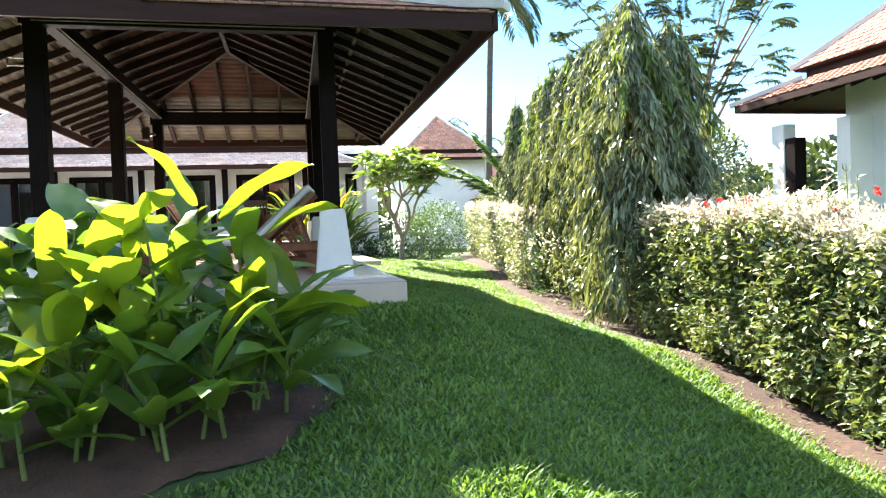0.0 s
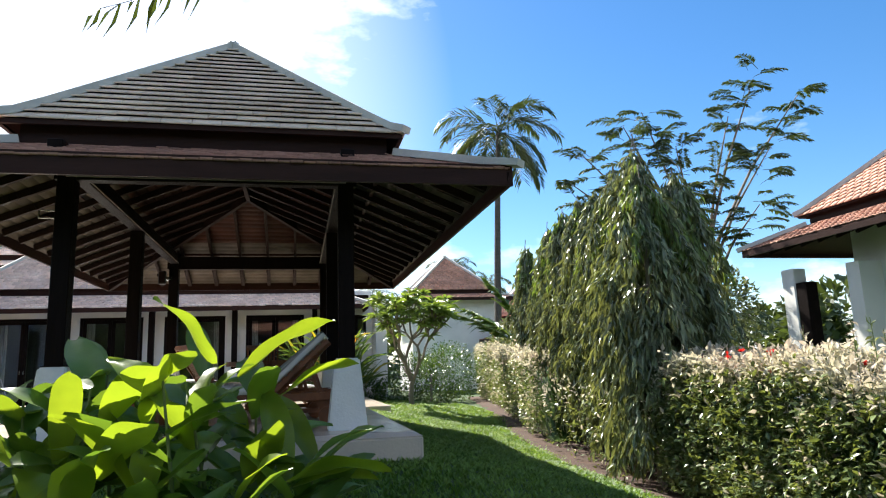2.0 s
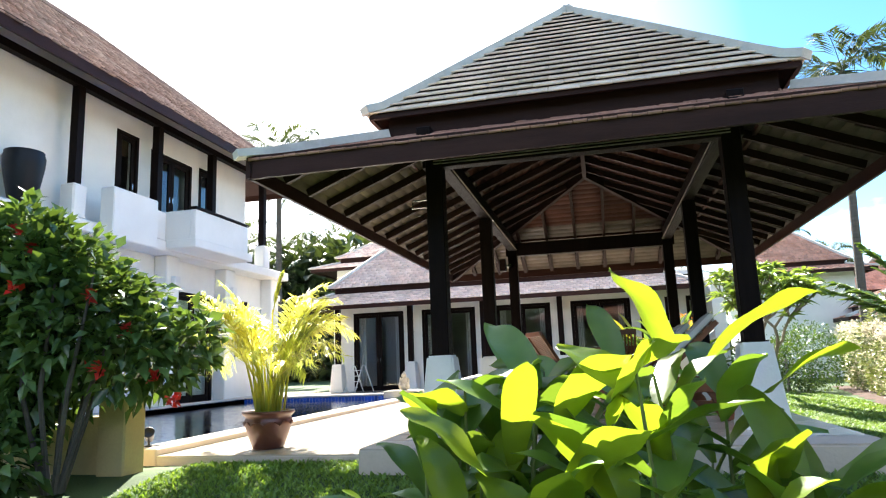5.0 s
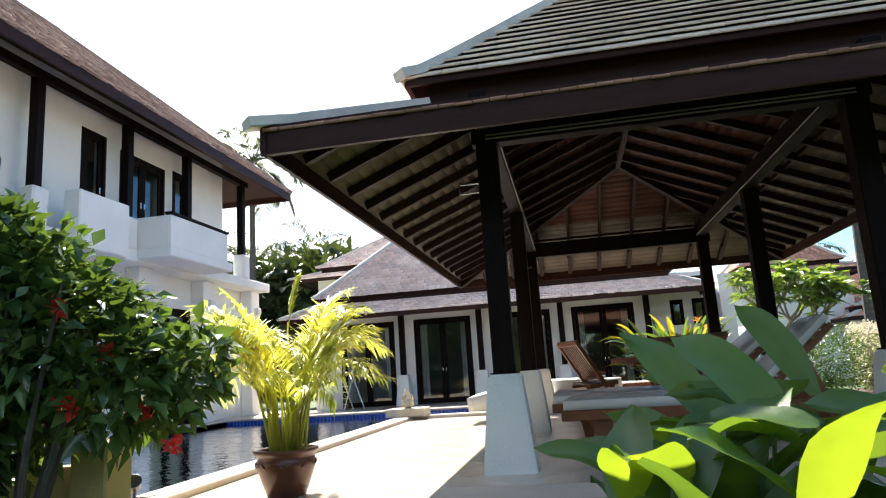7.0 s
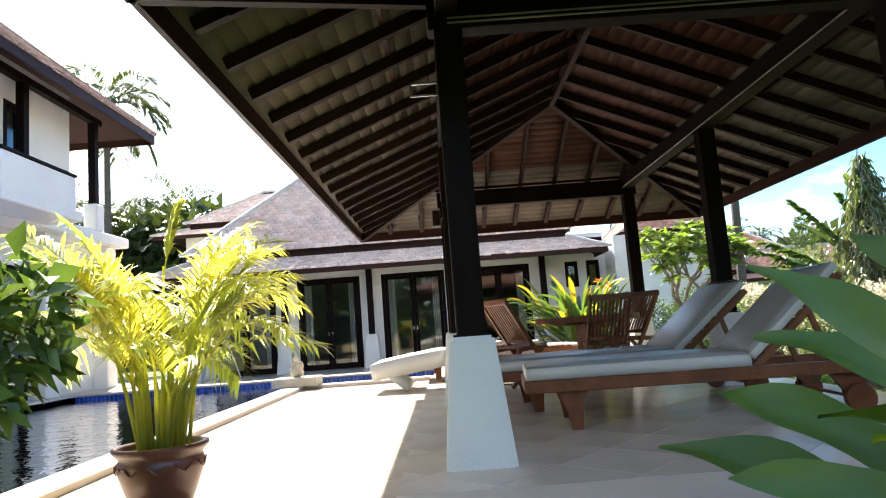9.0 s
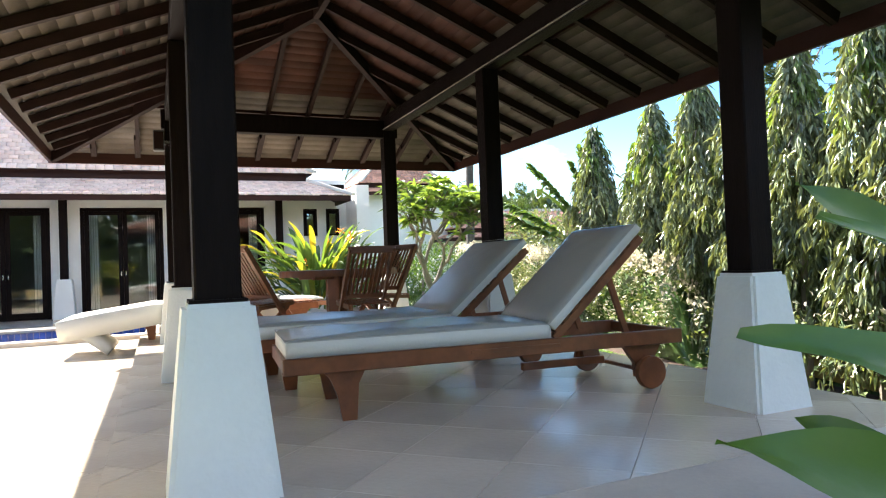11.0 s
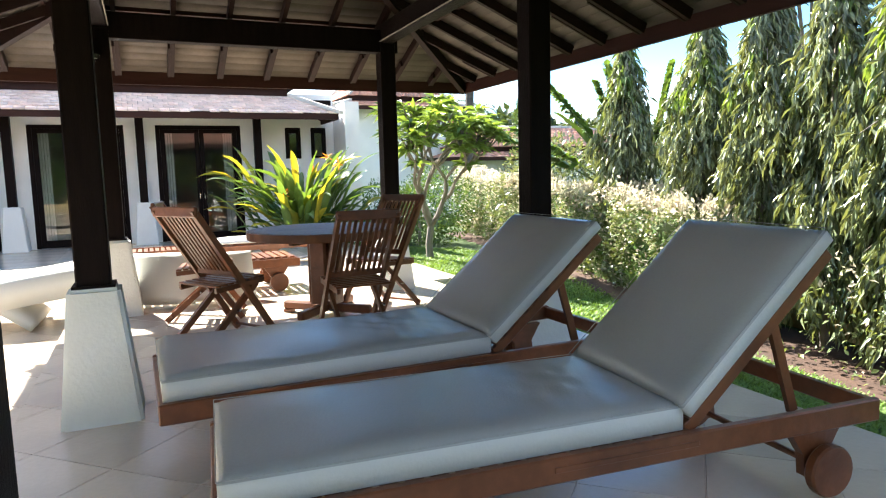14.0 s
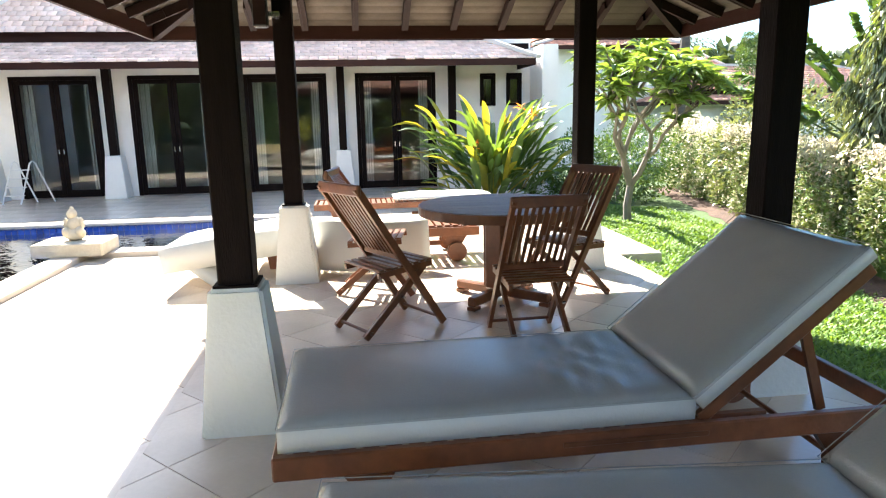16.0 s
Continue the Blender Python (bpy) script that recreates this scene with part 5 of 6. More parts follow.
def ledge_jar():
    jar = thing("glazed_jar", "large dark glazed jar on the villa ledge", "jar", VILLA_AT @ pose(-10.0, 9.1, 3.24))
    bm = bmesh.new()
    lathe(bm, [(0.16, 0.0), (0.18, 0.02), (0.25, 0.35), (0.30, 0.65), (0.31, 0.80), (0.285, 0.87), (0.29, 0.89), (0.265, 0.89), (0.25, 0.84), (0.22, 0.5)], 32)
    part("body", bm, GLAZE, jar, smooth=True)


ledge_jar()


# ---- planting ----
def broad_leaf(base, tip, width, droop, rng, cup=0.25, segments=9, roll=None):
    """A large smooth leaf blade along an arching midrib, slightly cupped and wavy; one mesh with a thin edge."""
    bm = bmesh.new()
    base, tip = Vector(base), Vector(tip)
    length = (tip - base).length
    d = (tip - base).normalized()
    side = d.cross(Vector((0, 0, 1)))
    side = side.normalized() if side.length > 0.05 else Vector((1, 0, 0))
    roll = rng.uniform(-0.5, 0.5) if roll is None else roll
    up = side.cross(d)
    side, up = side * math.cos(roll) + up * math.sin(roll), up * math.cos(roll) - side * math.sin(roll)
    rows = []
    wave = rng.uniform(0, 6)
    for k in range(segments + 1):
        t = k / segments
        p = base.lerp(tip, t) + Vector((0, 0, 1)) * (droop * length * (math.sin(math.pi * t * 0.92) * 0.55))
        w = width * (math.sin(math.pi * min(1.0, 0.07 + t * 0.94)) ** 0.75) * 0.5
        w = max(w, 0.004)
        row = []
        for s in (-1, -0.5, 0, 0.5, 1):
            lift = cup * w * abs(s) ** 1.4 + 0.06 * width * math.sin(wave + t * 11 + s * 1.4) * abs(s)
            row.append(bm.verts.new(p + side * s * w + up * lift))
        rows.append(row)
    for a, b in zip(rows, rows[1:]):
        for i in range(4):
            bm.faces.new((a[i], a[i + 1], b[i + 1], b[i]))
    return bm


def build_ginger():
    rng = random.Random(11)
    plant = thing("ginger_clump", "clump of shell ginger with broad glossy backlit leaves", "plant", pose(-0.75, 3.6, lawn_height(-0.75, 3.6)))
    inv = plant.matrix_basis.inverted()
    stalks = [(-0.62, 3.42, 1.20), (-0.45, 3.62, 1.15), (-0.22, 3.40, 0.62), (-0.95, 3.55, 0.95), (-1.25, 3.62, 1.10), (-1.45, 3.45, 0.72), (-0.75, 3.15, 0.68),
              (-1.10, 3.18, 0.60), (-0.30, 3.85, 0.95), (-0.85, 3.95, 1.05), (-1.55, 3.85, 1.05), (-0.48, 3.12, 0.55), (-1.30, 4.05, 1.10), (-1.72, 3.60, 0.90), (-1.35, 3.02, 0.50), (-0.98, 2.98, 0.45), (-1.50, 4.25, 0.95), (-1.25, 4.40, 1.0), (-0.90, 4.3, 0.9), (-0.14, 3.52, 0.55), (-0.05, 3.68, 0.62), (-0.05, 3.38, 0.42), (-1.05, 4.5, 0.85), (-0.75, 4.75, 0.9)]
    stalks += [(-1.20, 2.86, 0.50), (-0.60, 2.92, 0.45), (-1.60, 2.95, 0.55), (-0.35, 3.10, 0.42)]
    stalks += [(x + rng.uniform(-0.16, 0.16), y + rng.uniform(-0.14, 0.14), h * rng.uniform(0.45, 0.75)) for x, y, h in stalks[::2]]
    for x, y, h in stalks:
        z = lawn_height(x, y)
        lean = Vector((rng.uniform(-0.2, 0.2), rng.uniform(-0.22, 0.12), 1)).normalized()
        foot = Vector((x, y, z - 0.02))
        head = foot + lean * h
        bm = bmesh.new()
        tube(bm, [inv @ foot, inv @ foot.lerp(head, 0.5), inv @ head], [0.013, 0.011, 0.006], 7)
        part("stalk", bm, STEM, plant, "green cane stalk")
        n = 6 if h > 0.8 else 5
        turn = rng.uniform(0, 6.28)
        for k in range(n):
            f = 0.40 + 0.6 * k / (n - 1)
            a = turn + k * 2.6 + rng.uniform(-0.3, 0.3)
            base = foot.lerp(head, f)
            lift = 0.20 + 0.85 * (k / (n - 1)) ** 2 + rng.uniform(-0.2, 0.25)
            way = Vector((math.cos(a), math.sin(a), lift)).normalized()
            length = rng.uniform(0.40, 0.62)
            tip = base + way * length
            tip.z = min(tip.z, rng.uniform(0.40, 0.70))
            if tip.x < -1.70 and tip.z > 0.25:
                tip.x, tip.z = -1.70, min(tip.z, 0.5)
            bm = broad_leaf(inv @ base, inv @ tip, rng.uniform(0.13, 0.185), rng.uniform(0.05, 0.42), rng)
            # upper leaves picked as young take the copy with backlight in its colour
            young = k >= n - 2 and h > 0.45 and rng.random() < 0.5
            part("leaf", bm, LEAF_BACKLIT if young else LEAF_GINGER, plant, "yellow green leaf, backlight put into its colour" if young else "", smooth=True)
    for base, tip, w in (((-0.55, 3.72, 0.66), (-0.79, 3.24, 0.985), 0.17), ((-0.40, 3.73, 0.575), (0.18, 3.86, 0.895), 0.17), ((-0.12, 3.32, 0.02), (0.46, 3.40, 0.02), 0.17),
                         ((-0.10, 3.40, -0.02), (0.42, 3.62, -0.06), 0.13), ((-0.15, 3.63, 0.46), (0.33, 3.90, 0.62), 0.14), ((-1.00, 3.15, 0.13), (-0.68, 2.92, 0.375), 0.17),
                         ((-1.05, 3.45, 0.37), (-0.72, 3.20, 0.64), 0.15), ((-1.31, 3.00, 0.22), (-1.60, 2.88, 0.465), 0.14), ((-0.30, 3.35, 0.02), (-0.16, 3.28, 0.30), 0.16), ((-1.10, 3.05, -0.05), (-0.98, 2.85, 0.24), 0.15),
                         ((-1.17, 3.80, 0.50), (-1.45, 4.15, 0.83), 0.15), ((-1.25, 4.35, 0.42), (-1.59, 4.80, 0.88), 0.14), ((-1.05, 4.62, 0.40), (-1.463, 5.088, 0.658), 0.15), ((-1.30, 4.45, 0.26), (-1.695, 4.93, 0.505), 0.15), ((-1.45, 4.35, 0.20), (-1.946, 4.69, 0.40), 0.14), ((-0.72, 4.95, 0.55), (-0.92, 5.37, 1.01), 0.14),
                         ((-0.55, 5.15, 0.05), (-0.66, 5.62, 0.28), 0.13), ((-1.55, 3.95, 0.30), (-2.0, 4.10, 0.45), 0.12)):
        # leaves nearer the front take the backlit tone, the others the darker green
        bm = broad_leaf(inv @ Vector(base), inv @ Vector(tip), w * 1.28, 0.18, rng, 0.25, 12, 0.45)
        part("leaf", bm, LEAF_BACKLIT if tip[1] < 3.95 else LEAF_GINGER, plant, "backlit yellow green leaf" if tip[1] < 3.95 else "", smooth=True)
    # dug bed under the clump
    verts, faces, rings, steps = [], [], 22, 96
    for r in range(rings + 1):
        for k in range(steps):
            a = 2 * math.pi * k / steps
            wob = 1 + 0.10 * math.sin(3 * a + 1) + 0.06 * math.sin(7 * a)
            x, y = -1.0 + 1.12 * wob * r / rings * math.cos(a), 3.40 + 0.80 * wob * r / rings * math.sin(a)
            verts.append((x, y, lawn_height(x, y) + 0.05 * (1 - (r / rings) ** 2) + 0.02 + 0.030 * noise.noise(Vector((x * 5, y * 5, 0))) + 0.022 * noise.noise(Vector((x * 17, y * 17, 3)))))
    for r in range(rings):
        for k in range(steps):
            faces.append((r * steps + k, r * steps + (k + 1) % steps, (r + 1) * steps + (k + 1) % steps, (r + 1) * steps + k))
    structure(soup("soil_bed", verts, faces, SOIL, smooth=True), "bare brown soil under the ginger clump", "soil")


build_ginger()


def build_hedge():
    rng = np.random.default_rng(21)
    hedge = thing("clipped_hedge", "long leafy hedge with pale pink shoots along the lawn", "hedge")
    y0, y1 = 0.5, 24.0
    # dark core sheet that stops see-through; the inner shade is in its colour
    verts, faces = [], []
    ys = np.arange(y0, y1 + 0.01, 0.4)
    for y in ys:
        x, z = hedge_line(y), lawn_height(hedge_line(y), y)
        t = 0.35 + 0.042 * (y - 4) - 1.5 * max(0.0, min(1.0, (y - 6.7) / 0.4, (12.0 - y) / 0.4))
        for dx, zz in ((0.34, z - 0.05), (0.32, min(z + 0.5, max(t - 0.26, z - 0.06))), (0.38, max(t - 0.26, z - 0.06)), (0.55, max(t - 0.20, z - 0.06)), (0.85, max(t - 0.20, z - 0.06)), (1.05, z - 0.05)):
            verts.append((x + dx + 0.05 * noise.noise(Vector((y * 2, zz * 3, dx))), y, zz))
    n = 6
    for i in range(len(ys) - 1):
        for k in range(n - 1):
            faces.append((i * n + k, (i + 1) * n + k, (i + 1) * n + k + 1, i * n + k + 1))
    soup("heart", verts, faces, LEAF_DARK, hedge, "dark core sheet, inner shade put into its colour")
    count = 105000
    # denser where the walk passes close by
    y = np.where(rng.random(count) < 0.72, rng.uniform(y0, 11.5, count), rng.uniform(11.5, y1, count))
    line = np.array([hedge_line(v) for v in y])
    foot = np.array([lawn_height(a, b) for a, b in zip(line, y)])
    top = 0.37 + 0.042 * (y - 4) + 0.10 * np.sin(y * 2.3) * np.sin(y * 0.9 + 1)
    # leaves gather in sprigs with dark gaps between them
    sprigs = 5200
    sy = np.where(rng.random(sprigs) < 0.72, rng.uniform(y0, 11.5, sprigs), rng.uniform(11.5, y1, sprigs))
    s_side = rng.random(sprigs) < 0.66
    su, sx, sd = rng.random(sprigs) ** 0.9, rng.random(sprigs), rng.exponential(0.07, sprigs)
    pick = rng.integers(0, sprigs, count)
    y = sy[pick] + rng.normal(size=count) * 0.055
    side, u = s_side[pick], su[pick]
    line = np.array([hedge_line(v) for v in y])
    foot = np.array([lawn_height(a, b) for a, b in zip(line, y)])
    top = 0.37 + 0.042 * (y - 4) + 0.10 * np.sin(y * 2.3) * np.sin(y * 0.9 + 1)
    top = top - 0.55 * np.clip(np.minimum(y - 6.7, 12.0 - y) / 0.4, 0, 1)
    x = np.where(side, line + 0.08 + sd[pick] + 0.10 * (1 - u) * np.sin(y * 2.9) ** 2, line + 0.1 + sx[pick]) + rng.normal(size=count) * 0.05
    z = np.where(side, foot + 0.06 + u * (top - foot - 0.04), top - 0.03 - sd[pick] * 0.6 + 0.05 * np.sin(x * 6)) + rng.normal(size=count) * 0.05
    z = np.maximum(z, foot + 0.02)
    # the weeping trees take the hedge's place along this stretch
    keep = (y < 7.1) | (y > 11.7) | (rng.random(count) < 0.03)
    x, y, z, side, top, count = x[keep], y[keep], z[keep], side[keep], top[keep], int(keep.sum())
    places = np.stack([x, y, z], 1)
    ways = rng.normal(size=(count, 3)) * 0.75 + np.where(side, -0.8, -0.1)[:, None] * (1, 0, 0) + np.where(side, 0.15, 0.9)[:, None] * (0, 0, 1)
    size = rng.uniform(0.045, 0.095, count)
    # top shoots are pale; pale leaves scattered lower down stand in for leaf highlights
    pale = ((z > top - 0.32 * rng.random(count)) & (rng.random(count) < np.where(y > 11.0, 0.85, 0.62))) | (rng.random(count) < np.where(y > 11.0, 0.22, 0.07))
    tagged(foliage("leaves", places[~pale], ways[~pale], size[~pale], size[~pale] * 0.52, LEAF, hedge, "small green leaves", rng), kind="stuff")
    places[pale, 2] += rng.uniform(0, 0.14, pale.sum())
    tagged(foliage("pale_growth", places[pale], ways[pale] + (0, 0, 0.6), size[pale] * 1.05, size[pale] * 0.55, LEAF_PALE, hedge, "pale pinkish shoots and painted leaf highlights", rng), kind="stuff")
    for k in range(16):
        yy = [4.5, 4.9, 5.0, 5.3, 5.6, 6.2, 4.2, 3.9, 5.15, 6.0, 4.7, 3.5, 5.8, 7.0, 4.4, 5.45][k]
        xx, zz = hedge_line(yy) + rng.uniform(0.2, 0.7), 0.44 + rng.uniform(0.0, 0.22)
        pl = np.repeat([[xx, yy, zz]], 9, 0) + rng.normal(size=(9, 3)) * 0.008
        foliage("flower", pl, rng.normal(size=(9, 3)) + (-0.4, -0.4, 0.3), np.full(9, 0.045), np.full(9, 0.035), PETAL, hedge, "red hibiscus flower", rng)
    for k in range(14):
        yy = rng.uniform(3.0, 7.2)
        xx = hedge_line(yy) + rng.uniform(0.2, 0.9)
        a = Vector((xx, yy, 0.27))
        b = a + Vector((rng.uniform(-0.1, 0.1), rng.uniform(-0.1, 0.1), rng.uniform(0.35, 0.65)))
        bm = bmesh.new()
        tube(bm, [a, (a + b) / 2 + Vector((0.02, 0.01, 0)), b], [0.006, 0.005, 0.003], 5)
        part("stray_twig", bm, STEM, hedge)
        f = rng.random(26)
        pl = np.array(a)[None] * (1 - f[:, None]) + np.array(b)[None] * f[:, None]
        foliage("stray_leaves", pl, rng.normal(size=(26, 3)) + (0, 0, 0.5), rng.uniform(0.05, 0.09, 26), rng.uniform(0.02, 0.035, 26), LEAF_PALE if k % 2 else LEAF, hedge, "", rng)
    # bare earth along its foot
    verts, faces = [], []
    ys = np.arange(0.5, 24.0, 0.25)
    for i, v in enumerate(ys):
        for k, dx in enumerate((-0.30, -0.20, 0.08, 0.6, 1.2)):
            x = hedge_line(v) + dx + (0.16 * noise.noise(Vector((v * 1.7, 3, 1))) + 0.09 * noise.noise(Vector((v * 5, 1, 1))) if k < 2 else 0)
            verts.append((x, v, lawn_height(x, v) + (0.008 if k == 0 else 0.028) + 0.012 * noise.noise(Vector((x * 8, v * 8, 0)))))
    for i in range(len(ys) - 1):
        for k in range(4):
            faces.append((i * 5 + k, (i + 1) * 5 + k, (i + 1) * 5 + k + 1, i * 5 + k + 1))
    structure(soup("soil_strip", verts, faces, SOIL, smooth=True), "bare earth strip along the hedge", "soil")


build_hedge()


def weeping_tree(x, y, height, radius, seed):
    """A mast tree: a narrow cone of long hanging leaves."""
    rng = np.random.default_rng(seed)
    z0 = lawn_height(x, y)
    tree = thing("weeping_mast_tree", "tall narrow weeping tree with long hanging leaves behind the hedge", "tree", pose(x, y, z0), "row of weeping trees")
    bm = bmesh.new()
    tube(bm, [(0, 0, -0.05), (0.03, 0.02, height * 0.5), (0, 0, height * 0.97)], [0.06, 0.04, 0.012], 8)
    part("trunk", bm, BARK, tree)
    tufts = 290
    h = 0.13 * height + 0.87 * height * rng.random(tufts) ** 0.9
    a = rng.uniform(0, 2 * np.pi, tufts)
    rad = radius * np.clip((1 - (h / height) ** 4.5) * 1.0 + 0.14, 0.05, 1) * rng.uniform(0.40, 1.25, tufts) * (1 + 0.22 * np.sin(3 * a + h * 2.6))
    centre = np.stack([rad * np.cos(a), rad * np.sin(a), h], 1)
    per = 26
    k = tufts * per
    out = np.repeat(np.stack([np.cos(a), np.sin(a), np.zeros(tufts)], 1), per, 0)
    along = rng.random(k)[:, None]
    places = np.repeat(centre, per, 0) + out * (along - 0.5) * 0.16 + np.array([0, 0, -0.42]) * along ** 1.3 + rng.normal(size=(k, 3)) * 0.026
    ways = out * rng.uniform(0.05, 0.5, (k, 1)) + rng.normal(size=(k, 3)) * 0.30 + (0, 0, -1.0)
    young = np.repeat((h > 0.72 * height) & (rng.random(tufts) < 0.25), per)
    length = rng.uniform(0.13, 0.24, k)
    tagged(foliage("hanging_leaves", places[~young], ways[~young], length[~young], rng.uniform(0.032, 0.050, (~young).sum()), LEAF_HANG, tree, "glossy hanging leaves", rng), kind="stuff")
    tagged(foliage("young_leaves", places[young], ways[young], length[young], rng.uniform(0.032, 0.050, young.sum()), LEAF_FRANGI, tree, "light green young leaves", rng), kind="stuff")
    for i in range(26):
        c = centre[i * 11]
        bm = bmesh.new()
        tube(bm, [(0, 0, c[2] + 0.25), (c[0] * 0.6, c[1] * 0.6, c[2] + 0.14), tuple(c)], [0.010, 0.007, 0.004], 5)
        part("branch", bm, BARK, tree)


for i, (xx, yy, hh, rr) in enumerate(((4.35, 7.3, 4.2, 0.50), (4.70, 8.0, 4.65, 0.55), (5.10, 7.7, 4.2, 0.50), (4.85, 8.95, 4.6, 0.46), (5.00, 10.0, 4.5, 0.40), (5.10, 10.9, 4.5, 0.40), (5.20, 11.9, 4.45, 0.39), (5.30, 13.0, 4.3, 0.38), (5.45, 14.9, 4.1, 0.38))):
    weeping_tree(xx, yy, hh, rr, 200 + i)


def build_bush():
    """The flowering bush at the pool's corner and the ochre pillar under it."""
    rng = np.random.default_rng(31)
    structure(boxed("garden_pillar", (-5.22, -4.94, 5.58, 5.86, -0.4, 0.46), WALLY, bevel=0.015), "ochre rendered pillar under the flowering bush", "pillar")
    structure(boxed("garden_wall", (-10.4, -5.222, 5.66, 5.78, -0.4, 0.30), WALLY, bevel=0.01), "low ochre wall behind the bush", "wall")
    bush = thing("hibiscus_bush", "dense dark green hibiscus bush with red flowers beside the pool", "bush", pose(-5.2, 5.1, -0.25))
    inv = np.array((-5.2, 5.1, -0.25))
    for k in range(9):
        a = 0.7 * k
        bm = bmesh.new()
        tube(bm, [(0.06 * math.cos(a), 0.06 * math.sin(a), 0), (0.3 * math.cos(a), 0.25 * math.sin(a), 0.8), (0.45 * math.cos(a), 0.35 * math.sin(a) + 0.15, 1.5 + 0.25 * math.sin(k))], [0.028, 0.02, 0.008], 7)
        part("stem", bm, BARK_DARK, bush)
    blobs = [(-5.25, 5.3, 1.15, 0.62), (-4.75, 5.35, 0.86, 0.38), (-5.6, 5.2, 1.50, 0.50), (-5.1, 5.4, 1.22, 0.36), (-5.75, 5.2, 1.05, 0.62), (-4.5, 5.5, 0.80, 0.27), (-5.75, 5.2, 0.55, 0.42), (-6.0, 5.3, 1.75, 0.42), (-5.3, 5.05, 1.55, 0.34), (-5.62, 5.0, 1.78, 0.36), (-6.4, 5.2, 1.4, 0.55), (-5.9, 5.0, 0.6, 0.5), (-4.35, 5.6, 0.95, 0.25), (-5.5, 4.75, 0.02, 0.32), (-6.0, 4.7, 0.10, 0.38), (-5.75, 4.5, -0.05, 0.26)]
    pl, wy = [], []
    for x, y, z, r in blobs:
        n = int(3300 * r * r)
        d = rng.normal(size=(n, 3))
        d /= np.linalg.norm(d, axis=1, keepdims=True)
        q = np.array((x, y, z)) + d * r * (0.62 + 0.45 * rng.random((n, 1)) ** 0.6) * (1 + 0.16 * np.sin(5 * d[:, :1] + 7 * d[:, 1:2]))
        pl.append(q)
        wy.append(d + rng.normal(size=(n, 3)) * 0.6 + (0, 0, 0.15))
    pl, wy = np.concatenate(pl) - inv, np.concatenate(wy)
    n = len(pl)
    size = rng.uniform(0.10, 0.19, n)
    tagged(foliage("leaves", pl, wy, size, size * 0.55, LEAF_DARK, bush, "glossy dark leaves", rng, 0.15), kind="stuff")
    flowers = [(-5.55, 4.75, 1.55), (-5.3, 4.85, 1.70), (-4.85, 5.0, 1.30), (-5.3, 4.7, 1.35), (-4.62, 5.15, 1.02), (-4.42, 5.25, 0.62), (-5.45, 4.62, 0.95), (-4.30, 5.35, 0.42), (-5.95, 4.9, 1.95), (-5.42, 4.8, 1.84), (-4.75, 5.0, 0.70), (-5.7, 4.7, 1.25)]
    for f in flowers:
        p = np.repeat([f], 12, 0) - inv + rng.normal(size=(12, 3)) * 0.018
        foliage("flower", p, rng.normal(size=(12, 3)) + (0.4, -0.8, 0.4), np.full(12, 0.085), np.full(12, 0.06), PETAL, bush, "red flower", rng)


build_bush()
structure(boxed("boundary_wall_low", (5.62, 5.77, 1.0, 16.0, -1.4, -0.42), WALLY, bevel=0.01), "ochre boundary wall behind the hedge", "wall")


def build_frangipani():
    rng = np.random.default_rng(41)
    x, y = 2.95, 17.6
    tree = thing("frangipani_tree", "small frangipani with pale bare limbs and leaf rosettes", "tree", pose(x, y, lawn_height(x, y)) @ Matrix.Diagonal((1.32, 1.32, 1.42, 1.0)))
    tips = []

    def grow(p, d, length, r, depth):
        q = p + d * length
        bm = bmesh.new()
        tube(bm, [p, p.lerp(q, 0.5) + Vector(rng.normal(size=3)) * 0.02, q], [r, r * 0.9, r * 0.78], 7)
        part("limb", bm, BARK, tree)
        if depth == 0:
            tips.append(q)
            return
        if depth <= 2 and rng.random() < 0.5:
            tips.append(q)
        for k in range(3 if depth in (5, 2) else 2):
            a = rng.uniform(0, 6.28)
            n = (d * 0.95 + Vector((math.cos(a), math.sin(a), 0)) * rng.uniform(0.50, 0.85) + Vector((0, 0, 0.26))).normalized()
            grow(q, n, length * rng.uniform(0.78, 0.98), r * 0.72, depth - 1)
    grow(Vector((0, 0, -0.05)), Vector((0.04, 0, 1)), 0.50, 0.06, 5)
    pl, wy = [], []
    for t in tips:
        m = 13
        a = rng.uniform(0, 6.28, m)
        wy.append(np.stack([np.cos(a), np.sin(a), rng.uniform(-0.15, 0.9, m)], 1))
        pl.append(np.repeat([tuple(t)], m, 0))
    pl, wy = np.concatenate(pl), np.concatenate(wy)
    n = len(pl)
    tagged(foliage("leaves", pl, wy, rng.uniform(0.17, 0.30, n), rng.uniform(0.055, 0.085, n), LEAF_FRANGI, tree, "light green rosette leaves", rng, 0.2), kind="stuff")


build_frangipani()


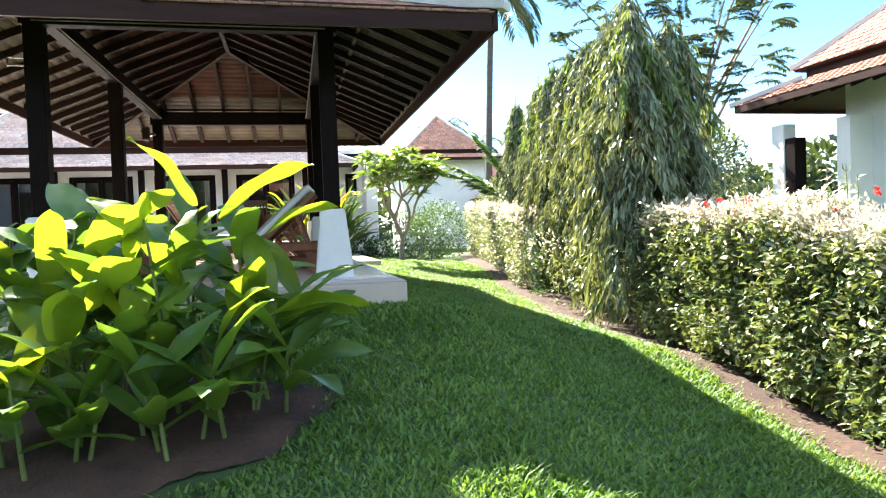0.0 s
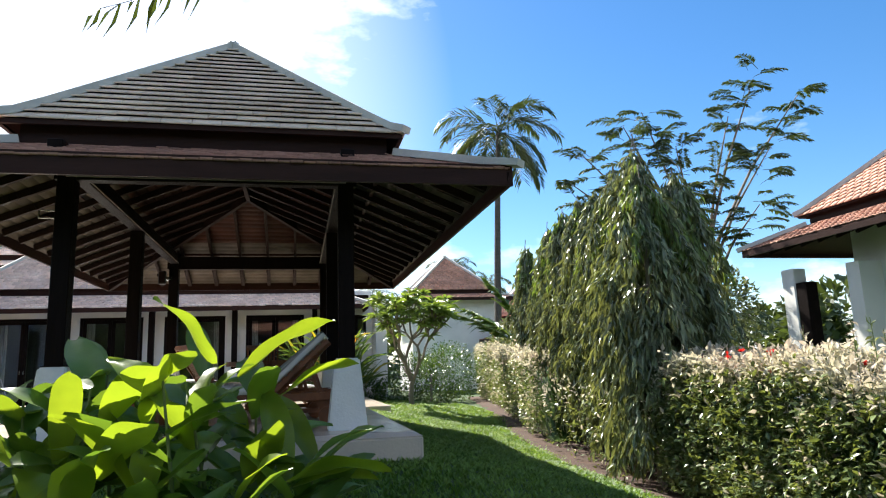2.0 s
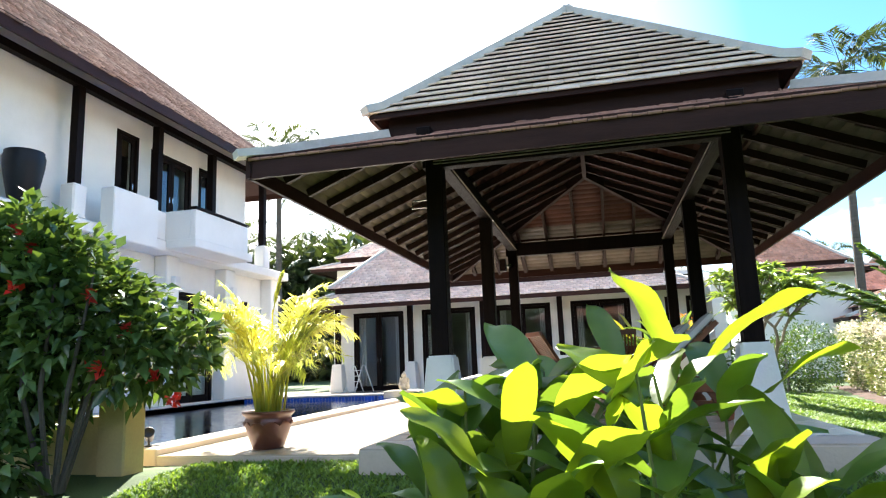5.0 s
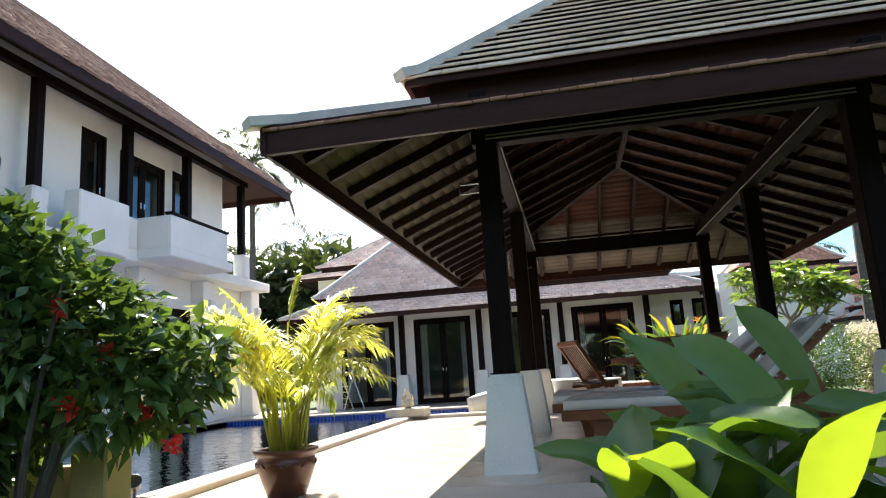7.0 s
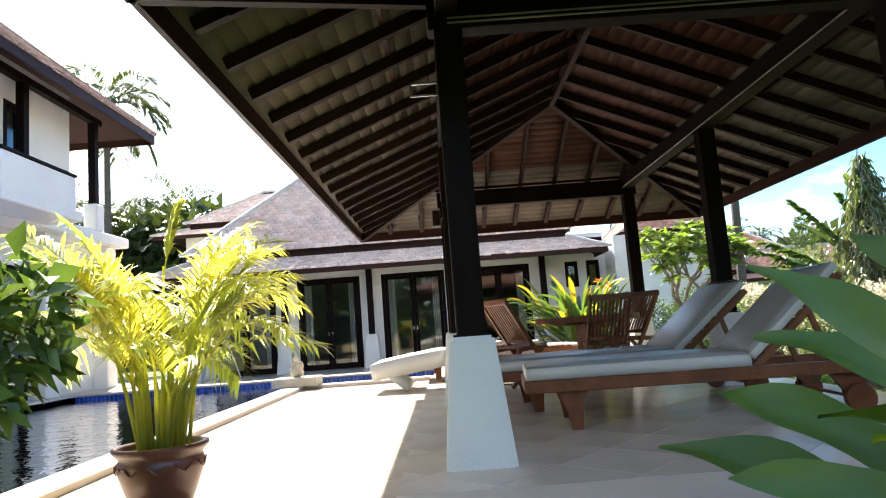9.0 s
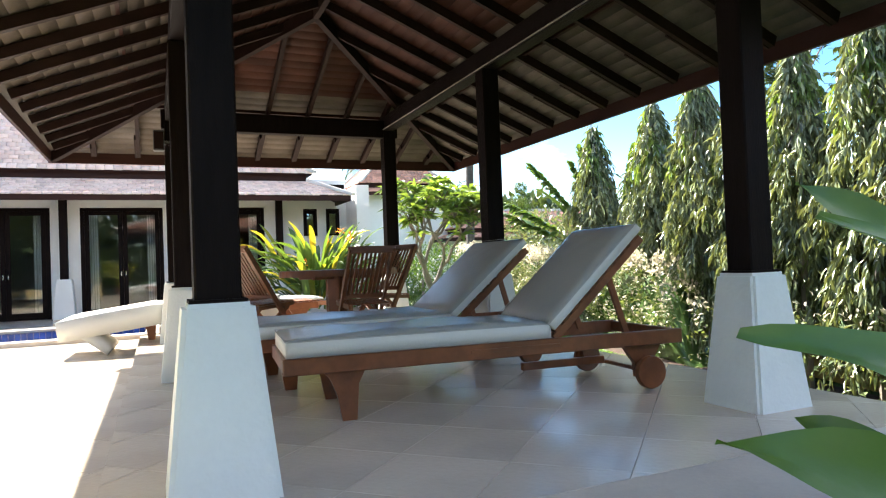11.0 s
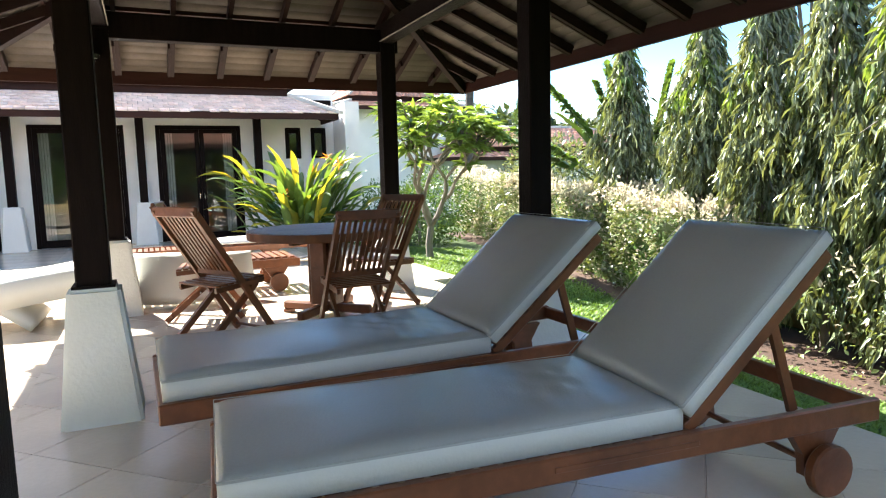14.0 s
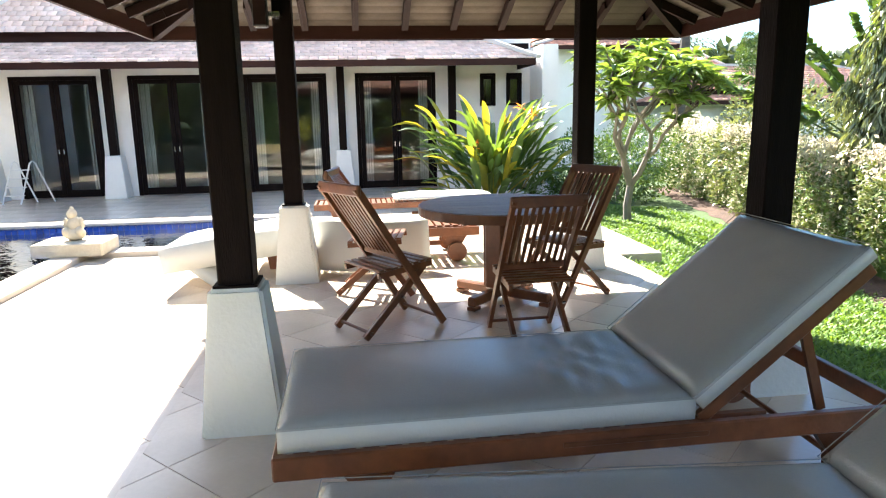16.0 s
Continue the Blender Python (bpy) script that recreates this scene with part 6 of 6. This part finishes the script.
def build_croton():
    rng = random.Random(17)
    x, y = 0.85, 19.4
    plant = thing("heliconia_clump", "clump of green and yellow heliconia with orange flowers", "plant", pose(x, y, -0.2) @ Matrix.Scale(1.22, 4))
    for k in range(230):
        a = rng.uniform(0, 6.28)
        r = rng.uniform(0, 0.85)
        b = Vector((r * math.cos(a), r * math.sin(a) * 0.6, 0.05 + rng.uniform(0, 0.85)))
        out = rng.uniform(0.35, 1.0)
        tip = b + Vector((math.cos(a) * out, math.sin(a) * out * 0.7, rng.uniform(0.05, 0.85)))
        bm = broad_leaf(b, tip, rng.uniform(0.08, 0.14), rng.uniform(0.1, 0.5), rng, 0.3, 6)
        part("leaf", bm, CROTON if k % 5 == 0 else LEAF_FAN, plant, smooth=True)
    nr = np.random.default_rng(5)
    orange = material("orange_bract", (0.75, 0.26, 0.03), 0.5, 5, 0.2, 0, 20, through_light=0.3)
    for k in range(9):
        c = np.array((rng.uniform(-0.55, 0.6), rng.uniform(-0.5, -0.2), rng.uniform(0.75, 1.5)))
        foliage("flower", np.repeat([c], 7, 0), nr.normal(size=(7, 3)) + (0, -0.4, 0.3), np.full(7, 0.13), np.full(7, 0.035), orange, plant, "orange flower bract", nr)


build_croton()


def build_bananas():
    rng = random.Random(23)
    for x, y, lean, n in ((6.1, 15.2, 0.0, 13),):
        plant = thing("travellers_palm", "large paddle-leaved palm behind the weeping trees", "palm", pose(x, y, lawn_height(x, y)))
        bm = bmesh.new()
        tube(bm, [(0, 0, -0.05), (0, 0, 0.6), (0, 0, 1.3)], [0.13, 0.11, 0.09], 9)
        part("trunk", bm, STEM, plant)
        for k in range(n):
            a = radians(-62 + 124 * k / (n - 1))
            d = Vector((0.76 * math.sin(a) + 0.12 * rng.uniform(-1, 1), -0.64 * math.sin(a), math.cos(a))).normalized()
            base = Vector((0, 0, 1.2))
            knee = base + d * rng.uniform(0.9, 1.2)
            bm = bmesh.new()
            tube(bm, [base, knee], [0.03, 0.018], 6)
            part("leaf_stalk", bm, STEM, plant, "pale leaf stalk")
            if k % 4 == 2:
                bm = broad_leaf(knee, knee + d * rng.uniform(1.1, 1.4), rng.uniform(0.24, 0.30), 0.18, rng, 0.5, 14)
                part("leaf", bm, LEAF_FAN, plant, "broad young leaf", smooth=True)
            else:
                bm = bmesh.new()
                frond(bm, knee - d * 0.25, d, rng.uniform(1.7, 2.2), 34, 0.42, 0.13, 0.18, rng, 1.0, 0.016)
                part("torn_leaf", bm, LEAF_FAN, plant, "wind-torn dark leaf")


build_bananas()


def coconut_palm(at, height, crown, seed, leaflets=26, label="tall slender coconut palm", fronds=20):
    rng = random.Random(seed)
    palm = thing("coconut_palm", label, "palm", at, "coconut palms")
    bm = bmesh.new()
    sway = 0.05 * height
    pts = [(sway * (k / 8) ** 1.5, sway * 0.4 * (k / 8), height * k / 8) for k in range(9)]
    tube(bm, pts, [0.17 - 0.008 * k for k in range(9)], 9)
    part("trunk", bm, BARK_DARK, palm)
    top = Vector(pts[-1])
    for k in range(fronds):
        a = k * 2.4 + rng.uniform(-0.3, 0.3)
        e = -0.55 + 1.6 * (k / fronds) + rng.uniform(-0.15, 0.15)
        bm = bmesh.new()
        frond(bm, top, (math.cos(a) * math.cos(e), math.sin(a) * math.cos(e), math.sin(e)), crown * rng.uniform(0.85, 1.1), leaflets, crown * 0.27, crown * 0.026, 1.45, rng, 0.75, 0.025)
        part("frond", bm, LEAF_PALM, palm)
    return palm


near_palm = coconut_palm(pose(8.0, 26.0, -0.5), 11.2, 2.9, 61, 30, fronds=22)
for x, y, h, s in ((12.0, 52.0, 0.80, 20), (17.5, 58.0, 0.62, 140), (21.0, 50.0, 0.55, 70), (13.8, 46.0, 0.62, 200), (-21.0, 40.0, 1.42, 100)):
    c = copy_thing(near_palm, pose(x, y, -0.5, 0, 0, s))
    c.scale = (h, h, h)
low_palm = coconut_palm(pose(-24.0, 47.0, -0.5), 9.0, 4.2, 77, 22, "coconut palm in the grove behind the villas", 22)
for i, (x, y, h) in enumerate(((-27.0, 50.0, 1.1), (-20.5, 46.0, 0.9), (-18.0, 52.0, 1.0), (-15.5, 47.0, 0.95), (-30.0, 46.0, 1.2), (-22.5, 54.0, 1.25), (-13.0, 55.0, 1.0), (-33.0, 54.0, 1.3), (6.0, 60.0, 0.85), (24.0, 62.0, 0.8))):
    c = copy_thing(low_palm, pose(x, y, -0.5, 0, 0, 47 * i))
    c.scale = (h, h, h)


def build_overhang():
    """The palm that stands behind the lawn; one old frond hangs over it."""
    rng = random.Random(3)
    palm = thing("leaning_palm", "leaning palm with drooping fronds over the lawn", "palm", pose(1.4, -2.6, lawn_height(1.4, -2.6)))
    inv = palm.matrix_basis.inverted()
    bm = bmesh.new()
    pts = [Vector((1.4, -2.6, -1.3)), Vector((1.0, -1.6, 1.5)), Vector((0.5, -0.4, 4.0)), Vector((0.0, 0.6, 5.6))]
    tube(bm, [inv @ p for p in pts], [0.15, 0.13, 0.12, 0.11], 9)
    part("trunk", bm, BARK_DARK, palm)
    for k in range(11):
        a = 0.9 + k * 0.57
        bm = bmesh.new()
        frond(bm, inv @ pts[-1], (math.cos(a), math.sin(a), 0.5), 2.6, 24, 0.5, 0.05, 1.1, rng, 0.7, 0.02)
        part("frond", bm, LEAF_PALM, palm)
    bm = bmesh.new()
    frond(bm, inv @ pts[-1], (-0.32, 1.0, 0.15), 3.9, 34, 0.52, 0.045, 0.55, rng, 0.6, 0.02)
    part("frond", bm, LEAF_PALM, palm, "old drooping frond")
    # a long frond whose end leaflets hang over the lawn
    crown, bend, end = pts[-1], Vector((1.1, 4.3, 4.1)), Vector((-1.35, 4.0, 3.02))
    spine = [crown * (1 - f) ** 2 + bend * 2 * f * (1 - f) + end * f * f for f in [k / 40 for k in range(41)]]
    bm = bmesh.new()
    tube(bm, [inv @ p for p in spine], [0.022 - 0.0005 * k for k in range(41)], 6)
    for k in range(6, 41):
        way = (spine[k] - spine[k - 1]).normalized()
        for s in (-1, 1):
            side = way.cross(Vector((0, 0, 1))).normalized() * s
            drop = (side * rng.uniform(-0.05, 0.55) + way * rng.uniform(0.1, 0.8) + Vector((0, 0, -0.9))).normalized()
            length = (0.50 - 0.006 * k) * rng.uniform(0.55, 1.3)
            a, m, b = spine[k], spine[k] + drop * length * 0.45 + side * 0.05, spine[k] + drop * length
            w = way * 0.016
            q = [bm.verts.new(inv @ p) for p in (a - w * 0.5, a + w * 0.5, m + w, b, m - w)]
            bm.faces.new(q)
    part("frond", bm, LEAF_PALM, palm, "frond with hanging leaflets")


build_overhang()


def build_feather_tree():
    """The airy tree behind the hedge: long limbs, flat sprays of fine pinnate leaves."""
    rng = random.Random(29)
    tree = thing("feathery_tree", "airy tree with flat sprays of fine feathery leaves", "tree", pose(10.6, 15.5, -0.6))
    base = Vector((10.6, 15.5, -0.6))
    ends = [(12.6, 15.0, 8.4), (14.2, 15.2, 8.1), (9.0, 15.0, 7.2), (7.2, 15.0, 5.9), (11.2, 14.8, 5.6), (12.0, 14.6, 4.6), (9.8, 14.8, 6.2), (11.8, 15.2, 7.3), (8.2, 14.6, 6.6), (10.8, 14.6, 3.9), (12.9, 15.0, 6.4), (6.9, 15.2, 5.2), (10.2, 15.0, 5.0)]
    bm = bmesh.new()
    tube(bm, [(0, 0, -0.1), (0.1, 0, 2.0), (0.2, 0, 4.2)], [0.16, 0.12, 0.08], 9)
    part("trunk", bm, BARK, tree)
    for e in ends:
        e = Vector(e) - base
        s = Vector((0.12, 0, 1.2 + 0.45 * e.z * 0.6))
        s.z = min(s.z, 4.1)
        bm = bmesh.new()
        tube(bm, [s, s.lerp(e, 0.5) + Vector((0, 0, 0.3)), e], [0.05, 0.035, 0.012], 6)
        part("limb", bm, BARK, tree)
        for k in range(13):
            a = rng.uniform(0, 6.28)
            p = s.lerp(e, rng.uniform(0.72, 1.03)) + Vector((rng.uniform(-0.2, 0.2), rng.uniform(-0.2, 0.2), rng.uniform(-0.15, 0.2)))
            bm = bmesh.new()
            frond(bm, p, (math.cos(a), math.sin(a) * 0.7, rng.uniform(0.0, 0.6)), rng.uniform(0.6, 1.0), 22, 0.19, 0.05, 0.6, rng, 0.9, 0.008)
            part("spray", bm, LEAF_PALM, tree)


build_feather_tree()


def back_bushes():
    rng = np.random.default_rng(51)
    for name, label, blobs, mat, leafsize in (
            ("dark_shrub", "dense dark shrub at the end of the lawn", [(4.2, 21.2, 0.1, 0.9), (5.0, 22.0, 0.4, 1.0), (3.6, 22.0, 0.2, 0.9), (2.6, 19.9, -0.1, 0.4), (2.1, 19.8, -0.1, 0.4)], LEAF_DARK, 0.09),
            ("far_shrub", "leafy shrub screen beside the neighbour's house", [(8.2, 14.5, 0.9, 1.3), (7.4, 16.5, 0.8, 1.2), (9.3, 13.4, 1.6, 1.1), (6.8, 19.0, 0.7, 1.3)], LEAF_HANG, 0.13),
            ("cypress_shrub", "narrow dark conifer past the hedge", [(12.4, 29.7, 0.6, 0.8), (12.4, 29.7, 1.5, 0.78), (12.42, 29.7, 2.5, 0.68), (12.4, 29.7, 3.4, 0.45), (12.4, 29.7, 4.0, 0.25)], LEAF_DARK, 0.08)):
        x0, y0, _, _ = blobs[0]
        bush = thing(name, label, "shrub", pose(x0, y0, -0.5))
        bm = bmesh.new()
        tube(bm, [(0, 0, -0.1), (0, 0, 0.9)], [0.05, 0.03], 7)
        part("stem", bm, BARK, bush)
        pl, wy = [], []
        for x, y, z, r in blobs:
            n = int(2600 * r * r) + 500
            d = rng.normal(size=(n, 3))
            d /= np.linalg.norm(d, axis=1, keepdims=True)
            pl.append(np.array((x - x0, y - y0, z + 0.5)) + d * r * (0.6 + 0.5 * rng.random((n, 1))))
            wy.append(d + rng.normal(size=(n, 3)) * 0.6)
        pl, wy = np.concatenate(pl), np.concatenate(wy)
        s = rng.uniform(0.7, 1.3, len(pl)) * leafsize
        tagged(foliage("leaves", pl, wy, s, s * 0.5, mat, bush, "", rng), kind="stuff")
    # the grove that closes the distance
    pl, wy = [], []
    for k in range(225):
        # the last 90 clumps stand unseen behind the walk, added to darken glass reflections
        a = rng.uniform(-1.25, 1.25) if k < 90 else rng.uniform(-0.62, -0.22) if k < 135 else rng.uniform(1.5, 4.78)
        d = rng.uniform(62, 90) if k < 90 else rng.uniform(50, 62) if k < 135 else rng.uniform(24, 38)
        c = np.array((d * math.sin(a), d * math.cos(a), rng.uniform(0.5, 4.0) if k < 90 or k >= 135 else rng.uniform(1.0, 7.5)))
        n = 420
        v = rng.normal(size=(n, 3))
        v /= np.linalg.norm(v, axis=1, keepdims=True)
        pl.append(c + v * rng.uniform(2.0, 4.0) * (0.7 + 0.4 * rng.random((n, 1))))
        wy.append(v + rng.normal(size=(n, 3)) * 0.5)
    pl, wy = np.concatenate(pl), np.concatenate(wy)
    far = foliage("far_grove", pl, wy, np.full(len(pl), 1.1), np.full(len(pl), 0.7), LEAF_PALM, None, "", rng)
    tagged(far, "distant tropical tree line, with unseen clumps added behind the walk", "trees", "", "stuff")


back_bushes()


def build_grass():
    """Short lawn blades where the walk passes."""
    rng = np.random.default_rng(71)
    n = 380000
    y = 0.5 + 19.5 * rng.random(n) ** 1.6
    x = rng.uniform(-4.6, 4.7, n)
    line = 3.92 + 0.04 * (y - 4.0) + 0.14 * np.maximum(0, y - 12.0)
    ok = (x < line - 0.18 + rng.normal(size=n) * 0.10) & ~((x > -2.83) & (x < 1.07) & (y > 5.58) & (y < 14.0)) & ~((x < -2.6) & (y > 6.2)) & ~((x < 1.92) & (y > 14.0)) & ~((x < -4.6) & (y > 5.2))
    ok &= ((x + 1.0) / 1.08) ** 2 + ((y - 3.40) / 0.77) ** 2 > 1.0 + 0.12 * rng.random(n)
    x, y = x[ok], y[ok]
    n = len(x)
    z = np.array([lawn_height(a, b) for a, b in zip(x, y)]) - 0.004
    a = rng.uniform(0, 2 * np.pi, n)
    patch = 0.7 + 0.5 * np.sin(x * 3.3 + np.sin(y * 2.1) * 2) * np.sin(y * 2.7 + x)
    h = rng.uniform(0.018, 0.046, n) * (0.75 + 0.35 * patch) * (1 + 0.03 * y)
    w = rng.uniform(0.0045, 0.0085, n) * (1 + 0.09 * y)
    lean = rng.uniform(0.3, 1.5, n)
    p = np.stack([x, y, z], 1)
    side = np.stack([np.cos(a), np.sin(a), 0 * a], 1) * w[:, None]
    out = np.stack([-np.sin(a), np.cos(a), 0 * a], 1)
    mid = p + out * (h * lean * 0.35)[:, None] + np.array((0, 0, 1)) * (h * 0.62)[:, None]
    tip = p + out * (h * lean)[:, None] + np.array((0, 0, 1)) * h[:, None]
    v = np.stack([p - side, p + side, mid + side * 0.8, mid - side * 0.8, tip], 1).reshape(-1, 3)
    i = 5 * np.arange(n)[:, None]
    f = np.concatenate([i + (0, 1, 2), i + (0, 2, 3), i + (3, 2, 4)], 0)
    tagged(soup("grass", v, f, BLADE), "short mown lawn grass", "grass", "", "stuff")


build_grass()


# ---- paving slabs, laid on the decks ----
def clip_poly(poly, x0, x1, y0, y1):
    for axis, bound, keep in ((0, x0, 1), (0, x1, -1), (1, y0, 1), (1, y1, -1)):
        out = []
        for p, q in zip(poly, poly[1:] + poly[:1]):
            a, b = (p[axis] - bound) * keep, (q[axis] - bound) * keep
            if a >= 0:
                out.append(p)
            if a * b < 0:
                f = a / (a - b)
                out.append((p[0] + (q[0] - p[0]) * f, p[1] + (q[1] - p[1]) * f))
        poly = out
        if len(poly) < 3:
            return []
    return poly


def pave(parent, x0, x1, y0, y1, z, size, turn, joint=0.004, most=300):
    """Square slabs; those cut by the edge have their own shape, whole ones share one mesh."""
    c, s = math.cos(radians(turn)), math.sin(radians(turn))
    whole = None
    reach = int(max(x1 - x0, y1 - y0) / size) + 2
    mx, my = (x0 + x1) / 2, (y0 + y1) / 2
    half = size / 2 - joint / 2
    made = 0
    for i in range(-reach, reach + 1):
        for j in range(-reach, reach + 1):
            u, v = i * size, j * size
            px, py = mx + c * u - s * v, my + s * u + c * v
            ring = [(px + c * a - s * b, py + s * a + c * b) for a, b in ((-half, -half), (half, -half), (half, half), (-half, half))]
            cut = clip_poly(ring, x0, x1, y0, y1)
            if not cut or made >= most:
                continue
            made += 1
            full = cut == ring
            if full and whole:
                ob = new("paving_slab", whole)
                ob.parent = parent
                ob.matrix_basis = pose(px, py, z)
                continue
            bm = bmesh.new()
            top = [bm.verts.new((a - px, b - py, 0.0)) for a, b in cut]
            rim = [bm.verts.new((a - px, b - py, -0.004)) for a, b in cut]
            mid = Vector((sum(a for a, _ in cut) / len(cut) - px, sum(b for _, b in cut) / len(cut) - py, 0))
            for t in top:
                t.co += (mid - t.co).normalized() * 0.002
            low = [bm.verts.new((a - px, b - py, -0.011)) for a, b in cut]
            n = len(cut)
            bm.faces.new(top)
            for k in range(n):
                m = (k + 1) % n
                bm.faces.new((rim[k], rim[m], top[m], top[k]))
                bm.faces.new((low[k], low[m], rim[m], rim[k]))
            ob = part("paving_slab", bm, PAVING, parent, "", pose(px, py, z))
            if full:
                whole = ob.data


pave(deck, DECK["x0"] + 0.005, DECK["x1"] - 0.005, 6.12, DECK["y1"] - 0.005, 0.0, 0.50, 45)
boxed("border_strip", (DECK["x0"] + 0.005, DECK["x1"] - 0.005, DECK["y0"] + 0.005, 6.116, -0.004, 0.0), DECK_SIDE, deck, "sandy rendered border strip")
pave(terrace, -5.085, -2.806, 6.225, 14.945, TERRACE_Z, 0.50, 45)
pave(terrace_back, -10.89, 1.89, 17.86, 22.52, HOUSE_Z, 0.60, 0)
pave(terrace_side, -2.54, 1.89, 14.03, 17.84, HOUSE_Z, 0.60, 0)


# ---- to metres ----
for ob in list(scene.objects):
    if ob.parent is None and ob.type in {"MESH", "EMPTY"}:
        ob.matrix_basis = Matrix.Scale(UNIT, 4) @ ob.matrix_basis
